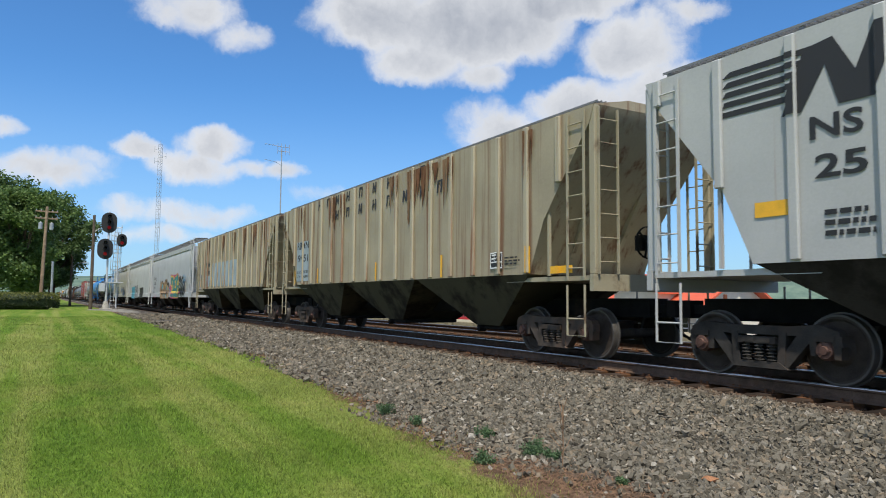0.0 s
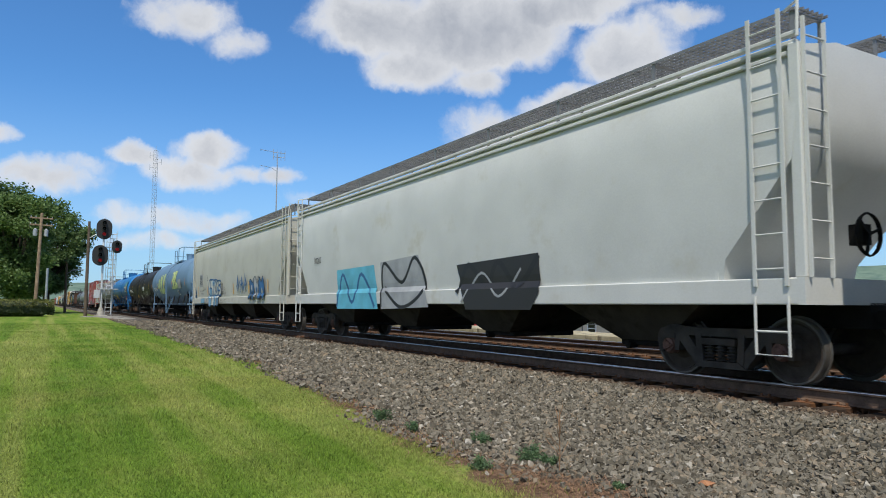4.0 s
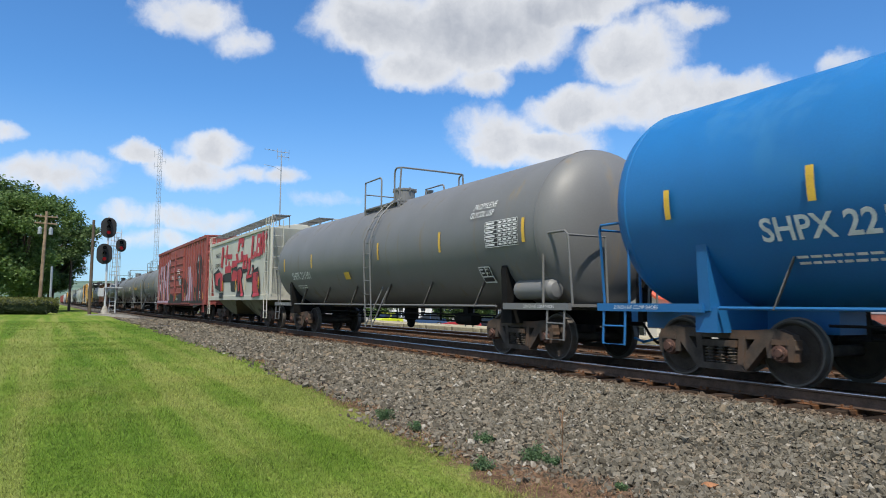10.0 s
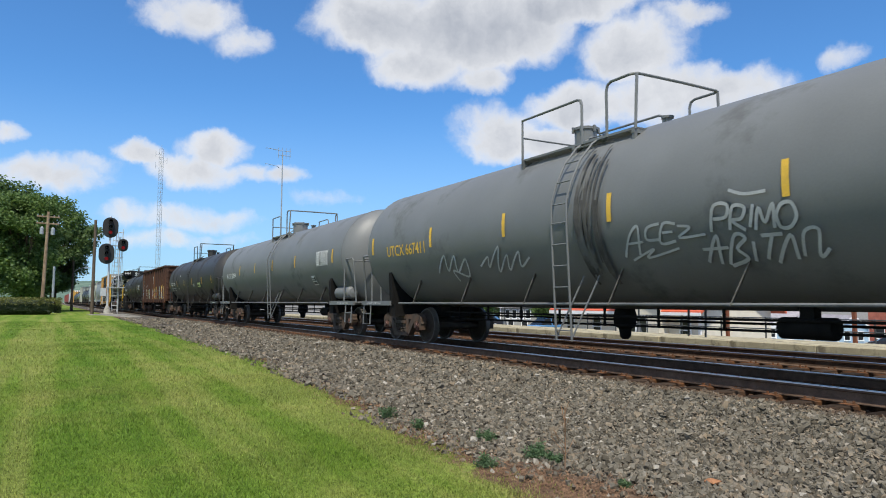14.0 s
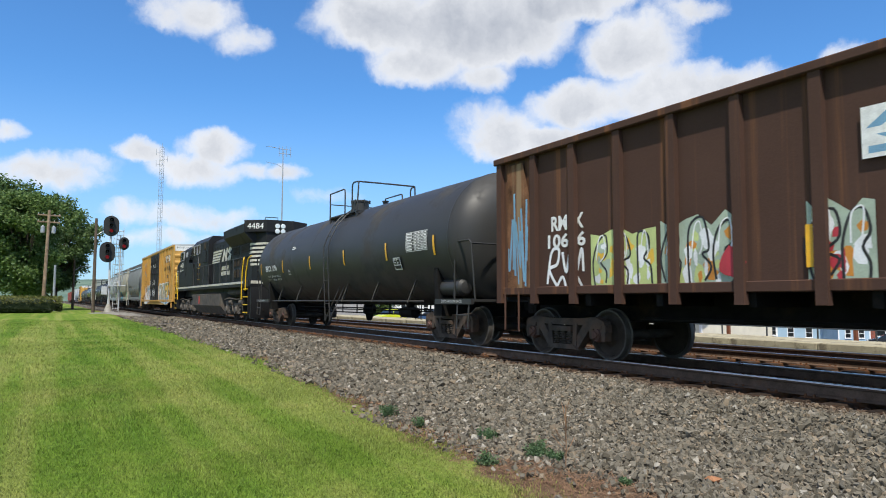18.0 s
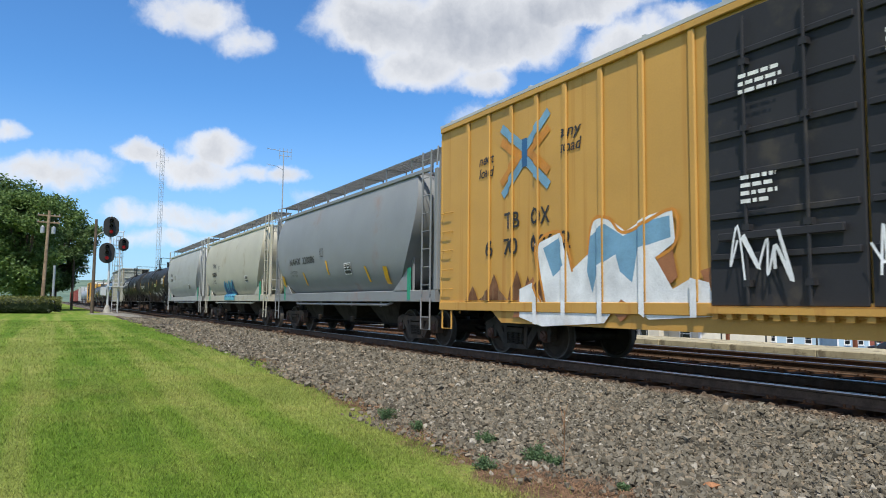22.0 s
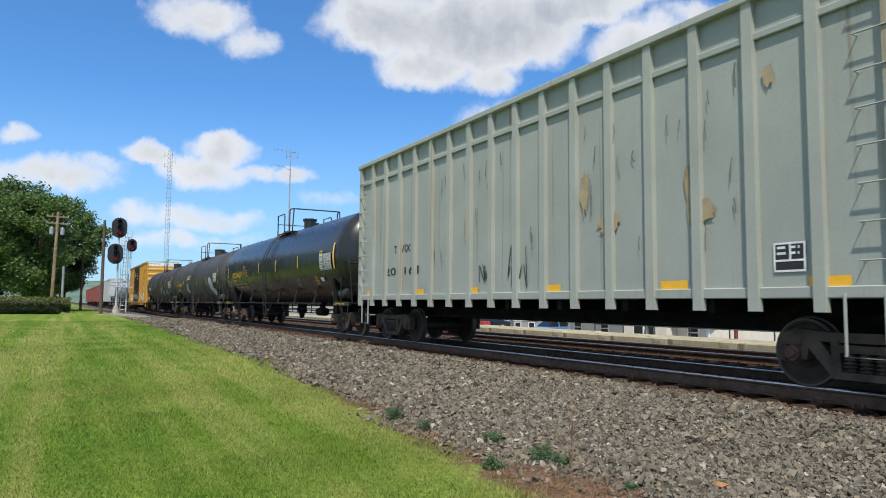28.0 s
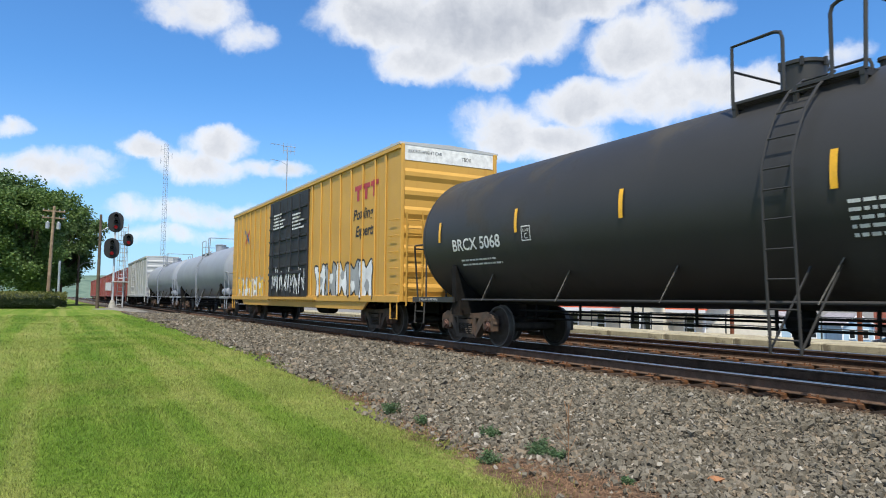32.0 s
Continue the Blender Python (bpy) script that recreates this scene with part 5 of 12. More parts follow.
# ---- the mid-train locomotive ----
def locomotive(s_left, s_right):
    """A black six-axle diesel that runs cab to the rear; its radiator end leads."""
    ob, half = car("locomotive", "black six-axle diesel locomotive with white stripes and yellow handrails", "locomotive", s_left, s_right)
    B, W = M["loco_black"], M["cream_mark"]
    K = half
    # frame and walkway
    fr = Mesh().rbox(-K + 0.3, K - 0.15, -1.50, 1.50, 1.62, 1.90, 0.02)
    fr.box(-K + 0.8, K - 0.8, -0.9, 0.9, 1.20, 1.65)
    part("frame", fr, B, ob)
    for k in (-1, 1):
        n = 13
        for i in range(n):
            a, b = -K + 0.9 + (2 * K - 2.1) * i / n, -K + 0.9 + (2 * K - 2.1) * (i + 1) / n
            part("sill_stripe", Mesh().box(a + 0.02, b - 0.05, min(k * 1.501, k * 1.509), max(k * 1.501, k * 1.509), 1.77, 1.87), W, ob, "white reflective sill stripe")
    part("sill_stripe", Mesh().box(K - 0.149, K - 0.141, -1.45, 1.45, 1.75, 1.88), W, ob)

    def hood(x0, x1, w, z1, name, cut=0.35, mat=B, z0=1.90):
        prof = [(-w, z0), (w, z0), (w, z1 - cut), (w - cut * 0.8, z1), (-w + cut * 0.8, z1), (-w, z1 - cut)]
        return part(name, Mesh().prism(prof, x0, x1, "x"), mat, ob, smooth=0)
    hood(0.05, 9.12, 1.05, 4.42, "long_hood", 0.22)
    hood(-5.0, 0.07, 1.30, 4.74, "equipment_cabinet", 0.30)
    # wide radiator wings over the leading end
    wing = Mesh().prism([(-1.10, 3.72), (1.10, 3.72), (1.48, 4.14), (1.50, 4.50), (1.10, 4.72), (-1.10, 4.72), (-1.50, 4.50), (-1.48, 4.14)], 4.95, 9.30, "x")
    part("radiator_wing", wing, B, ob, smooth=0)
    end = Mesh().prism([(9.10, -1.06), (9.88, -0.60), (9.88, 0.60), (9.10, 1.06)], 1.90, 4.45, "z")
    end.prism([(9.29, -1.49), (9.95, -0.62), (9.95, 0.62), (9.29, 1.49)], 4.16, 4.70, "z")
    part("hood_end", end, B, ob, smooth=0)
    plain_text(ob, "4484", (9.385, -1.379, 4.29), (0.604, 0.797, 0), 0.26, M["white_mark"], 0.80)
    # white bars and panel painted round the hood end
    def round_end(z0, z1, x_from, d=0.006):
        st = Mesh()
        st.box(x_from, 9.10, -1.062, -1.052, z0, z1)
        st.add([(9.10, -1.068, z0), (9.882, -0.607, z0), (9.882, -0.607, z1), (9.10, -1.068, z1)], [(0, 1, 2, 3)])
        st.box(9.881, 9.888, -0.60, 0.60, z0, z1)
        part("white_stripe", st, W, ob)
    for i in range(6):
        round_end(2.62 + i * 0.19, 2.72 + i * 0.19, 8.35 + 0.10 * (5 - i))
    part("white_panel", Mesh().box(9.889, 9.893, -0.60, 0.60, 2.62, 3.67), W, ob, "white panel with a dark rearing horse shape")
    horse = Mesh()
    horse.prism([(-0.42, 2.72), (-0.30, 2.72), (-0.22, 2.95), (0.02, 3.05), (0.22, 2.92), (0.16, 3.18), (0.34, 3.40), (0.22, 3.62), (0.08, 3.50), (0.0, 3.25), (-0.30, 3.10)], 9.894, 9.898, "x")
    part("horse_shape", horse, B, ob)
    for z in (4.42, 4.18):
        for y in (-0.13, 0.13):
            part("headlight", Mesh().lathe([(9.86, 0.10), (9.98, 0.115), (10.0, 0.09)], 16, "x", (0, y, z)), M["lamp_glass"], ob, "round glass headlight")
    for y in (-0.72, 0.72):
        part("ditch_light", Mesh().lathe([(9.88, 0.14), (10.02, 0.15), (10.05, 0.10)], 16, "x", (0, y * 0.6, 2.18)), M["lamp_glass"], ob)
    # doors, screens and louvres along the hood
    for i in range(7):
        x = 0.20 + i * 0.68
        part("hood_door", Mesh().rbox(x, x + 0.64, -1.072, -1.045, 2.0, 4.05, 0.008), B, ob)
    for x, z0, z1, w in ((5.66, 2.66, 3.14, 0.52), (6.34, 2.66, 3.14, 0.54), (5.66, 2.10, 2.58, 0.50), (6.34, 2.10, 2.58, 0.54), (7.02, 2.15, 3.05, 0.52), (7.70, 2.15, 3.10, 0.55), (5.4, 3.24, 3.70, 1.3), (7.1, 3.24, 3.70, 1.6)):
        screen = part("air_screen", Mesh().rbox(x, x + w, -1.085, -1.045, z0, z1, 0.012), B, ob)
        sl = Mesh()
        for j in range(9):
            sl.box(x + 0.05 + j * (w - 0.10) / 9, x + 0.05 + (j + 0.5) * (w - 0.10) / 9, -1.095, -1.082, z0 + 0.05, z1 - 0.05)
        part("louvre", sl, M["screen_brown"], screen, "dusty brown screen", smooth=0)
    rf = Mesh().lathe([(4.60, 0.50), (4.98, 0.50), (5.0, 0.45)], 18, "z", (3.7, 0, 0))
    part("exhaust_stack", rf, M["loco_grey"], ob)
    for x in (2.0, 2.25, 2.5):
        part("air_horn", Mesh().lathe([(x - 0.22, 0.04), (x + 0.1, 0.05), (x + 0.25, 0.11)], 12, "x", (0, -0.35, 4.52)), B, ob)
    part("roof_grab", Mesh().tube([(9.2, -0.5, 4.72), (9.2, -0.5, 4.9), (9.2, 0.1, 4.9), (9.2, 0.1, 4.72)], 0.02, 6), B, ob)
    # cab and full-width nose at the trailing end
    cab = Mesh().prism([(-9.78, 1.90), (-5.0, 1.90), (-3.6, 1.90), (-3.6, 3.28), (-5.2, 3.40), (-5.2, 3.62), (-8.45, 3.62), (-8.60, 3.64), (-9.70, 3.36), (-9.78, 3.20)], -1.50, 1.50)
    part("cab", cab, B, ob, smooth=0)
    top = Mesh().loft([[(-8.55, -1.49, 3.60), (-4.9, -1.49, 3.60), (-4.9, 1.49, 3.60), (-8.55, 1.49, 3.60)], [(-8.55, -1.36, 4.30), (-4.9, -1.36, 4.30), (-4.9, 1.36, 4.30), (-8.55, 1.36, 4.30)], [(-8.50, -0.9, 4.62), (-4.9, -0.9, 4.62), (-4.9, 0.9, 4.62), (-8.50, 0.9, 4.62)]])
    part("cab_roof", top, B, ob, smooth=0)
    for x0, x1 in ((-8.40, -7.95), (-7.85, -7.15)):
        win = part("cab_window", Mesh().rbox(x0 - 0.04, x1 + 0.04, -1.515, -1.42, 3.62, 4.22, 0.01), M["silver_trim"], ob, "window with a pale frame")
        part("pane", Mesh().box(x0, x1, -1.522, -1.514, 3.67, 4.17), M["dark_glass"], win, smooth=0)
    part("cab_window", Mesh().rbox(-6.55, -6.05, -1.46, -1.40, 3.70, 4.12, 0.01), M["silver_trim"], ob)
    for y0, y1 in ((-1.25, -0.15), (0.15, 1.25)):
        part("windshield", Mesh().prism([(-8.56, 3.66), (-8.56, 4.20), (-8.54, 4.20), (-8.54, 3.66)], y0, y1), M["dark_glass"], ob, smooth=0)
    for i in range(5):
        z = 2.26 + i * 0.17
        part("white_stripe", Mesh().prism([(-9.77, z), (-9.40 + 0.05 * i, z), (-9.36 + 0.05 * i, z + 0.09), (-9.77, z + 0.09)], -1.509, -1.501), W, ob)
    for i, x in enumerate((-5.10, -4.15, -3.20)):
        v = part("cabinet_vent", Mesh().rbox(x, x + 0.78, -1.335, -1.295, 3.80, 4.40, 0.012), M["silver_trim"], ob, "louvred vent in a pale frame")
        sl = Mesh()
        for j in range(7):
            sl.prism([(x + 0.06, 3.84 + j * 0.074), (x + 0.72, 3.84 + j * 0.074), (x + 0.72, 3.895 + j * 0.074), (x + 0.06, 3.895 + j * 0.074)], -1.347, -1.333)
        part("slat", sl, M["screen_brown"], v, smooth=0)
    part("vent_panel", Mesh().rbox(-1.40, -0.45, -1.345, -1.295, 3.22, 3.90, 0.02), B, ob)
    part("intake_screen", Mesh().rbox(-1.22, -0.64, -1.33, -1.295, 3.96, 4.40, 0.02), M["screen_brown"], ob, "dusty brown intake screen")
    part("locker", Mesh().rbox(-3.6, -2.75, -1.42, -1.28, 1.90, 3.30, 0.02), B, ob)
    part("warning_label", Mesh().box(-2.70, -2.35, -1.312, -1.304, 3.08, 3.24), M["yellow"], ob)
    grabs = Mesh()
    for z in (2.25, 2.6, 2.95):
        grabs.tube([(-2.65, -1.31, z), (-2.65, -1.38, z), (-2.35, -1.38, z), (-2.35, -1.31, z)], 0.012, 6)
    part("grab_iron", grabs, M["loco_yellow"], ob, "small yellow grab irons")
    rail = Mesh().tube([(-6.9, -1.50, 3.62), (-6.5, -1.54, 3.75), (-3.2, -1.48, 3.86)], 0.018, 6)
    rail.tube([(-2.95, -1.40, 4.35), (-2.0, -1.46, 3.3), (-1.9, -1.46, 3.0)], 0.02, 6)
    part("cab_handrail", rail, M["rail_grey"], ob)
    # handrails
    post_x = list(np.linspace(-3.5, K - 2.0, 9))
    hr = Mesh()
    for k in (-1, 1):
        hr.tube([(-4.0, k * 1.46, 2.98)] + [(x, k * 1.46, 2.98) for x in post_x] + [(K - 1.5, k * 1.46, 2.98)], 0.020, 8)
        for x in post_x:
            hr.tube([(x, k * 1.46, 1.88), (x, k * 1.46, 2.98)], 0.020, 8)
    part("side_handrail", hr, M["rail_grey"], ob)
    for k in (-1, 1):
        for s in (-1, 1):
            a = Mesh().tube([(s * (K - 1.75), k * 1.40, 2.98), (s * (K - 1.42), k * 1.46, 2.98), (s * (K - 1.38), k * 1.49, 2.85), (s * (K - 1.55), k * 1.50, 2.35), (s * (K - 1.55), k * 1.52, 1.05)], 0.026, 8)
            part("step_handrail", a, M["loco_yellow"], ob, "bright yellow step handrail")
            b = Mesh().tube([(s * (K - 0.35), k * 1.40, 3.0), (s * (K - 0.55), k * 1.48, 2.9), (s * (K - 0.85), k * 1.50, 2.3), (s * (K - 0.85), k * 1.52, 1.45)], 0.026, 8)
            part("step_handrail", b, M["loco_yellow"], ob, "bright yellow step handrail")
    end = Mesh()
    for y in (-1.1, -0.4, 0.4, 1.1):
        end.tube([(K - 0.45, y, 1.88), (K - 0.45, y, 2.95)], 0.02, 8)
        end.tube([(-K + 0.45, y, 1.88), (-K + 0.45, y, 2.90)], 0.02, 8)
    for y0, y1 in ((-1.1, -0.4), (0.4, 1.1)):
        end.tube([(K - 0.45, y0, 2.95), (K - 0.45, y1, 2.95)], 0.02, 8)
    part("end_handrail", end, B, ob)
    # steps and pilots
    for s in (-1, 1):
        st = Mesh()
        for k in (-1, 1):
            a, b = s * (K - 1.25), s * (K - 0.35)
            st.box(min(a, a + s * 0.04), max(a, a + s * 0.04), min(k * 0.95, k * 1.52), max(k * 0.95, k * 1.52), 0.42, 1.90)
            st.box(min(b, b - s * 0.04), max(b, b - s * 0.04), min(k * 0.95, k * 1.52), max(k * 0.95, k * 1.52), 0.42, 1.90)
            st.box(min(a, b), max(a, b), min(k * 0.95, k * 1.0), max(k * 0.95, k * 1.0), 0.42, 1.90)
            for z in (0.45, 0.80, 1.15, 1.50):
                st.box(min(a, b), max(a, b), min(k * 1.0, k * 1.50), max(k * 1.0, k * 1.50), z, z + 0.03)
        st.prism([(s * (K - 0.36), 0.30), (s * (K - 0.10), 0.22), (s * (K - 0.02), 0.9), (s * (K - 0.14), 1.62), (s * (K - 0.36), 1.62)], -1.45, 1.45)
        part("step_well", st, B, ob)
        tr = Mesh()
        for k in (-1, 1):
            for z in (0.445, 0.795, 1.145, 1.495):
                tr.box(min(s * (K - 1.22), s * (K - 0.38)), max(s * (K - 1.22), s * (K - 0.38)), min(k * 1.495, k * 1.525), max(k * 1.495, k * 1.525), z, z + 0.04)
        part("step_edge", tr, M["loco_yellow"], ob, "yellow step edges")
        c = Mesh()
        coupler(c, s * (K - 0.15), s)
        for y in (-0.6, -0.45, 0.45, 0.6, -0.9):
            c.tube([(s * (K - 0.4), y, 1.05), (s * (K - 0.1), y, 0.9), (s * (K - 0.05), y, 0.55)], 0.028, 6)
        part("coupler", c, M["black_steel"], ob)
    # fuel tank
    tank = Mesh().prism([(-1.05, 0.26), (1.05, 0.26), (1.40, 0.72), (1.45, 1.34), (1.2, 1.40), (-1.2, 1.40), (-1.45, 1.34), (-1.40, 0.72)], -3.85, 4.18, "x")
    part("fuel_tank", tank, M["loco_grey"], ob, "dull dark grey fuel tank", smooth=0)
    part("fuel_gauge", Mesh().box(-1.62, -1.55, -1.462, -1.43, 0.82, 1.26), M["red_paint"], ob, "thin red sight gauge")
    rs = Mesh().lathe([(-1.6, 0.15), (1.6, 0.15)], 12, "x", (6.2, -1.0, 1.42))
    part("air_reservoir", rs, M["loco_grey"], ob)
    # three-axle trucks
    for s in (-1, 1):
        xc = 7.10 if s > 0 else -7.05
        m = Mesh()
        for k in (-1, 1):
            y0, y1 = k * 1.02, k * 1.20
            m.prism([(-2.55, 0.72), (2.55, 0.72), (2.60, 0.98), (1.2, 1.00), (1.0, 0.88), (-1.0, 0.88), (-1.2, 1.00), (-2.60, 0.98)], y0, y1)
            for x in (-2.05, 0, 2.05):
                m.box(x - 0.24, x + 0.24, min(y0, k * 1.26), max(y0, k * 1.26), 0.38, 0.80)
                m.lathe([(k * 1.24, 0.19), (k * 1.33, 0.17), (k * 1.34, 0.05)], 14, at=(x, 0, 0.53))
                for d in (-0.42, 0.42):
                    for j in range(4):
                        m.lathe([(0.46 + j * 0.07, 0.10), (0.485 + j * 0.07, 0.125), (0.51 + j * 0.07, 0.10)], 10, "z", (x + d, k * 1.12, 0), False)
                    m.box(x + d - 0.13, x + d + 0.13, min(k * 0.98, k * 1.24), max(k * 0.98, k * 1.24), 0.36, 0.46)
            for x in (-1.05, 1.05):
                m.lathe([(x - 0.3, 0.13), (x + 0.3, 0.13)], 12, "x", (0, k * 1.22, 0.92))
                m.bar((x + 0.1, k * 1.25, 0.92), (x + 0.45, k * 1.27, 0.45), 0.06, 0.05)
            m.tube([(-2.3, k * 1.30, 1.05), (-1.2, k * 1.32, 1.12), (0.2, k * 1.30, 1.05), (2.0, k * 1.30, 1.10)], 0.03, 6)
        m.box(-2.4, 2.4, -0.95, 0.95, 0.62, 0.86)
        t = part("truck", m, M["loco_grey"], ob, "grey three-axle truck with coil springs")
        t.location = (xc, 0, 0)
        for x in (-2.05, 0, 2.05):
            wheelset(ob, xc + x, "truck")
    return ob, half

# ---- the train, from the car in front to the ones far behind ----
PAINTS = {}


def spray(name, colour, rough=0.55, vary=0.18):
    if name not in PAINTS:
        PAINTS[name] = material("spray_paint_" + name, colour, rough, 0, vary, 2.5, bump=0.05)
    return PAINTS[name]


INK = dict(white=(0.72, 0.73, 0.74), black=(0.012, 0.012, 0.014), teal=(0.03, 0.20, 0.20), pink=(0.50, 0.08, 0.17), yellow=(0.70, 0.46, 0.05), brown=(0.42, 0.27, 0.15), cyan=(0.10, 0.38, 0.50), lilac=(0.42, 0.32, 0.40), charcoal=(0.020, 0.019, 0.020), red=(0.42, 0.035, 0.05), lime=(0.48, 0.55, 0.22), blue=(0.02, 0.10, 0.24), palegreen=(0.35, 0.42, 0.33), skyblue=(0.16, 0.32, 0.46), orange=(0.55, 0.22, 0.03), grey=(0.30, 0.31, 0.32), patch=(0.30, 0.36, 0.39), tealpatch=(0.10, 0.26, 0.32), green=(0.02, 0.25, 0.15), gold=(0.72, 0.44, 0.05), rust=(0.20, 0.08, 0.035), mint=(0.28, 0.42, 0.38), telx=(0.110, 0.195, 0.295), cream_body=(0.48, 0.47, 0.41), plum=(0.17, 0.09, 0.125), sienna=(0.33, 0.13, 0.05), moss=(0.16, 0.19, 0.10))


def ink(c):
    return spray(c, INK[c])


M["grating"] = material("galvanised_grating", (0.20, 0.205, 0.21), 0.6, 0.5, 0.15, 5)
# hopper bays: grime, plus the underside's shade put into the colour
M["bay_shaded_grime"] = material("grimy_shaded_hopper_bay", (0.040, 0.035, 0.028), 0.85, 0.0, 0.25, 2.5, (0.020, 0.017, 0.013), 0.45, bump=0.3)
M["tan"] = paint("faded_tan_paint", (0.335, 0.285, 0.190), second=(0.19, 0.105, 0.06), cover=0.44, streak=1.0, patch=0.55, vary=0.12)
M["tan_rib"] = paint("pale_tan_rib_paint", (0.41, 0.36, 0.255), second=(0.22, 0.10, 0.05), cover=0.45, streak=0.9, patch=0.7)
# cream bays: dirt and underside shade both darken this copy of the paint
M["cream_bay"] = paint("dirty_shaded_cream_bay_paint", (0.17, 0.162, 0.10), rough=0.75, second=(0.05, 0.045, 0.03), cover=0.4, patch=0.8)
# strut steel lightened to look lit
M["lit_strut"] = material("lit_strut_steel", (0.16, 0.15, 0.135), 0.85, 0.0, 0.25, 6)
# tan bays: dirty, and darkened further to stand for shade
M["tan_bay"] = paint("dirty_shaded_tan_bay_paint", (0.070, 0.064, 0.040), rough=0.75, second=(0.022, 0.019, 0.014), cover=0.55, patch=0.8)
M["tan_end"] = paint("plain_faded_tan_paint", (0.34, 0.30, 0.205), second=(0.12, 0.075, 0.045), cover=0.35)
M["ns_grey"] = paint("pale_grey_paint", (0.43, 0.435, 0.425), second=(0.27, 0.13, 0.075), cover=0.12, streak=1.0, patch=0.6)
M["pale_grey"] = paint("light_grey_paint", (0.43, 0.44, 0.445), second=(0.42, 0.42, 0.41), cover=0.3, patch=0.8)
M["white_grey"] = paint("off_white_paint", (0.53, 0.535, 0.515), second=(0.48, 0.47, 0.42), cover=0.3, patch=0.8)
M["cream"] = paint("dusty_cream_paint", (0.46, 0.45, 0.395), second=(0.44, 0.42, 0.36), cover=0.35, patch=0.7)
M["cream2"] = paint("cream_grey_paint", (0.48, 0.47, 0.41), second=(0.33, 0.31, 0.25), cover=0.2, streak=1.0, patch=0.6)
M["acf_grey"] = paint("blue_grey_paint", (0.215, 0.225, 0.235), second=(0.27, 0.215, 0.205), cover=0.3, patch=0.5)
M["acf_tan"] = paint("dirty_cream_paint", (0.44, 0.42, 0.345), second=(0.36, 0.31, 0.22), cover=0.3, patch=0.6)
M["acf_light"] = paint("pale_grey_hopper_paint", (0.37, 0.38, 0.375), second=(0.31, 0.29, 0.26), cover=0.25, patch=0.6)
M["telx_blue"] = paint("faded_slate_blue_paint", (0.110, 0.195, 0.295), rough=0.55, second=(0.085, 0.145, 0.215), cover=0.35, patch=0.5)
M["tank_black"] = paint("satin_black_paint", (0.012, 0.012, 0.012), rough=0.48, second=(0.026, 0.025, 0.024), cover=0.4, patch=0.6, sheen=0.36)
M["tank_charcoal"] = paint("dusty_charcoal_paint", (0.031, 0.0305, 0.030), rough=0.48, second=(0.045, 0.042, 0.039), cover=0.45, patch=0.5, sheen=0.40)
M["tank_dusty"] = paint("dusty_brown_grey_paint", (0.044, 0.0425, 0.041), rough=0.50, second=(0.060, 0.055, 0.049), cover=0.45, patch=0.5, sheen=0.40)
M["gloss_black"] = paint("glossy_black_paint", (0.016, 0.016, 0.017), rough=0.27, bump=0.03, gloss_vary=0.05)
M["blue"] = paint("bright_blue_paint", (0.010, 0.145, 0.39), rough=0.45, second=(0.018, 0.165, 0.39), cover=0.4, patch=0.5)
M["blue_dark"] = paint("blue_fitting_paint", (0.014, 0.125, 0.32), rough=0.5)
M["tank_grey"] = paint("plain_grey_paint", (0.152, 0.152, 0.150), rough=0.5, second=(0.20, 0.17, 0.13), cover=0.25, streak=1.0, patch=0.4)
M["tank_green_grey"] = paint("greenish_grey_paint", (0.150, 0.156, 0.156), rough=0.5, second=(0.09, 0.095, 0.097), cover=0.35, patch=0.5)
M["pale_tank"] = paint("pale_steel_grey_paint", (0.24, 0.26, 0.30), rough=0.5, second=(0.30, 0.22, 0.2), cover=0.15, patch=0.5)
M["oxide"] = paint("brick_red_paint", (0.265, 0.064, 0.054), rough=0.6, second=(0.20, 0.05, 0.04), cover=0.35, streak=1.0, patch=0.6)
M["ttx"] = paint("boxcar_yellow_paint", (0.52, 0.285, 0.062), rough=0.55, second=(0.45, 0.22, 0.05), cover=0.3, streak=1.0, patch=0.6)
M["ttx2"] = paint("bright_boxcar_yellow_paint", (0.54, 0.30, 0.055), rough=0.55, second=(0.50, 0.26, 0.05), cover=0.22, streak=1.0, patch=0.6)
M["door_black"] = paint("black_door_paint", (0.028, 0.028, 0.032), rough=0.55, second=(0.06, 0.055, 0.05), cover=0.3, sheen=0.22)
M["gon_brown"] = paint("dark_rusty_brown_paint", (0.075, 0.042, 0.032), rough=0.8, second=(0.16, 0.075, 0.04), cover=0.4, streak=1.0, patch=0.6, bump=0.4)
M["twix"] = paint("weathered_pale_green_grey_paint", (0.315, 0.335, 0.305), rough=0.65, second=(0.22, 0.17, 0.11), cover=0.24, streak=1.0, patch=0.8)
M["twix_rib"] = paint("weathered_pale_rib_paint", (0.34, 0.355, 0.315), rough=0.65, second=(0.30, 0.20, 0.10), cover=0.26, streak=1.0, patch=0.8)
M["loco_black"] = paint("locomotive_black_paint", (0.011, 0.0112, 0.0125), rough=0.5, second=(0.024, 0.023, 0.023), cover=0.35, patch=0.7, sheen=0.28)
M["loco_grey"] = material("road_grime_grey", (0.105, 0.095, 0.084), 0.85, 0.0, 0.25, 3, (0.14, 0.115, 0.09), 0.4, bump=0.3)
M["screen_brown"] = material("dusty_brown_screen", (0.050, 0.040, 0.030), 0.85, 0.0, 0.25, 5)
M["rail_grey"] = material("scuffed_black_rail", (0.045, 0.045, 0.047), 0.55, 0.0, 0.2, 5)
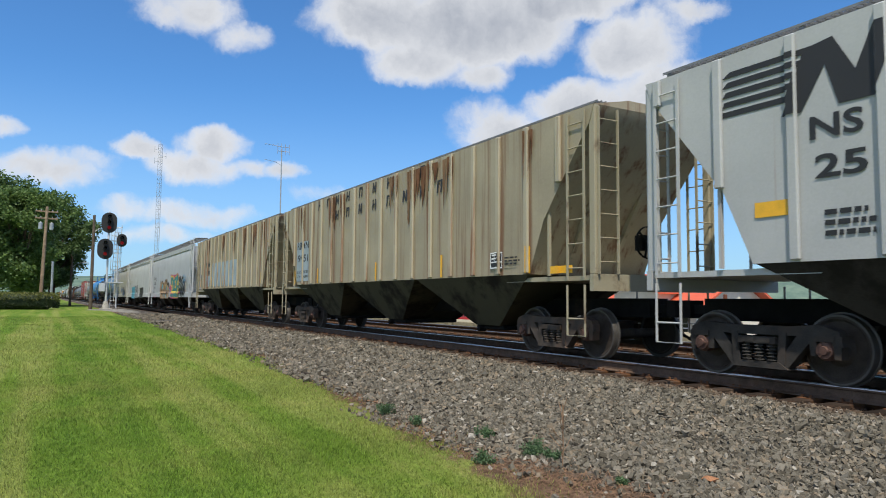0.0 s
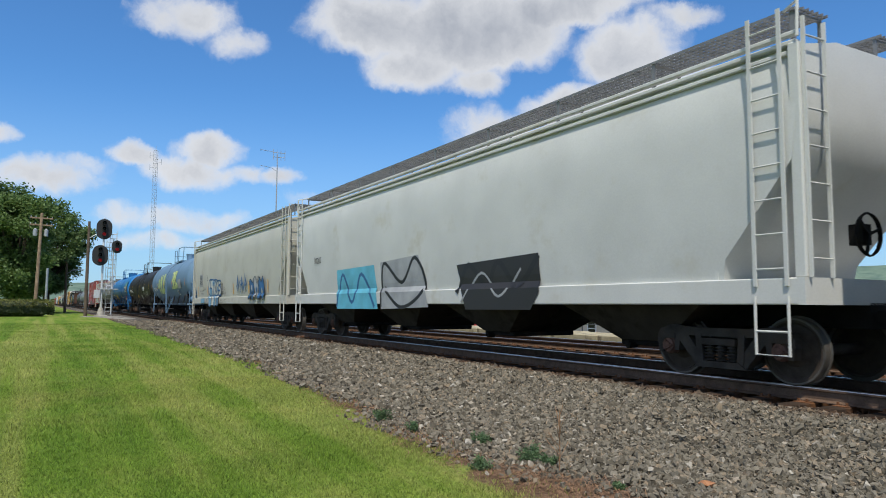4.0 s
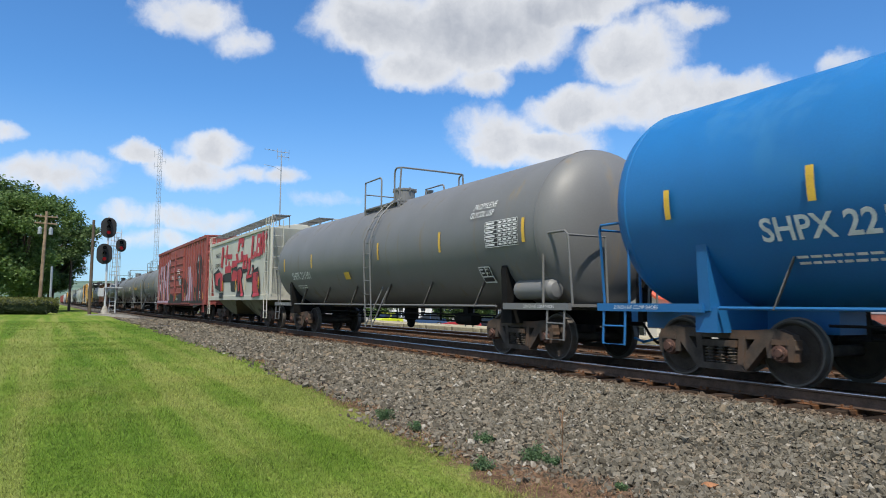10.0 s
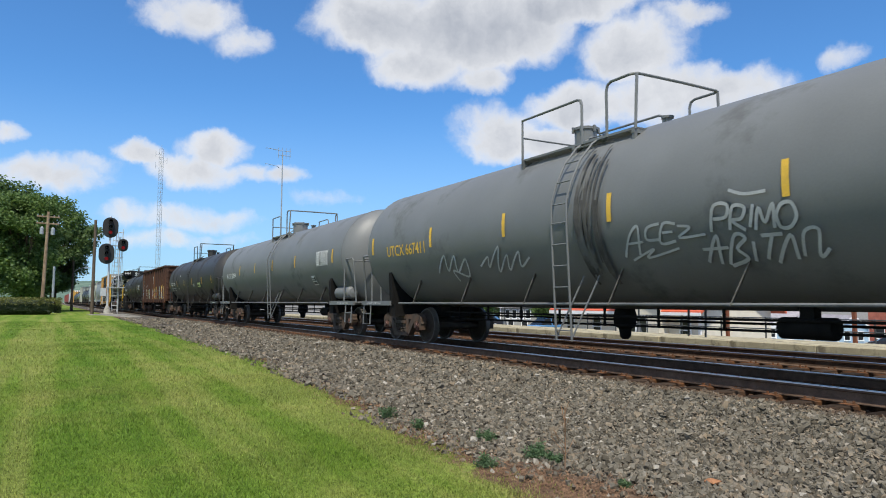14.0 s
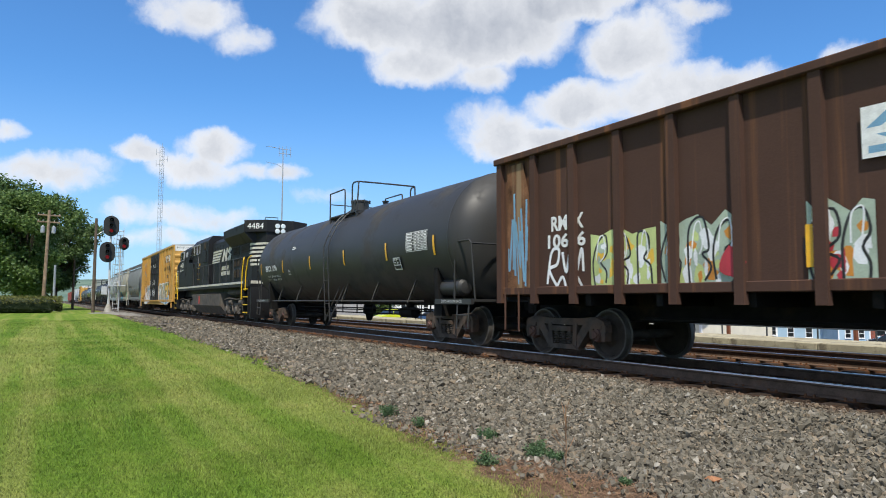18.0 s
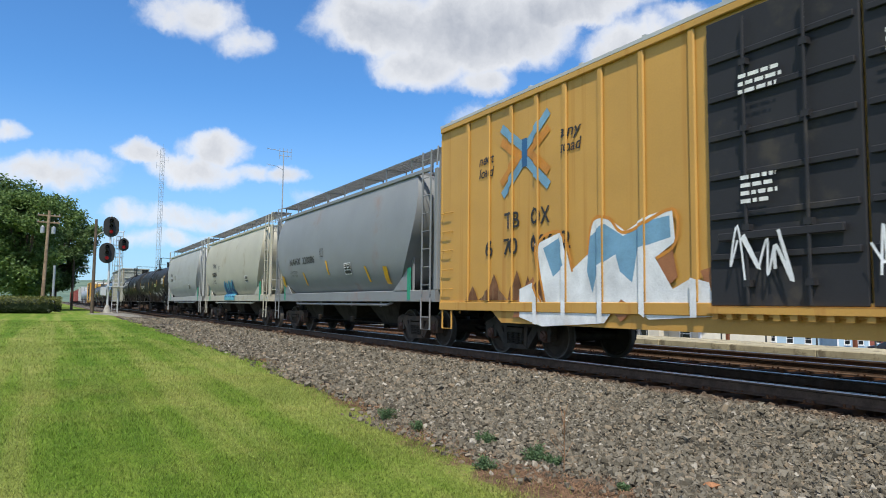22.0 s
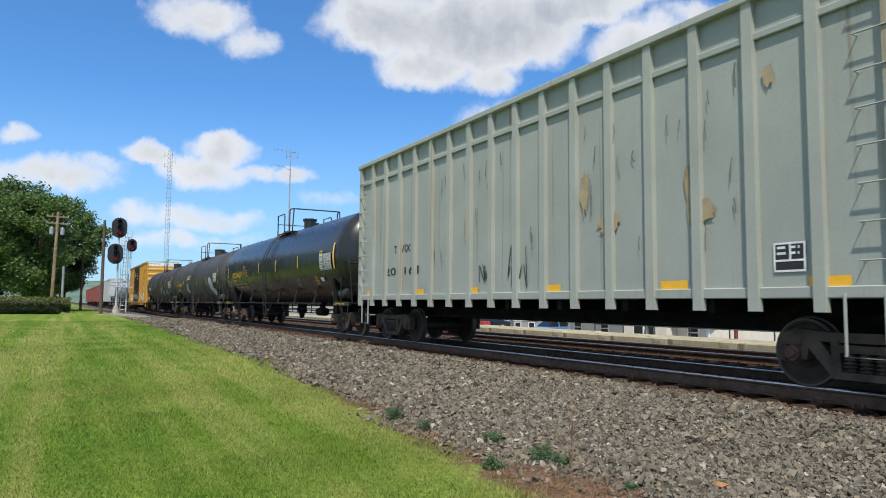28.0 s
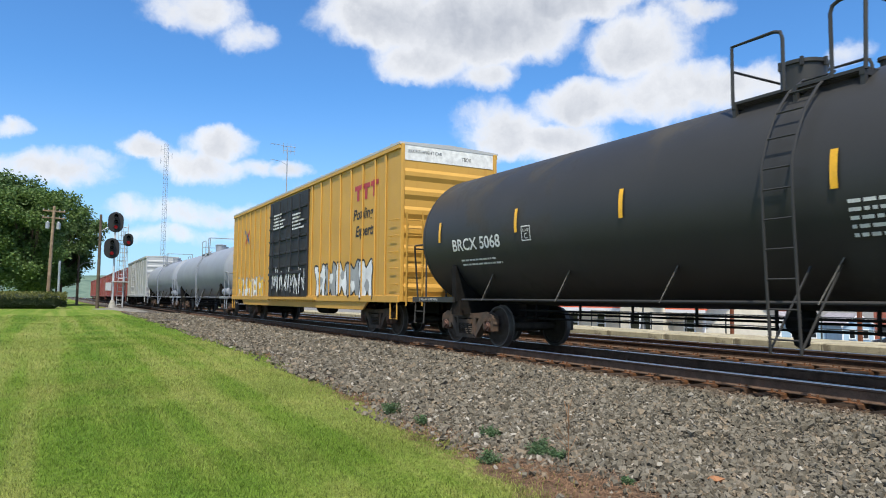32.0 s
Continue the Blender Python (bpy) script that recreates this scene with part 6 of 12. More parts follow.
M["loco_yellow"] = paint("safety_yellow_paint", (0.75, 0.47, 0.01), rough=0.5)
M["red_paint"] = paint("red_paint", (0.55, 0.03, 0.02), rough=0.5)
M["silver_trim"] = paint("grey_window_trim", (0.30, 0.31, 0.32), rough=0.5)
M["lamp_glass"] = material("lamp_lens", (0.75, 0.76, 0.74), 0.12, 0.3, 0.03, 5)
M["dark_glass"] = material("dark_window_glass", (0.015, 0.018, 0.02), 0.06, 0.0, 0.02, 5)

POST = [(1.48, 1.44, 1.76, 1.76), (2.44, 1.44, 1.34, 1.34), (3.97, 1.44, 0.11, 0.11), (4.25, 1.44, 0.0, 0.0)]
CURVED = [(1.32, 1.47, 1.15, 1.15), (1.6, 1.50, 1.10, 1.10), (2.75, 1.52, 0.12, 0.12), (3.4, 1.51, 0.05, 0.05), (3.9, 1.46, 0.05, 0.05), (4.15, 1.38, 0.05, 0.05)]
FLOW = [(1.34, 1.22, 2.10, 2.10), (1.62, 1.42, 1.75, 1.75), (2.05, 1.55, 1.30, 1.30), (2.6, 1.60, 0.92, 0.92), (3.2, 1.58, 0.70, 0.70), (3.65, 1.51, 0.72, 0.72), (3.95, 1.44, 0.86, 0.86), (4.20, 1.36, 1.08, 1.08)]
CARS = {}


def consist():
    C = CARS
    C["grey_post_hopper"] = hopper("covered_hopper", "pale grey ribbed covered hopper with black stencils and rust", 230.20, 247.53, M["ns_grey"], POST, (1.16, 1.44, 1.46), None, 3, 17, style="truck_dark", board_z=0.14, ladder_out=False)
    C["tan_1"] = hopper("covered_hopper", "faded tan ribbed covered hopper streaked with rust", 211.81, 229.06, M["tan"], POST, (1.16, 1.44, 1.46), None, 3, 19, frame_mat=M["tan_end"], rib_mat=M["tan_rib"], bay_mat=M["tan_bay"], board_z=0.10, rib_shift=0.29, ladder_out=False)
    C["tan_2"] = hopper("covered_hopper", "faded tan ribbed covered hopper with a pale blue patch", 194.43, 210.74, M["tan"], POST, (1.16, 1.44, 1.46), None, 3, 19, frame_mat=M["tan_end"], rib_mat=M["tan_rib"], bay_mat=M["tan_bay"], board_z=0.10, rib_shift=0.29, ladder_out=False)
    C["mural_hopper"] = hopper("covered_hopper", "light grey covered hopper with large teal and pink graffiti", 174.44, 193.21, M["pale_grey"], CURVED, (1.02, 1.34, 1.54), [(4.02, 4.30, -0.06)], 4, style="truck_dark")
    C["white_hopper"] = hopper("covered_hopper", "off-white covered hopper with blue and black graffiti", 154.75, 173.37, M["white_grey"], CURVED, (1.02, 1.34, 1.54), [(4.02, 4.08, -0.06), (4.14, 4.20, -0.06), (4.25, 4.31, -0.06)], 4, style="truck_dark")
    C["cream_hopper"] = hopper("covered_hopper", "dusty cream covered hopper with blue outline graffiti", 135.75, 153.73, M["cream"], CURVED, (1.02, 1.34, 1.54), [(4.02, 4.08, -0.06), (4.14, 4.20, -0.06), (4.25, 4.31, -0.06)], 4, style="truck_dark")
    C["slate_tank"] = tank_car("tank_car", "faded slate blue tank car with yellow-green graffiti", 118.37, 134.68, M["telx_blue"], 1.58, 2.56, rail_mat=M["telx_blue"], rail_x=(-0.85, 0.05, 0.67, 2.40), ladder_x=0.45, truck_in=(1.68, 1.3))
    C["black_tank"] = tank_car("tank_car", "satin black tank car with white stencils", 100.44, 117.44, M["tank_black"], 1.50, 2.50, rail_x=(-0.69, 0.52, 1.31, 1.70), ladder_x=0.80, truck_in=(1.95, 1.45), drum=0.36, drum_x=0.0)
    C["blue_tank"] = tank_car("tank_car", "bright blue pressure tank car with hazard placards", 80.69, 99.42, M["blue"], 1.62, 2.54, fittings=M["blue_dark"], rail_x=(-1.29, -0.55, 0.13, 1.2), ladder_x=None, drum=0.46, ahead=0.45, belly=-0.02, truck_in=(1.98, 1.45), head_text=("SHPX 221232", "CAPY 33890 GAL"))
    C["grey_tank"] = tank_car("tank_car", "plain grey tank car with rusty streaks", 62.49, 79.82, M["tank_grey"], 1.50, 2.50)
    C["tagged_hopper"] = hopper("covered_hopper", "cream covered hopper painted with red block graffiti", 49.77, 61.72, M["cream2"], [(1.36, 1.45, 1.35, 1.15), (2.6, 1.46, 0.85, 0.80), (3.55, 1.46, 0.40, 0.40), (4.05, 1.45, 0.25, 0.25)], (1.14, 1.36, 1.48), [(4.0, 4.14, 0.02)], 2, bay_mat=M["cream_bay"])
    C["red_box"] = boxcar("boxcar", "brick red double-door boxcar with lilac and black graffiti", 29.74, 48.74, M["oxide"], 4.78, 0.90, [(-2.85, -0.38), (-0.34, 2.43)], M["oxide"], [-8.4, -7.5, -6.6, -5.7, -4.8, -3.9, -3.05, 2.65, 3.5, 4.35, 5.2, 6.05, 6.9, 7.75, 8.55], rods=False)
    C["green_grey_tank"] = tank_car("tank_car", "greenish grey tank car with white scrawled tags", 11.52, 28.91, M["tank_green_grey"], 1.52, 2.52, rail_x=(-1.62, 0.16, 0.79, 1.45), ladder_x=0.33, truck_in=(1.78, 1.4), drum=0.22, drum_x=-0.9)
    C["streaked_tank"] = tank_car("tank_car", "dark grey tank car stained with dust", -7.17, 10.69, M["tank_green_grey"], 1.46, 2.46)
    C["charcoal_tank"] = tank_car("tank_car", "dusty charcoal tank car with white stencils", -25.07, -8.10, M["tank_charcoal"], 1.48, 2.46, truck_in=(1.65, 1.87), drum=0.26)
    C["rusty_gondola"] = gondola("gondola", "rusty dark brown gondola covered in colourful graffiti", -41.05, -26.74, M["gon_brown"], 3.70, 1.18, 14, trucks=(-5.66, 6.55), side_ladder=6.75)
    C["charcoal_tank_2"] = tank_car("tank_car", "charcoal black tank car with a dusty sheen", -59.48, -42.20, M["tank_charcoal"], 1.50, 2.48, rail_x=(-0.95, 0.40, 1.0, 1.40), ladder_x=0.5, truck_in=(1.8, 1.5), drum=0.28, drum_x=-0.75)
    C["locomotive"] = locomotive(-81.84, -60.39)
    C["yellow_box"] = boxcar("boxcar", "yellow boxcar with black doors and pale blue graffiti", -102.72, -83.03, M["ttx"], 5.02, 0.90, [(-2.46, -0.42), (-0.38, 2.38)], M["door_black"], [-8.7, -7.9, -7.1, -6.3, -5.5, -4.6, -3.7, -2.75, 2.7, 3.5, 4.3, 5.1, 5.9, 6.8, 7.7, 8.6], cap_mat=M["white_mark"], roof_mat=M["pale_grey"])
    C["bluegrey_hopper"] = hopper("covered_hopper", "blue-grey round-sided covered hopper", -116.12, -103.09, M["acf_grey"], FLOW, (1.06, 1.34, 1.42), [(4.16, 4.26, 0.0)], 3, board=(0.5, 1.15), gusset=True)
    C["cream_flow_hopper"] = hopper("covered_hopper", "dirty cream round-sided covered hopper with blue graffiti", -130.13, -117.07, M["acf_tan"], FLOW, (1.06, 1.34, 1.42), [(4.16, 4.26, 0.0)], 3, board=(0.5, 1.15), gusset=True)
    C["pale_flow_hopper"] = hopper("covered_hopper", "pale grey round-sided covered hopper", -144.40, -131.20, M["acf_light"], FLOW, (1.06, 1.34, 1.42), [(4.16, 4.26, 0.0)], 3, board=(0.5, 1.15), gusset=True)
    C["black_tank_2"] = tank_car("tank_car", "black tank car with yellow marks and a red placard", -162.88, -145.36, M["tank_black"], 1.50, 2.50, rail_x=(-0.5, 1.1, 1.5, 1.9), truck_in=(1.87, 1.35))
    C["black_tank_3"] = tank_car("tank_car", "clean black tank car with bold white lettering", -180.62, -163.84, M["tank_black"], 1.54, 2.52, truck_in=(1.6, 1.87))
    C["pale_gondola"] = gondola("gondola", "tall pale green-grey ribbed gondola with rust patches", -197.08, -182.07, M["twix"], 4.94, 1.16, 18, trucks=(-6.05, 6.75), rib_mat=M["twix_rib"], band=4.45)
    C["gloss_tank"] = tank_car("tank_car", "glossy new black tank car with yellow lettering", -215.92, -198.54, M["gloss_black"], 1.54, 2.56, rail_mat=M["tank_black"], mark="gold_mark", rail_x=(-0.3, 0.69, 1.4, 1.8), ladder_x=0.25, ahead=0.45, truck_in=(2.1, 1.30), drum=0.24, drum_x=0.9, head_text=("UTLX 665371", "CAPY"))
    C["dusty_tank"] = tank_car("tank_car", "dusty dark grey tank car with white spray patches", -233.75, -216.90, M["tank_dusty"], 1.52, 2.50, head_text=("UTLX 663905", "CAPY 29980 GAL"), mark="gold_mark", rail_x=(-0.45, 1.0, 1.59, 2.0), truck_in=(1.9, 1.1))
    C["charcoal_tank_3"] = tank_car("tank_car", "charcoal tank car with a white tag", -252.83, -234.67, M["tank_charcoal"], 1.48, 2.46, ahead=0.0, truck_in=(1.9, 1.72), rail_x=(-0.15, 0.62, 1.26, 1.66), ladder_x=0.93, head_text=("BRCX 5068", "CAPY 29999 US GAL"))
    C["yellow_box_2"] = boxcar("boxcar", "bright yellow boxcar with black door and white tags", -272.62, -253.60, M["ttx2"], 5.02, 0.92, [(-2.7, -0.3), (-0.26, 2.17)], M["door_black"], [-8.6, -7.8, -7.0, -6.2, -5.4, -4.5, -3.6, -2.95, 2.5, 3.4, 4.3, 5.2, 6.1, 7.0, 7.9, 8.6], cap_mat=M["white_mark"], style="truck", roof_mat=M["pale_grey"])
    C["pale_tank_car"] = tank_car("tank_car", "pale steel grey tank car with a dusty shell", -291.16, -274.10, M["pale_tank"], 1.46, 2.44)
    C["pale_tank_car_2"] = tank_car("tank_car", "pale steel grey tank car with a dusty shell", -309.16, -292.50, M["pale_tank"], 1.46, 2.44)
    C["grey_box"] = boxcar("boxcar", "weathered pale grey boxcar with plain doors", -329.73, -310.70, M["pale_grey"], 4.9, 1.02, [(-3.9, -2.05), (-2.02, -0.2)], M["pale_grey"], [-8, -6.5, -5, 1, 3, 5, 7])
    for i in range(5):
        a = -349.8 - 20.0 * i
        boxcar("boxcar", "brick red boxcar far back in the train", a, a + 18.3, M["oxide"], 4.5, 1.0, [(-3.9, -2.05), (-2.02, -0.2)], M["oxide"], [-8, -6.5, -5, 1, 3, 5, 7])


consist()

# ---- trackside: signal, poles, mast, hedge, trees ----
M["silver"] = material("aluminium_paint", (0.52, 0.53, 0.54), 0.45, 0.3, 0.12, 5)
M["signal_black"] = paint("signal_black_paint", (0.016, 0.016, 0.017), rough=0.6)
M["lens_dark"] = material("unlit_lens", (0.02, 0.02, 0.02), 0.15, 0, 0.05, 9)
M["pole_wood"] = material("weathered_pole_wood", (0.26, 0.19, 0.13), 0.9, 0, 0.3, 3, (0.15, 0.10, 0.07), 0.4, streak=1.0, bump=0.6)
M["pole_dark"] = material("dark_pole_wood", (0.11, 0.085, 0.065), 0.9, 0, 0.3, 3, bump=0.6)
M["galv"] = material("galvanised_steel", (0.36, 0.38, 0.40), 0.5, 0.5, 0.12, 4)
M["bark"] = material("tree_bark", (0.085, 0.065, 0.05), 0.95, 0, 0.3, 6, bump=0.8)


def glow(name, colour, strength):
    m = bpy.data.materials.new(name)
    m.use_nodes = True
    b = m.node_tree.nodes["Principled BSDF"]
    b.inputs["Base Color"].default_value = (*colour, 1)
    b.inputs["Emission Color"].default_value = (*colour, 1)
    b.inputs["Emission Strength"].default_value = strength
    return m


def leaf_material(name, dark, light, shade=0.35):
    m = bpy.data.materials.new(name)
    m.use_nodes = True
    nt = m.node_tree
    b = nt.nodes["Principled BSDF"]
    N, L = nt.nodes.new, nt.links.new
    geo = N("ShaderNodeNewGeometry")
    mix = N("ShaderNodeMix")
    mix.data_type = "RGBA"
    mix.inputs["A"].default_value, mix.inputs["B"].default_value = (*dark, 1), (*light, 1)
    L(geo.outputs["Random Per Island"], mix.inputs["Factor"])
    L(mix.outputs["Result"], b.inputs["Base Color"])
    b.inputs["Roughness"].default_value = 0.6
    b.inputs["Subsurface Weight"].default_value = 0.0
    tr = N("ShaderNodeBsdfTranslucent")
    L(mix.outputs["Result"], tr.inputs["Color"])
    add = N("ShaderNodeMixShader")
    add.inputs[0].default_value = shade
    L(b.outputs[0], add.inputs[1])
    L(tr.outputs[0], add.inputs[2])
    L(add.outputs[0], nt.nodes["Material Output"].inputs["Surface"])
    return m


M["leaf"] = leaf_material("broad_leaves", (0.060, 0.120, 0.028), (0.170, 0.255, 0.070))
M["leaf_dark"] = leaf_material("dark_leaves", (0.046, 0.094, 0.026), (0.135, 0.210, 0.062))
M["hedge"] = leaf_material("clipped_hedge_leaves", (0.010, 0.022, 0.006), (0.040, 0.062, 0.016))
# upper hedge leaves, lightened as if the sun struck them
M["hedge_top"] = leaf_material("sunlit_hedge_top", (0.085, 0.100, 0.022), (0.210, 0.215, 0.055))
M["weed"] = leaf_material("weed_leaves", (0.055, 0.11, 0.045), (0.13, 0.21, 0.09))


def leaves(n, centres, radii, size, rng, flat=0.55):
    """Many small four-cornered leaves scattered through clumps; returns a Mesh."""
    c = np.array(centres)[rng.integers(0, len(centres), n)]
    r = np.array(radii)[rng.integers(0, len(radii), n)] if np.ndim(radii) == 1 and len(radii) != len(centres) else None
    d = rng.normal(size=(n, 3))
    d /= np.linalg.norm(d, axis=1)[:, None]
    rad = (rng.random(n) ** 0.45)[:, None] * (r[:, None] if r is not None else 1.0)
    p = c + d * rad * np.array([1, 1, 0.8])
    a = rng.normal(size=(n, 3))
    a[:, 2] *= flat
    a /= np.linalg.norm(a, axis=1)[:, None]
    b = np.cross(a, rng.normal(size=(n, 3)))
    b /= np.linalg.norm(b, axis=1)[:, None]
    s = size * (0.6 + 0.8 * rng.random(n))[:, None]
    v = np.stack([p - a * s, p + b * s * 0.55, p + a * s, p - b * s * 0.55], 1).reshape(-1, 3)
    m = Mesh()
    m.v = [tuple(q) for q in v.tolist()]
    m.f = [(4 * i, 4 * i + 1, 4 * i + 2, 4 * i + 3) for i in range(n)]
    m.m = [0] * n
    return m


def raw(name, mesh, mat, parent=None):
    me = mesh.data(name, mat, 0)
    ob = new(name, me)
    ob.parent = parent
    return ob


def tree(label, x, y, z, height, spread, seed, n=9000, leaf=0.28, mat="leaf", bare=0.28):
    rng = np.random.default_rng(seed)
    ob = thing("tree", label, "tree", pose(x, y, z), "trees behind the hedge")
    t = Mesh()
    th = height * bare
    t.loft([[(r * math.cos(a), r * math.sin(a), h) for a in np.linspace(0, 5.5, 8)] for r, h in ((0.055 * spread, -0.1), (0.042 * spread, 0.5), (0.034 * spread, th), (0.02 * spread, height * 0.6), (0.004 * spread, height * 0.88))])
    centres, radii = [], []
    for i in range(90):
        a = rng.uniform(0, 6.283)
        h = rng.uniform(0.0, 1.0)
        reach = spread * (0.30 + 0.70 * math.sin(math.pi * min(1, 0.12 + 0.85 * (1 - h)) ** 0.8)) * rng.uniform(0.35, 0.92)
        c = (reach * math.cos(a), reach * math.sin(a), th + 0.4 + h * (height - th) * 0.9)
        centres.append(c)
        radii.append(spread * rng.uniform(0.15, 0.28))
        if i % 6 == 0:
            z0 = th + (c[2] - th) * 0.35
            t.tube([(0, 0, max(z0 - 0.8, th * 0.8)), (c[0] * 0.5, c[1] * 0.5, (z0 + c[2]) / 2 - 0.2), (c[0] * 0.92, c[1] * 0.92, c[2] - 0.1)], 0.012 * spread, 5)
    part("trunk", t, M["bark"], ob)
    raw("crown", leaves(n, centres, np.array(radii).mean() * np.array([0.8, 1.0, 1.2]), leaf, rng), M[mat], ob)
    return ob


def signal():
    x, y = -62.0, -5.05
    ob = thing("railway_signal", "silver signal mast with three black-hooded colour-light heads", "signal", pose(x, y, -0.06))
    base = Mesh().rbox(-0.45, 0.45, -0.45, 0.45, -0.1, 0.14, 0.03)
    base.lathe([(0.14, 0.30), (0.35, 0.26), (0.75, 0.13)], 12, "z")
    part("foundation", base, M["concrete"], ob)
    part("mast", Mesh().lathe([(0.2, 0.085), (7.9, 0.075), (8.0, 0.03)], 12, "z"), M["silver"], ob)

    def head(dx, dy, z, w, h, lamps, lit):
        m = Mesh()
        pts = [(dy + w / 2 * math.cos(a), z + (h / 2 - w / 2) + w / 2 * math.sin(a)) for a in np.linspace(0, math.pi, 11)]
        pts += [(dy + w / 2 * math.cos(a), z - (h / 2 - w / 2) + w / 2 * math.sin(a)) for a in np.linspace(math.pi, 2 * math.pi, 11)]
        m.prism(pts, dx + 0.02, dx + 0.08, "x")
        m.rbox(dx - 0.28, dx + 0.02, dy - w * 0.3, dy + w * 0.3, z - h * 0.36, z + h * 0.36, 0.03)
        hd = part("signal_head", m, M["signal_black"], ob, "black oval signal head with deep hoods")
        for i, zl in enumerate(lamps):
            hood = Mesh().lathe([(dx + 0.08, 0.17), (dx + 0.42, 0.17), (dx + 0.42, 0.155), (dx + 0.09, 0.15)], 16, "x", (0, dy, z + zl), False)
            part("hood", hood, M["signal_black"], hd)
            lens = Mesh().lathe([(dx + 0.081, 0.145), (dx + 0.12, 0.10), (dx + 0.13, 0.02)], 16, "x", (0, dy, z + zl))
            part("lens", lens, M["red_lamp"] if i == lit else M["lens_dark"], hd, "glowing red lens" if i == lit else "")

    head(0.10, 0.0, 7.05, 1.15, 1.66, (0.50, 0.05, -0.40), 2)
    head(0.10, -0.22, 4.92, 1.15, 1.66, (0.50, 0.05, -0.40), 2)
    head(0.10, 0.98, 5.66, 0.75, 1.05, (0.22, -0.22), 1)
    bracket = Mesh().bar((0, 0, 5.6), (0, 0.98, 5.6), 0.08, 0.08)
    bracket.bar((0, 0, 4.9), (0, -0.22, 4.9), 0.08, 0.08)
    bracket.lathe([(0.2, 0.05), (6.3, 0.05)], 8, "z", (-0.2, 0.75, 0))
    part("bracket", bracket, M["silver"], ob)
    l = Mesh()
    for k in (-0.24, 0.24):
        l.bar((-0.35, 0.55 + k, 0.1), (-0.35, 0.75 + k, 7.0), 0.06, 0.04)
    for i in range(19):
        z = 0.4 + i * 0.35
        yy = 0.55 + 0.2 * z / 7
        l.tube([(-0.35, yy - 0.24, z), (-0.35, yy + 0.24, z)], 0.02, 5)
    part("ladder", l, M["silver"], ob)
    cage = Mesh()
    for z in (2.6, 3.3, 4.0, 4.7, 5.4, 6.1, 6.8):
        cage.tube([(-0.35, 0.30, z), (-0.95, 0.30, z), (-0.95, 1.05, z), (-0.35, 1.05, z)], 0.018, 5)
    for yy in (0.30, 0.68, 1.05):
        cage.tube([(-0.95, yy, 2.6), (-0.95, yy, 6.8)], 0.018, 5)
    cage.box(-0.9, 0.3, -0.1, 1.2, 2.2, 2.26)
    part("safety_cage", cage, M["silver"], ob)
    box = Mesh().rbox(-0.18, 0.22, -0.55, -0.12, 1.5, 2.15, 0.02)
    part("relay_box", box, M["silver"], ob)
    mound = Mesh().loft([[(r * math.cos(a) * 1.3, r * math.sin(a), h) for a in np.linspace(0, 5.98, 20)] for r, h in ((2.6, -0.15), (2.0, -0.02), (1.2, 0.08), (0.3, 0.10))])
    solid("gravel_mound", mound, M["gravel"], "low mound of pale grey gravel under the signal", "gravel", pose(x, y + 0.1, -0.08))


M["gravel"] = material("pale_gravel", (0.22, 0.21, 0.19), 0.95, 0, 0.3, 2, (0.12, 0.115, 0.10), 0.5, bump=1.0, grain=18)
M["red_lamp"] = glow("red_signal_lamp", (0.45, 0.02, 0.025), 0.25)
signal()


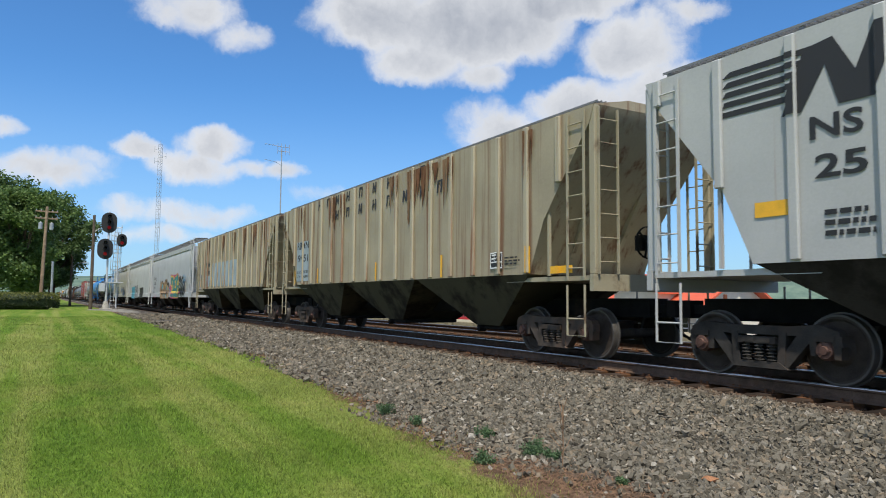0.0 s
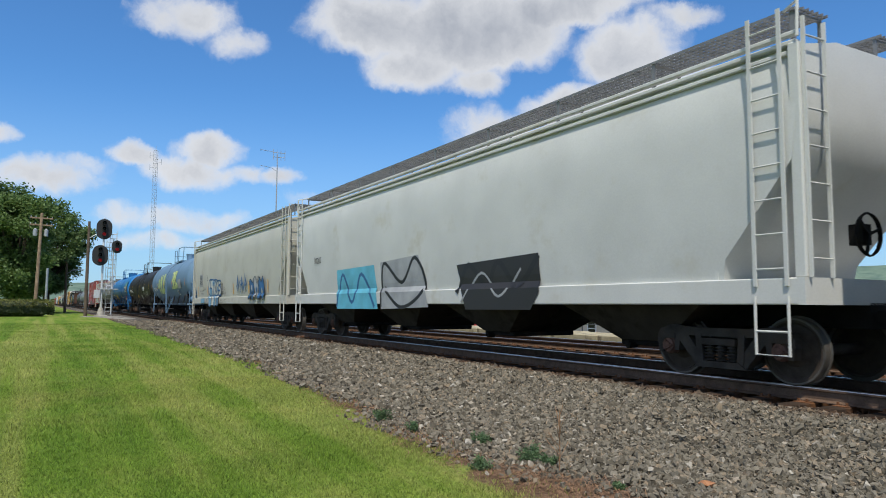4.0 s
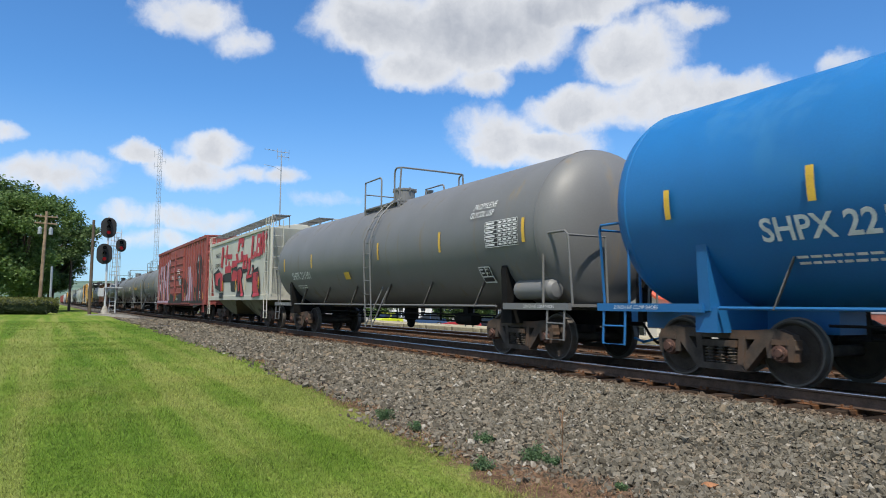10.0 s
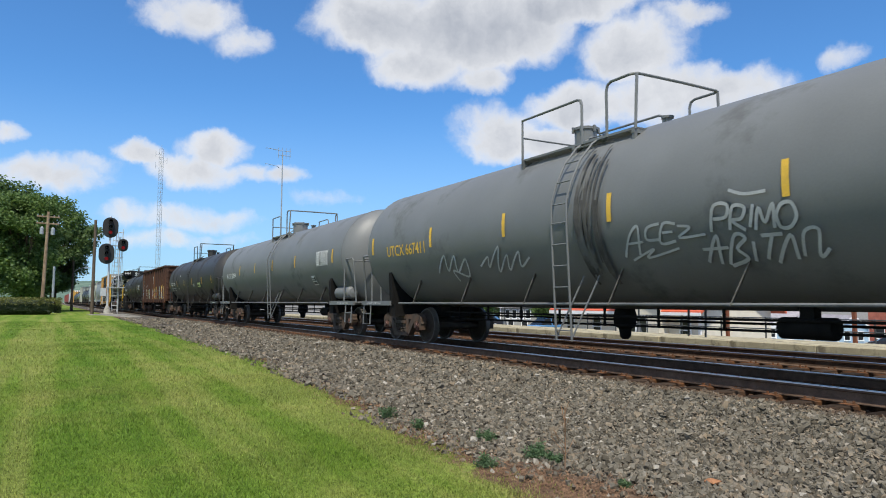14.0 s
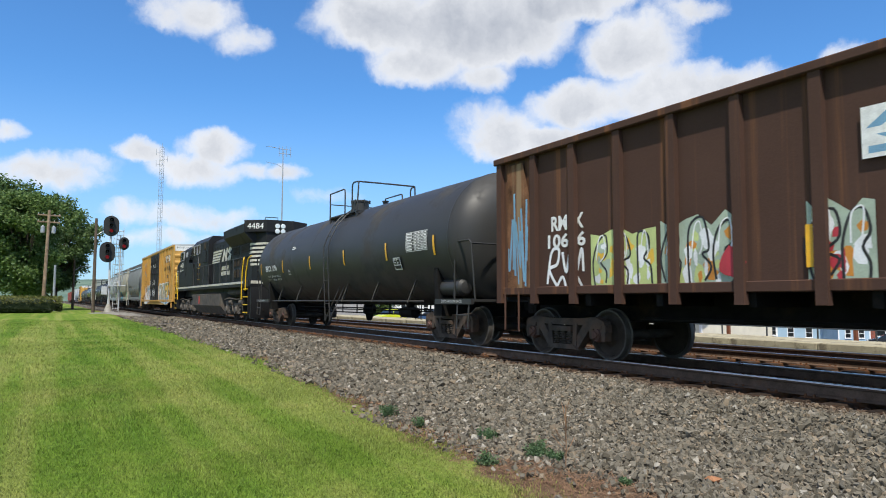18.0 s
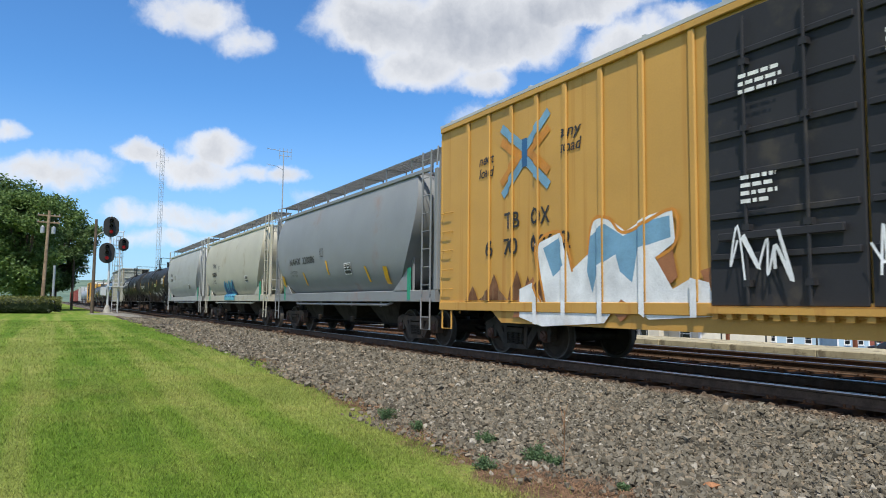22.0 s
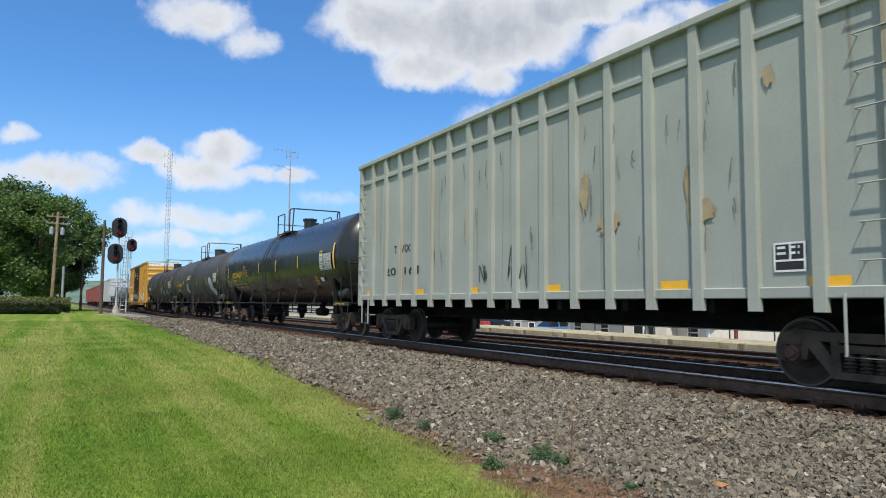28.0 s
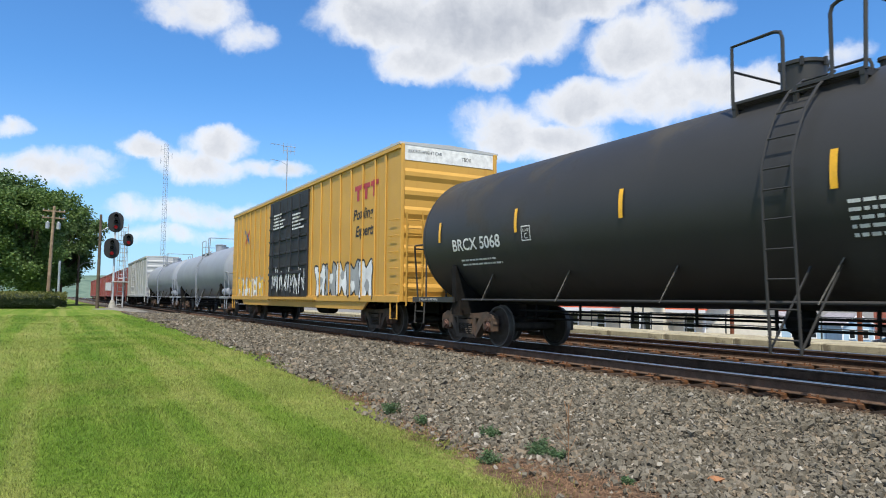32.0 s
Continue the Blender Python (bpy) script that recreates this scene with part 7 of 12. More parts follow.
def poles():
    p = thing("utility_pole", "leaning wooden utility pole with two crossarms and transformers", "utility pole", pose(-70, -9.68, 0, -1.2, 0, 0))
    part("pole", Mesh().lathe([(-0.3, 0.17), (8.9, 0.12)], 10, "z"), M["pole_wood"], p)
    for z, w in ((8.45, 1.75), (7.85, 1.75)):
        part("crossarm", Mesh().rbox(-0.06, 0.06, -w / 2, w / 2, z - 0.06, z + 0.06, 0.01), M["pole_wood"], p)
    for y in (-0.42, 0.42):
        part("transformer", Mesh().lathe([(6.85, 0.08), (6.88, 0.17), (7.42, 0.17), (7.47, 0.09), (7.56, 0.03)], 14, "z", (0.0, y, 0)), M["galv"], p, "pale grey transformer can")
    ins = Mesh()
    for z, w in ((8.51, 1.75), (7.91, 1.75)):
        for f in (-0.46, -0.25, 0.25, 0.46):
            ins.lathe([(z, 0.03), (z + 0.06, 0.045), (z + 0.12, 0.03)], 8, "z", (0, w * f, 0))
    part("insulator", ins, M["galv"], p)
    q = thing("wooden_pole", "plain dark wooden pole with a curved lamp arm", "pole", pose(-66, -5.95, -0.02))
    part("pole", Mesh().lathe([(-0.3, 0.15), (8.0, 0.11)], 10, "z"), M["pole_dark"], q)
    part("lamp_arm", Mesh().tube([(0, 0.1, 6.6), (0, 0.5, 6.9), (0, 1.0, 7.0), (0, 1.35, 6.95)], 0.03, 6), M["galv"], q)
    r = thing("wooden_pole", "short grey wooden post", "pole", pose(-75, -8.85, 0))
    part("post", Mesh().lathe([(-0.3, 0.12), (4.3, 0.10)], 8, "z"), M["galv"], r)
    u = thing("street_lamp", "dark pole with a curved lamp arm", "street lamp", pose(-90, -6.9, 0))
    part("pole", Mesh().lathe([(-0.3, 0.15), (6.7, 0.11)], 8, "z"), M["pole_dark"], u)
    part("lamp_arm", Mesh().tube([(0, 0, 4.3), (0, 0.5, 4.75), (0, 1.2, 4.95), (0, 1.8, 4.9)], 0.04, 6), M["galv"], u)
    w = Mesh()
    for y, z in ((-0.8, 8.5), (0.8, 8.5), (-0.8, 7.9), (0.8, 7.9)):
        w.tube([(-70, -9.6 + y, z), (-95, -10 + y, z - 0.7), (-120, -10.5 + y, z)], 0.012, 4)
    solid("overhead_wire", w, M["signal_black"], "thin dark overhead wires from pole to pole", "wire")
    far = thing("utility_pole", "distant wooden utility pole", "utility pole", pose(-120, -10.5, 0))
    part("pole", Mesh().lathe([(-0.3, 0.17), (8.9, 0.12)], 8, "z"), M["pole_wood"], far)
    part("crossarm", Mesh().box(-0.06, 0.06, -0.9, 0.9, 8.4, 8.52), M["pole_wood"], far)


poles()


def lattice_tower():
    ob = thing("radio_tower", "tall thin grey lattice radio mast", "radio tower", pose(-250, 22.1, -1.0))
    m = Mesh()
    tri = [(0.8 * math.cos(a), 0.8 * math.sin(a)) for a in (0, 2.094, 4.189)]
    H, n = 54.0, 36
    for x, y in tri:
        m.tube([(x, y, 0), (x, y, H)], 0.05, 5)
    for i in range(n):
        z0, z1 = H * i / n, H * (i + 1) / n
        for j in range(3):
            a, b = tri[j], tri[(j + 1) % 3]
            m.tube([(a[0], a[1], z0), (b[0], b[1], z1)], 0.024, 4)
            m.tube([(a[0], a[1], z1), (b[0], b[1], z1)], 0.024, 4)
    part("lattice", m, M["galv"], ob)
    a = Mesh().tube([(0, 0, H), (0, 0, H + 1.5)], 0.05, 5)
    for z, s in ((48.0, -1), (52.0, -1), (50.0, 1)):
        a.tube([(0, s * 0.7, z), (0, s * 1.8, z)], 0.05, 5)
        a.tube([(0, s * 1.8, z - 0.9), (0, s * 1.8, z + 1.2)], 0.06, 5)
    part("antenna", a, M["galv"], ob)
    b = thing("aerial_mast", "slim steel pole with television aerials on top", "aerial", pose(-75, 12.78, -0.6))
    part("mast", Mesh().lathe([(0, 0.09), (14, 0.07), (18.2, 0.05)], 8, "z"), M["galv"], b)
    y = Mesh()
    for z, w in ((18.4, 1.4), (17.9, 1.4)):
        y.tube([(0, -w / 2 + 0.2, z), (0, w / 2 + 0.2, z)], 0.035, 5)
    for k in (-0.45, -0.05, 0.4, 0.85):
        y.tube([(0, k, 17.55), (0, k, 18.75)], 0.028, 5)
    y.tube([(0, -1.9, 18.55), (0, -0.5, 18.45)], 0.025, 5)
    for k in (-1.8, -1.4, -1.0):
        y.tube([(-0.3, k, 18.5), (0.3, k, 18.5)], 0.02, 4)
    y.tube([(0, -1.9, 16.8), (0, -0.7, 16.65), (0, 0, 16.3)], 0.025, 5)
    part("aerial", y, M["galv"], b)


lattice_tower()


def hedge():
    rng = np.random.default_rng(4)
    ob = thing("hedge", "low clipped dark green hedge, its top coloured as sunlit", "hedge", pose(-65, -8.2, 0.02), kind="")
    core = Mesh().rbox(-1.2, 1.2, -9.0, -0.55, -0.1, 1.12, 0.35)
    part("twig_core", core, M["hedge"], ob)
    n = 26000
    p = np.stack([rng.uniform(-1.5, 1.5, n), rng.uniform(-9.2, -0.05, n), rng.uniform(0.05, 1.28, n)], 1)
    edge = (np.abs(p[:, 0]) > 1.15) | (p[:, 1] > -0.5) | (p[:, 2] > 1.0)
    p = p[edge]
    # rounded end
    r = ((p[:, 0] / 1.5) ** 2 + (np.maximum(p[:, 1] + 1.5, 0) / 1.5) ** 2) < 1.05
    p = p[r]
    # leaves above this height take the lighter olive that stands for sunlight
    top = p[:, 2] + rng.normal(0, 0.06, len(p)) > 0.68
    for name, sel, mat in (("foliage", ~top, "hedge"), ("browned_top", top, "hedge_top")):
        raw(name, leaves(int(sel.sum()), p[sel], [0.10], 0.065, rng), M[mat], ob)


hedge()
tree("large dark green broadleaf tree in full leaf", -86, -16.5, 0, 13.6, 7.4, 11, 52000, 0.17, "leaf_dark", 0.12)
tree("large dark green broadleaf tree in full leaf", -82, -11.5, 0, 12.0, 5.2, 12, 40000, 0.15, "leaf", 0.14)
tree("broadleaf tree with an uneven dark crown", -92, -8.6, 0, 11.6, 4.6, 13, 30000, 0.15, "leaf_dark", 0.20)
tree("large dark green broadleaf tree in full leaf", -100, -24, 0, 15.0, 8.0, 14, 36000, 0.20, "leaf_dark", 0.12)
tree("small dark tree beside the track", -118, -9.0, 0, 9.0, 3.6, 15, 12000, 0.18, "leaf_dark", 0.22)
tree("small dark tree beside the track", -104, -11.5, 0, 7.0, 3.4, 16, 12000, 0.18, "leaf_dark", 0.05)


# ---- far hills ----
def hills():
    m = bpy.data.materials.new("hazy_wooded_hill")
    m.use_nodes = True
    nt = m.node_tree
    b = nt.nodes["Principled BSDF"]
    c = nt.nodes.new("ShaderNodeTexCoord")
    n = nt.nodes.new("ShaderNodeTexNoise")
    n.inputs["Scale"].default_value, n.inputs["Detail"].default_value, n.inputs["Roughness"].default_value = 0.02, 6.0, 0.7
    nt.links.new(c.outputs["Object"], n.inputs["Vector"])
    r = nt.nodes.new("ShaderNodeValToRGB")
    r.color_ramp.elements[0].position, r.color_ramp.elements[0].color = 0.35, (0.085, 0.135, 0.115, 1)
    r.color_ramp.elements[1].position, r.color_ramp.elements[1].color = 0.65, (0.16, 0.22, 0.17, 1)
    nt.links.new(n.outputs[0], r.inputs[0])
    nt.links.new(r.outputs[0], b.inputs["Base Color"])
    b.inputs["Roughness"].default_value = 1.0
    b.inputs["Specular IOR Level"].default_value = 0.0
    mesh = Mesh()
    rings = []
    for i in range(120):
        a = radians(-40 + i * 1.5)
        crest = 1 + 0.18 * noise.noise((i * 0.11, 3.0, 0)) + 0.05 * noise.noise((i * 0.6, 8.0, 0))
        h = ramp(math.degrees(a), [(-40, 60), (0, 72), (12, 84), (25, 75), (40, 90), (55, 130), (70, 150), (140, 120)]) * crest
        row = []
        for d, f in ((2100, -0.02), (2250, 0.35), (2400, 0.7), (2600, 0.95), (2800, 1.0), (3300, 0.6)):
            row.append((-d * math.cos(a), d * math.sin(a), h * f - 2))
        rings.append(row)
    n = len(rings[0])
    mesh.add([p for row in rings for p in row], [(i * n + j, (i + 1) * n + j, (i + 1) * n + j + 1, i * n + j + 1) for i in range(len(rings) - 1) for j in range(n - 1)])
    solid("far_hills", mesh, m, "hazy blue-green wooded ridge on the horizon", "hills", kind="structure", smooth=60)


hills()

# ---- lettering, stripes and spray paint on the cars ----
from mathutils.geometry import tessellate_polygon

class Side:
    """Draws on the near side of a car. Coordinates are metres along the car and above the rails."""

    def __init__(self, entry, shift=0.0):
        self.ob, self.half, self.on = entry
        self.shift = shift
        self.d = 0.0070
        self.curved = abs(self.on(0, 3.6)[1] - self.on(0, 2.5)[1]) > 0.02 or abs(self.on(0, 1.3)[1] - self.on(0, 2.0)[1]) > 0.02

    def put(self, name, polys, mat, label="", step=0.0006):
        """polys: lists of (x, z), each filled; later calls lie over earlier ones."""
        bm = bmesh.new()
        for p in polys:
            vs = [Vector((x, 0, z)) for x, z in p]
            tris = tessellate_polygon([vs])
            vv = [bm.verts.new(v) for v in vs]
            for t in tris:
                try:
                    bm.faces.new([vv[i] for i in t])
                except ValueError:
                    pass
        return self._wrap(name, bm, mat, label, step)

    def _wrap(self, name, bm, mat, label, step):
        self.d += step * (2.6 if self.curved else 1.0)
        for v in bm.verts:
            v.co.x += self.shift
        if self.curved:
            zs = [v.co.z for v in bm.verts]
            if zs and max(zs) - min(zs) > 0.14:
                z = math.ceil(min(zs) / 0.12) * 0.12
                while z < max(zs):
                    bmesh.ops.bisect_plane(bm, geom=bm.verts[:] + bm.edges[:] + bm.faces[:], plane_co=(0, 0, z), plane_no=(0, 0, 1))
                    z += 0.12
        over = []
        xs = [v.co.x for v in bm.verts]
        for x0, x1, proud in POSTS.get(self.ob, ()) if xs else ():
            if x1 > min(xs) and x0 < max(xs):
                c = bm.copy()
                for x, n in ((x0, -1), (x1, 1)):
                    bmesh.ops.bisect_plane(c, geom=c.verts[:] + c.edges[:] + c.faces[:], plane_co=(x, 0, 0), plane_no=(n, 0, 0), clear_outer=True)
                for v in c.verts:
                    v.co = self.on(v.co.x, v.co.z, self.d + proud)
                over.append(c)
        for v in bm.verts:
            v.co = self.on(v.co.x, v.co.z, self.d)
        for c in over:
            extra = bpy.data.meshes.new("t")
            c.to_mesh(extra)
            c.free()
            bm.from_mesh(extra)
            bpy.data.meshes.remove(extra)
        for f in bm.faces:
            f.normal_update()
            if f.normal.y > 0:
                f.normal_flip()
        me = bpy.data.meshes.new(name)
        bm.to_mesh(me)
        bm.free()
        me.materials.append(mat)
        return part(name, me, None, self.ob, label)

    def rect(self, name, x0, x1, z0, z1, mat, label=""):
        return self.put(name, [[(x0, z0), (x1, z0), (x1, z1), (x0, z1)]], mat, label)

    def text(self, body, x, z, h, mat, width=None, bold=0.0, shear=0.0, warp=None, name="lettering", label=""):
        """x, z: the first letter's foot; h: height of the capitals; width: of the whole line."""
        cu = bpy.data.curves.new("t", "FONT")
        cu.body, cu.size, cu.offset, cu.resolution_u, cu.shear = body, h / 0.69, bold, 3, shear
        tmp = bpy.data.objects.new("t", cu)
        me = bpy.data.meshes.new_from_object(tmp)
        bpy.data.objects.remove(tmp)
        bpy.data.curves.remove(cu)
        bm = bmesh.new()
        bm.from_mesh(me)
        bpy.data.meshes.remove(me)
        if not bm.verts:
            bm.free()
            return None
        x0, x1 = min(v.co.x for v in bm.verts), max(v.co.x for v in bm.verts)
        k = width / (x1 - x0) if width else 1.0
        for v in bm.verts:
            a, b = (v.co.x - x0) * k, v.co.y
            if warp:
                a, b = warp(a, b)
            v.co = (x + a, 0, z + b)
        return self._wrap(name, bm, mat, label, 0.0006)

    def bars(self, x, z, w, rows, mat, h=0.035, gap=0.065, seed=1, name="small_print"):
        """Print too small to read: rows of short bars."""
        rng = random.Random(seed)
        polys = []
        for r in range(rows):
            a, zz = x, z - r * gap
            end = x + w * rng.uniform(0.65, 1.0)
            while a < end:
                b = a + rng.uniform(0.05, 0.16)
                polys.append([(a, zz), (min(b, end), zz), (min(b, end), zz + h), (a, zz + h)])
                a = b + 0.03
        return self.put(name, polys, mat)

    def line(self, pts, w, mat, name="graffiti", label="", taper=False):
        """A sprayed line through points."""
        polys = []
        n = len(pts)
        L, R = [], []
        for i, (x, z) in enumerate(pts):
            a, b = pts[max(i - 1, 0)], pts[min(i + 1, n - 1)]
            dx, dz = b[0] - a[0], b[1] - a[1]
            k = math.hypot(dx, dz) or 1
            ww = w / 2 * (1 - 0.6 * abs(2 * i / max(n - 1, 1) - 1) if taper else 1)
            L.append((x - dz / k * ww, z + dx / k * ww))
            R.append((x + dz / k * ww, z - dx / k * ww))
        for i in range(n - 1):
            polys.append([L[i], R[i], R[i + 1], L[i + 1]])
        return self.put(name, polys, mat, label, 0.0004)

    def curve(self, pts, w, mat, n=6, **k):
        """A smooth line through points."""
        out = []
        for i in range(len(pts) - 1):
            p0, p1, p2, p3 = pts[max(i - 1, 0)], pts[i], pts[i + 1], pts[min(i + 2, len(pts) - 1)]
            for j in range(n):
                t = j / n
                out.append(tuple(0.5 * (2 * p1[c] + (p2[c] - p0[c]) * t + (2 * p0[c] - 5 * p1[c] + 4 * p2[c] - p3[c]) * t * t + (3 * p1[c] - p0[c] - 3 * p2[c] + p3[c]) * t**3) for c in (0, 1)))
        out.append(pts[-1])
        return self.line(out, w, mat, **k)

    def tag(self, x, z, w, h, mat, seed, strokes=6, thick=0.035):
        """A quick scrawl."""
        rng = random.Random(seed)
        for i in range(strokes):
            c = x + w * (i + 0.5) / strokes
            pts = [(c + rng.uniform(-0.7, 0.7) * w / strokes, z + h * v + rng.uniform(-0.2, 0.2) * h) for v in ((0.9, 0.1, 0.7, 0.3) if i % 2 else (0.1, 0.9, 0.3, 0.6))]
            self.curve(pts, thick * rng.uniform(0.7, 1.2), mat)

    def blob(self, x, z, w, h, seed, n=14, rough=0.25):
        rng = random.Random(seed)
        return [(x + w / 2 * math.cos(6.2832 * i / n) * (1 + rng.uniform(-rough, rough)), z + h / 2 * math.sin(6.2832 * i / n) * (1 + rng.uniform(-rough, rough))) for i in range(n)]

    def rust_run(self, x, z0, w, seed, top=4.16):
        """Ragged narrow runs of rust that hang from the top edge."""
        rng = random.Random(seed + 300)
        n = 4
        for i in range(n):
            a = x + w * 1.6 * ((i + 0.5) / n - 0.5)
            low = z0 + (top - z0) * rng.uniform(0.0, 0.55)
            b = rng.uniform(0.3, 0.6) * w / 2
            pts = [(a - b, top), (a + b, top), (a + b * rng.uniform(0.5, 0.9), (top + low) / 2), (a + b * rng.uniform(0.1, 0.4), low + 0.1), (a, low), (a - b * rng.uniform(0.2, 0.5), low + 0.15), (a - b * rng.uniform(0.5, 0.9), (top + low) / 2 + 0.1)]
            self.put("rust_stain", [pts], M["rust_stain"])

    def piece(self, x0, x1, z0, z1, fills, outline, seed, letters=5, width=0.045):
        """A large sprayed piece of overlapping letter-like shapes with outlines."""
        rng = random.Random(seed)
        w = (x1 - x0) / letters
        for i in range(letters):
            c = x0 + w * (i + 0.5)
            h = z1 - z0
            pts = []
            prof = [(-0.55, 0.0), (-0.15, 0.06), (0.0, 0.32), (0.18, 0.03), (0.55, 0.0), (0.48, 0.45), (0.62, 0.80), (0.30, 1.0), (0.05, 0.72), (-0.22, 1.0), (-0.58, 0.86), (-0.45, 0.45)]
            for a, b in prof:
                pts.append((c + (a + rng.uniform(-0.12, 0.12)) * w, z0 + max(0, min(1.05, b + rng.uniform(-0.08, 0.08))) * h))
            self.put("graffiti", [pts], fills[i % len(fills)])
            if outline:
                self.curve(pts + [pts[0]], width, outline, n=3)
            if len(fills) > 1:
                self.put("graffiti", [self.blob(c + rng.uniform(-0.15, 0.15) * w, z0 + rng.uniform(0.3, 0.7) * h, w * 0.35, h * 0.3, seed + i)], fills[(i + 1) % len(fills)])

    def patchwork(self, x0, x1, z0, z1, colours, seed):
        """A crowded sprayed letter: a ragged ground, broken colour, and dark outlines over it."""
        rng = random.Random(seed)
        w, h = x1 - x0, z1 - z0
        top = [(x1 - w * i / 6, z1 - h * rng.uniform(0.0, 0.22)) for i in range(7)]
        self.put("graffiti", [[(x0, z0), (x1, z0)] + top], ink(colours[0]))
        n = max(10, int(26 * w))
        for c in colours[1:]:
            self.put("graffiti", [self.blob(rng.uniform(x0 + 0.08, x1 - 0.08), rng.uniform(z0 + 0.06, z1 - 0.3 * h), rng.uniform(0.06, 0.22), rng.uniform(0.08, 0.30), seed * 50 + i, 7, 0.45) for i in range(n // 3)], ink(c))
        for k in range(max(2, int(w * 2.5))):
            c = x0 + w * (k + 0.5) / max(2, int(w * 2.5))
            p = [(c - 0.16, z0 + 0.05), (c - 0.18, z0 + h * 0.45), (c - 0.10, z1 - 0.22 * h), (c + 0.08, z1 - 0.16 * h), (c + 0.14, z0 + h * 0.55), (c + 0.02, z0 + h * 0.42), (c + 0.16, z0 + h * 0.28), (c + 0.10, z0 + 0.06)]
            self.curve([(a + rng.uniform(-0.05, 0.05), b + rng.uniform(-0.06, 0.06)) for a, b in p], 0.035, ink("charcoal"), n=4)
            self.curve([(a * 0.55 + c * 0.45 + rng.uniform(-0.03, 0.03), b) for a, b in p[1:6]], 0.022, ink("white"), n=4)

    def strips(self, xs, z, h=0.45, w=0.09, mat=None):
        for x in xs:
            self.rect("reflective_strip", x - w / 2, x + w / 2, z - h / 2, z + h / 2, mat or M["yellow"], "yellow reflective strip")

    def placard(self, x, z, s, body=None):
        self.put("hazard_placard", [[(x, z - s), (x + s, z), (x, z + s), (x - s, z)]], M["white_mark"], "red and white diamond hazard placard")
        s *= 0.88
        self.put("placard_face", [[(x, z - s), (x + s, z), (x, z + s), (x - s, z)]], ink("red"))
        if body:
            self.rect("placard_panel", x - s * 0.7, x + s * 0.7, z - s * 0.2, z + s * 0.2, M["white_mark"])
            self.text(body, x - s * 0.55, z - s * 0.13, s * 0.28, M["black_mark"], s * 1.1)

    def table(self, x0, x1, z0, z1, bg=True, cols=4, rows=6):
        """A stencilled test table."""
        if bg:
            self.rect("data_panel", x0, x1, z0, z1, M["black_mark"])
        ps, t = [], 0.012
        for i in range(rows + 1):
            z = z0 + (z1 - z0) * i / rows
            ps.append([(x0, z - t / 2), (x1, z - t / 2), (x1, z + t / 2), (x0, z + t / 2)])
        self.put("table_rule", ps, M["white_mark"])
        ps = []
        for i in [0, 0.4] + [0.4 + 0.6 * (j + 1) / cols for j in range(cols)]:
            x = x0 + (x1 - x0) * i
            ps.append([(x - t / 2, z0), (x + t / 2, z0), (x + t / 2, z1), (x - t / 2, z1)])
        self.put("table_rule", ps, M["white_mark"])
        ps = []
        rng = random.Random(7)
        for r in range(rows):
            z = z0 + (z1 - z0) * (r + 0.3) / rows
            hh = (z1 - z0) / rows * 0.45
            ps.append([(x0 + 0.03, z), (x0 + (x1 - x0) * rng.uniform(0.25, 0.38), z), (x0 + (x1 - x0) * 0.3, z + hh), (x0 + 0.03, z + hh)])
            for j in range(cols):
                a = x0 + (x1 - x0) * (0.43 + 0.6 * j / cols)
                ps.append([(a, z), (a + (x1 - x0) * 0.09, z), (a + (x1 - x0) * 0.09, z + hh), (a, z + hh)])
        self.put("small_print", ps, M["white_mark"])

    def plate_box(self, x, z, s, mat, letter="C"):
        t = s * 0.07
        for a, b, c, e in ((x, x + s, z, z + t), (x, x + s, z + s - t, z + s), (x, x + t, z + t, z + s - t), (x + s - t, x + s, z + t, z + s - t)):
            self.rect("plate_frame", a, b, c, e, mat)
        self.text("PLATE", x + s * 0.17, z + s * 0.62, s * 0.16, mat, s * 0.66)
        self.text(letter, x + s * 0.34, z + s * 0.15, s * 0.36, mat, s * 0.32)

    def ace(self, x, z, w=0.55, h=0.4, dark=True):
        self.rect("consolidated_stencil", x, x + w, z, z + h, M["black_mark"] if dark else M["white_mark"])
        m = M["white_mark"] if dark else M["black_mark"]
        t = 0.025
        for a, b, c, e in ((0, w, 0, t), (0, w, h - t, h), (0, t, t, h - t), (w - t, w, t, h - t), (w * 0.5, w * 0.5 + t, t + h * 0.35, h - t), (t, w - t, h * 0.35, h * 0.35 + t)):
            self.rect("stencil_rule", x + a, x + b, z + c, z + e, m)
        self.bars(x + 0.05, z + h * 0.78, w * 0.4, 2, m, 0.03, 0.07, 3)
        self.bars(x + w * 0.56, z + h * 0.78, w * 0.36, 2, m, 0.03, 0.07, 4)


def wave(amp, freq, lift=0.0):
    return lambda a, b: (a + 0.15 * b * math.sin(a * 1.3), b * (1 + amp * math.sin(a * freq)) + lift * a)


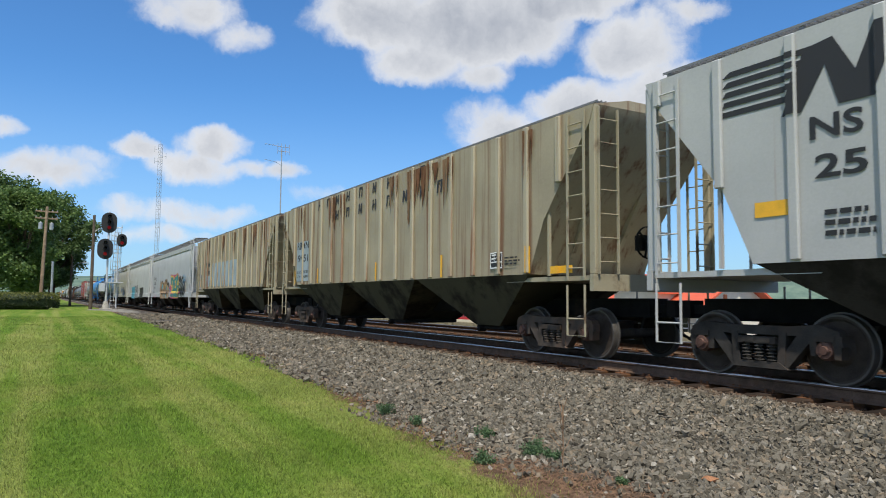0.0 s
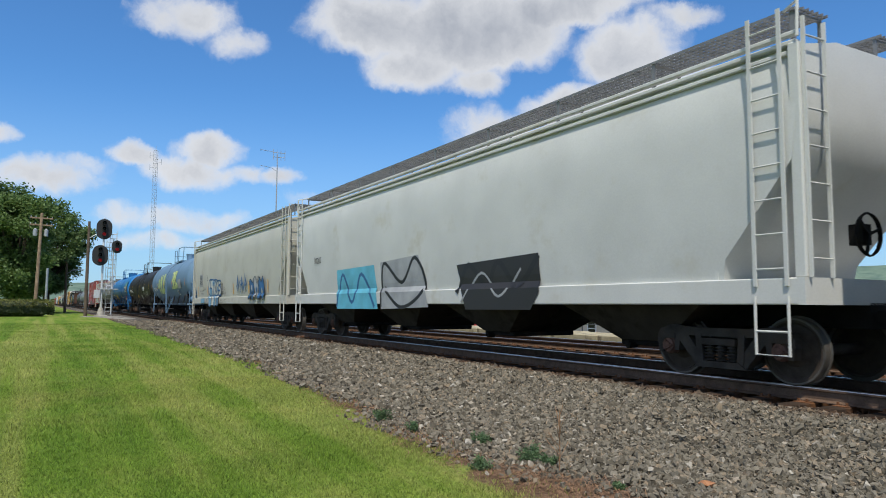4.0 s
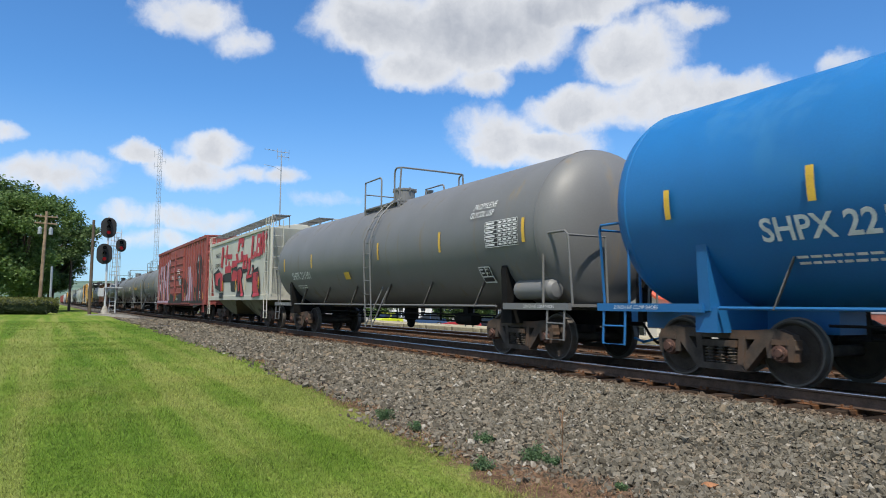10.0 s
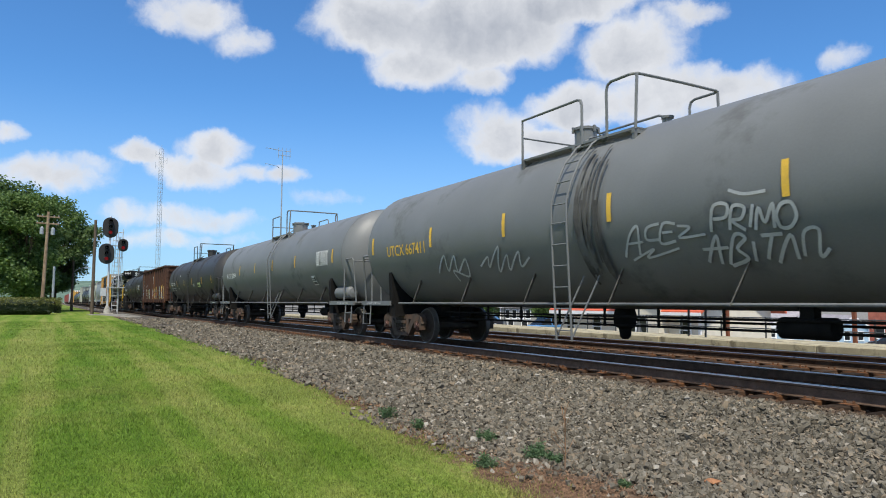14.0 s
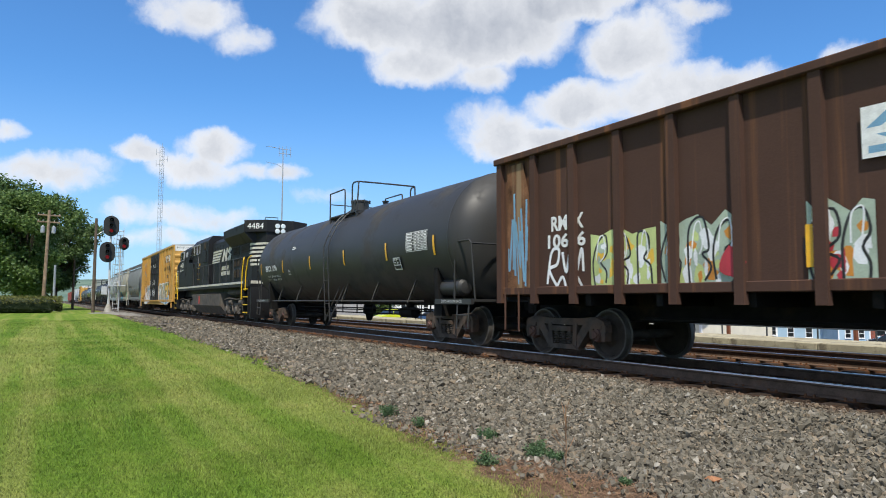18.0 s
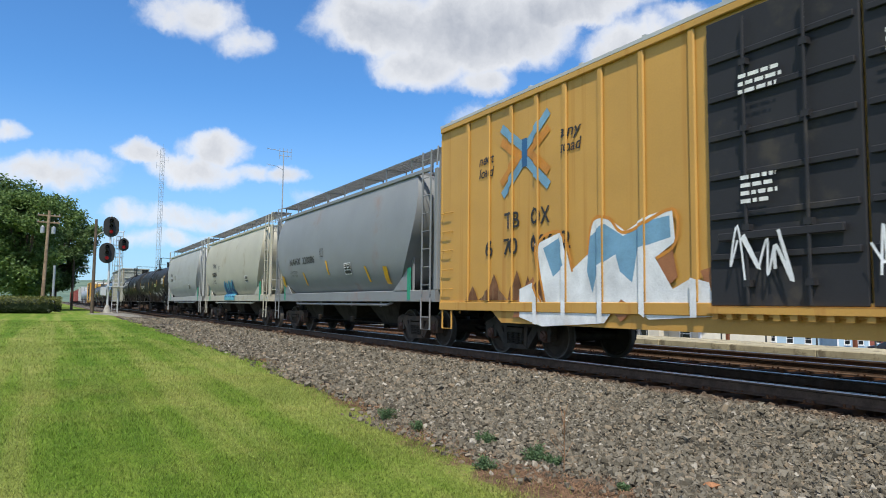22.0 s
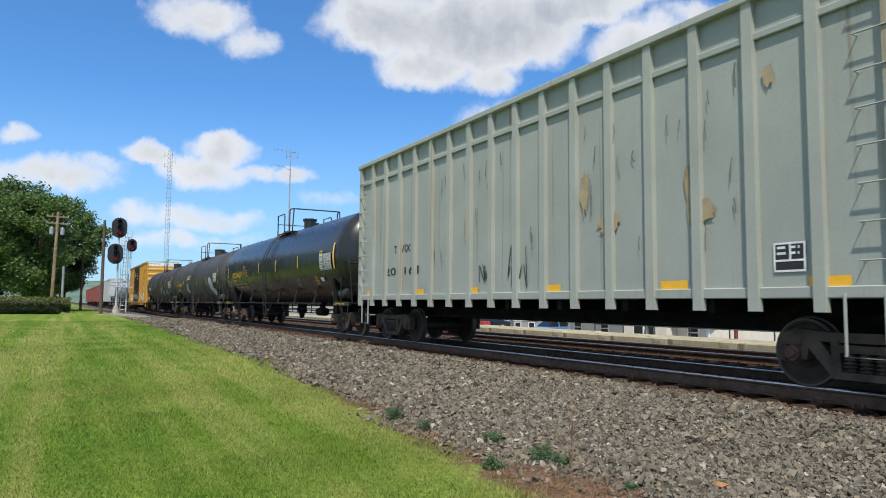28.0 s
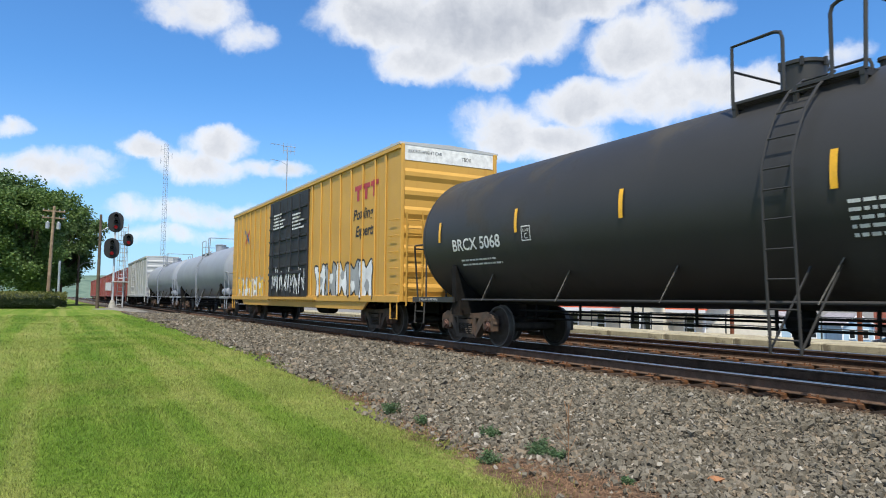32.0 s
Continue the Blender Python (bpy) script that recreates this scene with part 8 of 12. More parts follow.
def marks():
    C, W, B, G = CARS, M["white_mark"], M["black_mark"], M["gold_mark"]
    # pale grey hopper in front: striped emblem drawn as plain shapes
    s = Side(C["grey_post_hopper"])
    for i in range(5):
        z = 3.42 + i * 0.13
        s.put("emblem_stripe", [[(-7.3, z), (-6.35 + 0.05 * i, z), (-6.25 + 0.05 * i, z + 0.075), (-7.3 + 0.03 * i, z + 0.075)]], B)
    s.put("emblem", [[(-6.45, 3.25), (-6.2, 3.25), (-5.9, 3.75), (-5.75, 3.25), (-5.35, 3.25), (-5.0, 4.05), (-5.35, 4.05), (-5.55, 3.6), (-5.8, 4.05), (-6.15, 4.0)]], B, "dark emblem in plain shapes")
    s.text("NS", -6.1, 2.90, 0.26, B, 0.62, 0.008)
    s.text("25", -6.05, 2.44, 0.26, B, 0.6, 0.008)
    s.bars(-5.95, 2.0, 0.7, 3, B, 0.06, 0.12)
    s.rect("reflective_strip", -6.85, -6.38, 2.05, 2.24, M["yellow"])
    s.line([(-4.6, 1.62 - 0.35), (-4.3, 1.0)], 0.02, B)
    # first tan hopper
    s = Side(C["tan_1"])
    s.rect("paint_patch", -6.9, -5.62, 1.60, 2.98, ink("patch"), "pale blue-grey paint patch")
    s.text("RBMN", -6.84, 2.72, 0.24, B, 1.2, 0.006)
    s.text("9951", -6.78, 2.28, 0.24, B, 1.1, 0.006)
    s.text("LD.LMT 200700", -6.84, 1.88, 0.09, B, 1.15)
    s.text("LT.WT.  62800", -6.84, 1.72, 0.09, B, 1.15)
    # faded stencilled name: one plain slanted figure for each letter
    for z, row in ((3.91, (-4.62, -3.82, -3.01, -2.13, -1.16, -0.20, 0.74, 2.62)), (3.44, (-3.01, -2.13, -1.17, -0.19, 0.73, 1.70, 2.63, 3.47))):
        for i, x in enumerate(row):
            legs = [[(x - 0.12, z), (x - 0.05, z), (x - 0.02, z + 0.29), (x - 0.09, z + 0.29)], [(x + 0.05, z), (x + 0.12, z), (x + 0.15, z + 0.29), (x + 0.08, z + 0.29)]]
            bar = [[(x - 0.05, z + 0.12), (x + 0.06, z + 0.12), (x + 0.065, z + 0.17), (x - 0.045, z + 0.17)], [(x - 0.025, z + 0.24), (x + 0.08, z + 0.24), (x + 0.085, z + 0.29), (x - 0.02, z + 0.29)], [(x - 0.02, z + 0.29), (x - 0.08, z + 0.29), (x + 0.05, z), (x + 0.11, z)]][i % 3]
            s.put("faded_letter", legs + [bar], B)
    s.strips([-7.04, -4.66, 0.0, 3.6, 6.87], 1.75, 0.5)
    s.rect("reflective_strip", 7.5, 8.1, 1.47, 1.60, M["yellow"])
    s.ace(5.6, 1.62, 0.42, 0.32)
    s.bars(6.1, 1.8, 0.6, 3, B, 0.03, 0.06)
    for x, z0, z1, w, k in ((-3.4, 3.0, 4.2, 0.35, 1), (-2.5, 2.9, 3.9, 0.22, 2), (2.2, 2.8, 4.2, 0.4, 3), (3.0, 3.1, 4.2, 0.5, 4), (3.9, 2.9, 4.1, 0.3, 5), (6.9, 2.9, 3.4, 0.15, 6), (-6.3, 3.1, 4.0, 0.25, 7), (1.1, 3.2, 4.2, 0.3, 8)):
        s.rust_run(x, z0, w, k)
    # second tan hopper
    s = Side(C["tan_2"])
    s.rect("paint_patch", -3.75, 1.9, 1.60, 2.84, ink("patch"), "pale blue-grey paint patch")
    s.rect("paint_patch", -5.45, -3.95, 1.62, 2.2, ink("patch"))
    s.text("RBMN", -5.38, 2.70, 0.24, B, 1.3, 0.006)
    s.text("9996", -5.28, 2.24, 0.24, B, 1.2, 0.006)
    s.text("LD.LMT. 201600", -5.4, 1.85, 0.09, B, 1.3)
    s.text("LT.WT.   61400", -5.4, 1.70, 0.09, B, 1.3)
    s.strips([-6.9, -3.88, -1.06, 3.6, 6.2], 1.88, 0.5)
    for x, z0, z1, w, k in ((-4.9, 3.2, 4.1, 0.3, 1), (-2.6, 2.9, 4.0, 0.3, 2), (-1.2, 2.9, 4.1, 0.35, 3), (3.3, 2.4, 4.1, 0.4, 4), (5.0, 2.6, 4.1, 0.5, 5), (1.3, 2.9, 4.1, 0.25, 6), (6.4, 2.4, 3.9, 0.3, 7)):
        s.rust_run(x, z0, w, k)
    # grey hopper with the mural
    s = Side(C["mural_hopper"])
    s.text("AOKX", -7.82, 2.42, 0.20, B, 0.95, 0.004)
    s.text("13365", -7.78, 2.02, 0.20, B, 0.95, 0.004)
    s.bars(-7.7, 1.80, 0.8, 3, B)
    s.plate_box(-6.55, 2.35, 0.28, B)
    s.put("graffiti", [[(-4.45, 1.5), (-4.35, 1.77), (-3.95, 2.21), (-2.92, 2.21), (-2.29, 2.05), (-1.45, 2.32), (-0.67, 2.33), (-0.54, 2.08), (0.36, 1.79), (0.41, 1.47), (0.31, 0.93), (-3.65, 0.92)]], ink("brown"))
    s.put("graffiti", [[(-3.37, 1.83), (-3.05, 2.03), (-2.75, 1.94), (-2.83, 1.62), (-3.28, 1.59)]], ink("cyan"))
    s.put("graffiti", [[(-1.01, 1.8), (-0.67, 1.85), (-0.61, 1.6), (-0.95, 1.53)]], ink("cyan"))
    s.put("graffiti", [[(0.04, 1.71), (0.39, 1.77), (0.39, 1.52), (0.1, 1.55)]], ink("cyan"))
    s.put("graffiti", [[(-1.1, 1.21), (-0.76, 1.25), (-0.6, 1.0), (-0.93, 0.95)]], ink("cyan"))
    s.put("graffiti", [[(-4.61, 1.24), (-4.27, 1.32), (-4.35, 1.05)]], ink("cyan"))
    s.put("graffiti", [[(-2.33, 1.16), (-1.93, 1.27), (-1.97, 1.0)]], ink("cyan"))
    s.put("graffiti", [[(-0.12, 1.68), (0.07, 1.71), (0.04, 1.5), (-0.11, 1.48)]], ink("yellow"))
    s.put("graffiti", [[(-1.46, 1.9), (-1.27, 1.92), (-1.33, 1.65), (-1.49, 1.64)]], ink("yellow"))
    s.curve([(-4.45, 1.43), (-4.28, 1.87), (-3.9, 2.28), (-3.66, 1.84), (-3.75, 1.38), (-3.3, 1.83), (-3.14, 2.18), (-2.75, 2.2)], 0.07, ink("black"))
    s.curve([(-3.65, 1.36), (-2.53, 1.31), (-2.64, 1.8), (-2.22, 2.06), (-1.93, 1.76), (-2.08, 1.33), (-1.46, 1.26)], 0.07, ink("black"))
    s.curve([(-1.46, 1.26), (-1.55, 1.85), (-1.4, 2.34), (-1.1, 2.04), (-0.59, 2.36), (-0.67, 2.01), (-0.93, 1.72), (-0.85, 1.3), (-0.13, 1.49)], 0.07, ink("black"))
    s.curve([(-0.59, 2.0), (-0.05, 1.85), (0.36, 1.79), (0.39, 1.49), (-0.13, 1.31), (-0.68, 1.4)], 0.06, ink("black"))
    s.curve([(-3.65, 0.92), (-3.19, 1.23), (-2.53, 1.28), (-1.93, 0.94)], 0.05, ink("black"))
    s.curve([(-1.46, 0.95), (-1.1, 1.23), (-0.52, 1.25), (-0.13, 0.92)], 0.05, ink("black"))
    s.curve([(-0.27, 1.93), (-0.12, 2.09), (-0.01, 1.91), (0.14, 2.09), (0.25, 1.9), (0.42, 2.07)], 0.07, ink("black"))
    s.line([(-0.27, 2.06), (0.45, 2.03)], 0.05, ink("black"))
    s.curve([(0.58, 0.96), (0.66, 1.17), (0.79, 1.0), (0.92, 1.18), (0.92, 0.96)], 0.03, ink("black"))
    s.curve([(-7.51, 1.01), (-7.27, 1.19), (-7.02, 0.98), (-6.75, 1.18), (-6.55, 0.98), (-6.3, 1.15)], 0.04, ink("pink"))
    s.put("graffiti", [[(0.55, 1.65), (1.16, 1.95), (1.27, 2.26), (1.2, 2.72), (1.57, 2.58), (2.44, 2.58), (3.56, 2.54), (4.27, 2.66), (4.67, 2.45), (4.73, 2.14), (5.27, 1.85), (5.25, 1.31), (4.81, 1.29), (4.85, 0.94), (2.54, 0.93), (1.36, 0.95), (1.39, 1.28), (1.13, 1.48)]], ink("pink"))
    s.put("graffiti", [[(1.25, 2.53), (2.48, 2.51), (2.67, 2.2), (2.88, 2.33), (3.55, 2.48), (3.63, 2.42), (4.26, 2.61), (4.65, 2.4), (4.74, 1.89), (4.79, 1.3), (4.81, 0.98), (2.56, 0.99), (2.51, 1.32), (1.47, 1.28), (1.49, 1.48), (1.73, 1.58), (1.69, 1.8), (1.28, 1.82)]], ink("yellow"))
    s.put("graffiti", [[(1.39, 2.41), (2.23, 2.41), (2.46, 2.4), (2.65, 2.08), (2.76, 1.48), (2.68, 1.38), (1.99, 1.33), (1.63, 1.33), (1.7, 1.48), (2.01, 1.51), (1.89, 1.85), (1.41, 1.92)]], ink("teal"))
    s.put("graffiti", [[(1.99, 2.16), (2.2, 2.16), (2.36, 1.71), (2.27, 1.55), (2.12, 1.54)]], ink("yellow"))
    s.put("graffiti", [[(2.11, 2.08), (2.2, 2.07), (2.29, 1.73), (2.23, 1.62), (2.17, 1.62)]], ink("red"))
    s.put("graffiti", [[(2.61, 2.19), (2.88, 2.26), (3.52, 2.43), (3.56, 2.21), (3.08, 2.08), (3.09, 1.96), (3.27, 2.02), (3.54, 2.01), (3.53, 1.8), (3.12, 1.75), (3.13, 1.63), (3.61, 1.66), (3.58, 1.38), (2.85, 1.33), (2.81, 1.77)]], ink("teal"))
    s.put("graffiti", [[(3.18, 1.9), (3.44, 1.96), (3.45, 1.84), (3.21, 1.8)]], ink("pink"))
    s.put("graffiti", [[(3.65, 2.36), (4.25, 2.55), (4.61, 2.36), (4.65, 1.92), (4.71, 1.33), (4.46, 1.32), (4.41, 1.69), (4.19, 1.68), (3.98, 1.32), (3.66, 1.33), (3.73, 1.85)]], ink("teal"))
    s.put("graffiti", [[(4.25, 2.13), (4.35, 2.16), (4.38, 1.9), (4.57, 1.9), (4.55, 1.81), (4.13, 1.83)]], ink("yellow"))
    s.put("graffiti", [[(1.49, 1.21), (2.48, 1.26), (2.5, 1.04), (1.65, 1.06)]], ink("teal"))
    s.put("graffiti", [[(2.62, 1.27), (3.66, 1.28), (3.69, 1.07), (2.64, 1.04)]], ink("teal"))
    s.put("graffiti", [[(3.77, 1.28), (4.26, 1.28), (4.19, 1.04), (3.73, 1.04)]], ink("teal"))
    s.put("graffiti", [[(4.35, 1.26), (4.72, 1.27), (4.78, 1.03), (4.29, 1.04)]], ink("teal"))
    for i in range(7):
        s.put("graffiti", [s.blob(5.1 + i * 0.28, 1.75 + 0.35 * math.sin(i * 1.7), 0.6, 0.75, i)], ink("black"))
        s.curve([(4.95 + i * 0.28, 1.6), (5.1 + i * 0.28, 2.05 + 0.2 * math.sin(i * 1.7)), (5.3 + i * 0.28, 1.7)], 0.035, ink("white"))
    s.tag(6.7, 1.9, 0.9, 0.35, ink("blue"), 8, 6, 0.03)
    s.bars(6.6, 2.4, 1.2, 5, ink("skyblue"), 0.05, 0.09)
    s.strips([7.73], 1.75, 0.6)
    # white hopper
    s = Side(C["white_hopper"])
    s.put("graffiti", [[(-5.46, 2.02), (-2.76, 2.06), (-2.42, 0.89), (-5.31, 0.88)]], ink("cyan"))
    s.curve([(-5.32, 0.93), (-4.97, 1.88), (-4.17, 1.06), (-3.6, 1.85), (-2.63, 0.94)], 0.1, ink("blue"))
    s.put("graffiti", [[(-2.35, 2.1), (-0.24, 2.18), (0.33, 0.95), (-2.22, 0.89)]], ink("grey"))
    s.curve([(-2.22, 0.94), (-2.15, 2.06), (-1.11, 1.55), (-0.42, 2.13), (0.11, 1.41), (-1.04, 0.94), (-2.08, 1.44)], 0.09, ink("black"))
    s.put("graffiti", [[(1.51, 1.85), (4.33, 1.94), (4.38, 1.24), (4.13, 0.92), (1.92, 0.91)]], ink("charcoal"))
    s.curve([(1.56, 1.26), (1.99, 1.83), (2.65, 1.38), (3.06, 1.85), (3.68, 1.37), (4.33, 1.9)], 0.12, ink("black"))
    s.curve([(1.74, 1.06), (2.48, 1.65), (3.12, 1.17), (3.8, 1.68)], 0.05, ink("grey"))
    s.text("ROIX", -7.4, 2.3, 0.2, B, 0.6)
    # cream hopper
    s = Side(C["cream_hopper"])
    s.rect("paint_patch", -7.05, -6.2, 1.95, 2.62, ink("grey"))
    s.text("ROIX", -6.98, 2.33, 0.21, B, 0.58, 0.004)
    s.text("59213", -6.98, 2.05, 0.21, B, 0.63, 0.004)
    s.text("LD LMT  196100 LBS", -6.95, 1.68, 0.07, B, 1.05)
    s.text("LT  WT  66900 LBS", -6.95, 1.53, 0.07, B, 1.05)
    s.plate_box(-5.1, 2.25, 0.26, B)
    s.strips([-7.42, -4.82, -2.03, 0.9, 3.7, 6.6], 1.72, 0.5)
    s.put("graffiti", [[(-4.55, 1.91), (-4.36, 2.16), (-4.04, 2.27), (-3.01, 2.22), (-2.71, 2.25), (-2.43, 2.18), (-1.67, 2.16), (-1.63, 1.97), (-1.5, 1.65), (-1.62, 1.46), (-1.92, 1.42), (-2.03, 0.97), (-4.18, 0.94), (-4.38, 1.38)]], ink("cream2"))
    s.put("graffiti", [[(-4.42, 1.85), (-4.0, 1.85), (-3.68, 1.73), (-3.66, 1.41), (-4.01, 1.37), (-3.66, 1.25), (-3.6, 0.97), (-4.13, 0.96), (-4.3, 1.34), (-4.13, 1.51)]], ink("skyblue"))
    s.put("graffiti", [[(-3.58, 2.16), (-3.36, 2.17), (-3.32, 1.92), (-3.54, 1.91)]], ink("skyblue"))
    s.put("graffiti", [[(-3.23, 1.48), (-2.88, 1.55), (-2.64, 1.38), (-2.68, 0.97), (-3.14, 0.97), (-2.97, 1.22)]], ink("skyblue"))
    s.put("graffiti", [[(-2.53, 1.84), (-2.33, 1.9), (-2.29, 1.67), (-2.5, 1.61)]], ink("skyblue"))
    s.put("graffiti", [[(-2.4, 1.3), (-2.05, 1.37), (-2.03, 1.08), (-2.29, 0.98)]], ink("skyblue"))
    s.put("graffiti", [[(-3.23, 2.16), (-3.07, 2.16), (-3.05, 1.95), (-3.2, 1.93)]], ink("skyblue"))
    s.curve([(-4.52, 1.89), (-4.34, 2.18), (-4.04, 2.26), (-4.02, 1.94), (-4.1, 1.83), (-3.68, 1.78), (-3.66, 1.46), (-4.01, 1.42), (-4.47, 1.62), (-4.52, 1.89)], 0.075, ink("blue"))
    s.curve([(-4.02, 2.25), (-3.53, 2.26), (-3.25, 2.21), (-3.32, 1.94), (-3.27, 1.45), (-3.62, 1.43)], 0.075, ink("blue"))
    s.curve([(-3.25, 2.21), (-2.75, 2.24), (-2.43, 2.18), (-2.15, 2.0), (-2.18, 1.59), (-2.38, 1.44), (-2.92, 1.42), (-3.25, 1.48)], 0.075, ink("blue"))
    s.curve([(-2.95, 2.1), (-2.71, 2.14), (-2.46, 2.0), (-2.39, 1.71), (-2.58, 1.59), (-2.86, 1.69), (-2.95, 1.94)], 0.05, ink("blue"))
    s.curve([(-2.78, 1.65), (-2.74, 2.0), (-2.59, 1.98), (-2.63, 1.83), (-2.74, 1.82), (-2.54, 1.64), (-2.48, 1.88)], 0.035, ink("charcoal"))
    s.curve([(-2.38, 2.17), (-1.69, 2.15), (-1.65, 1.97), (-2.0, 1.96), (-1.67, 1.84), (-1.51, 1.64), (-1.65, 1.47), (-2.1, 1.44), (-2.09, 1.69), (-1.72, 1.66)], 0.075, ink("blue"))
    s.curve([(-4.35, 1.42), (-4.18, 0.96), (-3.67, 0.95), (-3.55, 1.36)], 0.06, ink("blue"))
    s.curve([(-3.02, 1.41), (-2.87, 1.24), (-2.97, 0.96), (-2.59, 0.96), (-2.64, 1.38)], 0.06, ink("blue"))
    s.curve([(-2.35, 1.39), (-2.3, 0.98), (-2.05, 0.97), (-1.92, 1.41)], 0.06, ink("blue"))
    s.curve([(-1.46, 1.77), (-1.4, 2.01), (-1.31, 1.68), (-1.2, 2.02), (-1.17, 1.74), (-1.33, 1.71), (-1.09, 1.86), (-1.07, 1.63), (-1.27, 1.57)], 0.028, ink("charcoal"))
    s.curve([(-1.31, 1.45), (-1.23, 1.6), (-1.16, 1.46), (-1.09, 1.63), (-0.97, 1.48), (-0.82, 1.71), (-0.87, 1.45)], 0.035, ink("charcoal"))
    s.curve([(-0.72, 1.83), (-0.69, 1.62)], 0.025, ink("charcoal"))
    s.curve([(-0.62, 1.79), (-0.51, 1.46)], 0.025, ink("charcoal"))
    s.curve([(-5.9, 2.08), (-5.65, 1.69), (-5.56, 1.92), (-5.47, 1.72), (-5.38, 1.92), (-5.26, 1.73), (-5.18, 1.93)], 0.025, ink("charcoal"))
    s.curve([(-4.9, 1.23), (-4.82, 0.99), (-4.74, 1.28), (-4.66, 0.99), (-4.53, 1.3), (-4.48, 1.08)], 0.03, ink("charcoal"))
    s.rect("paint_patch", -6.2, -5.2, 1.05, 1.30, ink("skyblue"))
    s.text("CLOSE HOPPER GATES AND ROOF", -1.75, 1.17, 0.06, B, 1.5)
    s.text("HATCHES BEFORE MOVING CAR", -1.75, 1.07, 0.06, B, 1.5)
    s.tag(1.5, 1.5, 2.0, 0.8, ink("blue"), 17, 7, 0.06)
    s.piece(4.0, 6.2, 1.2, 2.1, [ink("blue"), ink("grey")], ink("black"), 43, 3)
    # slate blue tank
    s = Side(C["slate_tank"])
    s.text("TELX 2436", -6.55, 1.98, 0.23, W, 1.75, 0.006)
    s.bars(-6.3, 1.75, 1.4, 2, W, 0.03, 0.07)
    s.shift = -0.18
    s.put("graffiti", [[(-4.32, 2.45), (-4.08, 2.56), (-3.71, 2.16), (-3.96, 2.09)]], ink("lime"))
    s.put("graffiti", [[(-3.84, 2.78), (-3.56, 2.85), (-3.36, 2.47), (-3.55, 2.36)]], ink("lime"))
    s.put("graffiti", [[(-3.69, 2.8), (-3.44, 2.84), (-3.16, 2.08), (-2.97, 2.99), (-2.76, 3.11), (-3.25, 1.77), (-3.52, 1.79)]], ink("lime"))
    s.put("graffiti", [[(-2.69, 2.96), (-2.44, 2.98), (-2.67, 1.79), (-2.92, 1.86)]], ink("lime"))
    s.put("graffiti", [[(-2.34, 3.05), (-2.0, 3.1), (-2.13, 2.06), (-1.75, 2.05), (-1.97, 1.72), (-2.77, 1.73)]], ink("lime"))
    s.put("graffiti", [[(-1.51, 3.03), (-1.28, 3.14), (-0.93, 3.1), (-0.88, 2.67), (-1.14, 2.29), (-1.33, 2.29), (-1.41, 2.08), (-0.95, 2.12), (-1.11, 1.74), (-1.78, 1.7), (-1.84, 1.86), (-1.61, 2.49)]], ink("lime"))
    s.put("graffiti", [[(-0.87, 2.41), (-0.63, 2.68), (-0.47, 2.71), (-0.72, 2.25)]], ink("lime"))
    s.put("graffiti", [[(-0.64, 2.19), (-0.35, 2.43), (-0.21, 2.44), (-0.4, 2.11), (-0.57, 2.1)]], ink("lime"))
    s.put("graffiti", [[(-1.32, 2.86), (-1.17, 2.9), (-1.16, 2.66), (-1.31, 2.57)]], ink("telx"))
    s.put("graffiti", [[(2.38, 3.13), (3.09, 3.12), (3.2, 2.6), (2.9, 2.55), (3.17, 2.48), (3.0, 2.01), (2.18, 2.0), (2.37, 2.48)]], ink("lime"))
    s.put("graffiti", [[(3.16, 3.17), (3.43, 3.15), (3.39, 1.99), (2.98, 1.97), (3.17, 2.6)]], ink("lime"))
    s.put("graffiti", [[(3.5, 3.14), (4.06, 3.11), (3.9, 2.9), (3.87, 2.55), (4.01, 2.4), (3.85, 1.98), (3.39, 1.99), (3.52, 2.17), (3.68, 2.2), (3.5, 2.47)]], ink("lime"))
    s.put("graffiti", [[(4.07, 2.39), (4.27, 2.41), (4.24, 2.01), (3.98, 2.0)]], ink("lime"))
    s.put("graffiti", [[(4.29, 2.33), (4.52, 2.37), (4.52, 2.02), (4.26, 2.0)]], ink("lime"))
    s.put("graffiti", [[(4.58, 2.25), (4.82, 2.27), (4.84, 2.03), (4.57, 2.02)]], ink("lime"))
    s.put("graffiti", [[(2.53, 2.98), (2.78, 2.97), (2.82, 2.66), (2.58, 2.65)]], ink("telx"))
    s.put("graffiti", [[(2.55, 2.48), (2.83, 2.47), (2.71, 2.15), (2.46, 2.15)]], ink("telx"))
    s.shift = 0.0
    s.strips([-7.5, -4.56, -1.35, 2.26, 5.2, 7.08], 2.32, 0.42, 0.11, ink("orange"))
    s.placard(6.35, 1.42, 0.26)
    s.rect("paint_patch", 4.6, 5.7, 2.0, 2.55, ink("grey"))
    s.ace(4.1, 1.62, 0.4, 0.3)
    # black tank
    s = Side(C["black_tank"])
    s.text("TILX 254098", -6.83, 2.08, 0.25, W, 2.05, 0.004)
    s.bars(-6.6, 1.85, 1.6, 2, W, 0.03, 0.07)
    s.plate_box(-4.5, 2.0, 0.27, W)
    s.strips([-7.68, -4.7, -1.71, 1.37, 4.49, 7.3], 2.48, 0.48)
    s.rect("white_label", 3.4, 4.18, 2.14, 2.45, W)
    s.bars(3.46, 2.18, 0.66, 1, B, 0.10)
    s.rect("yellow_label", -1.2, -0.4, 1.62, 1.86, M["yellow"])
    for x, z, w in ((1.5, 1.75, 0.9), (3.6, 1.95, 0.8), (5.2, 2.0, 1.2)):
        s.bars(x, z, w, 4, W, 0.035, 0.085, int(z * 10))
    s.placard(7.2, 1.45, 0.26)
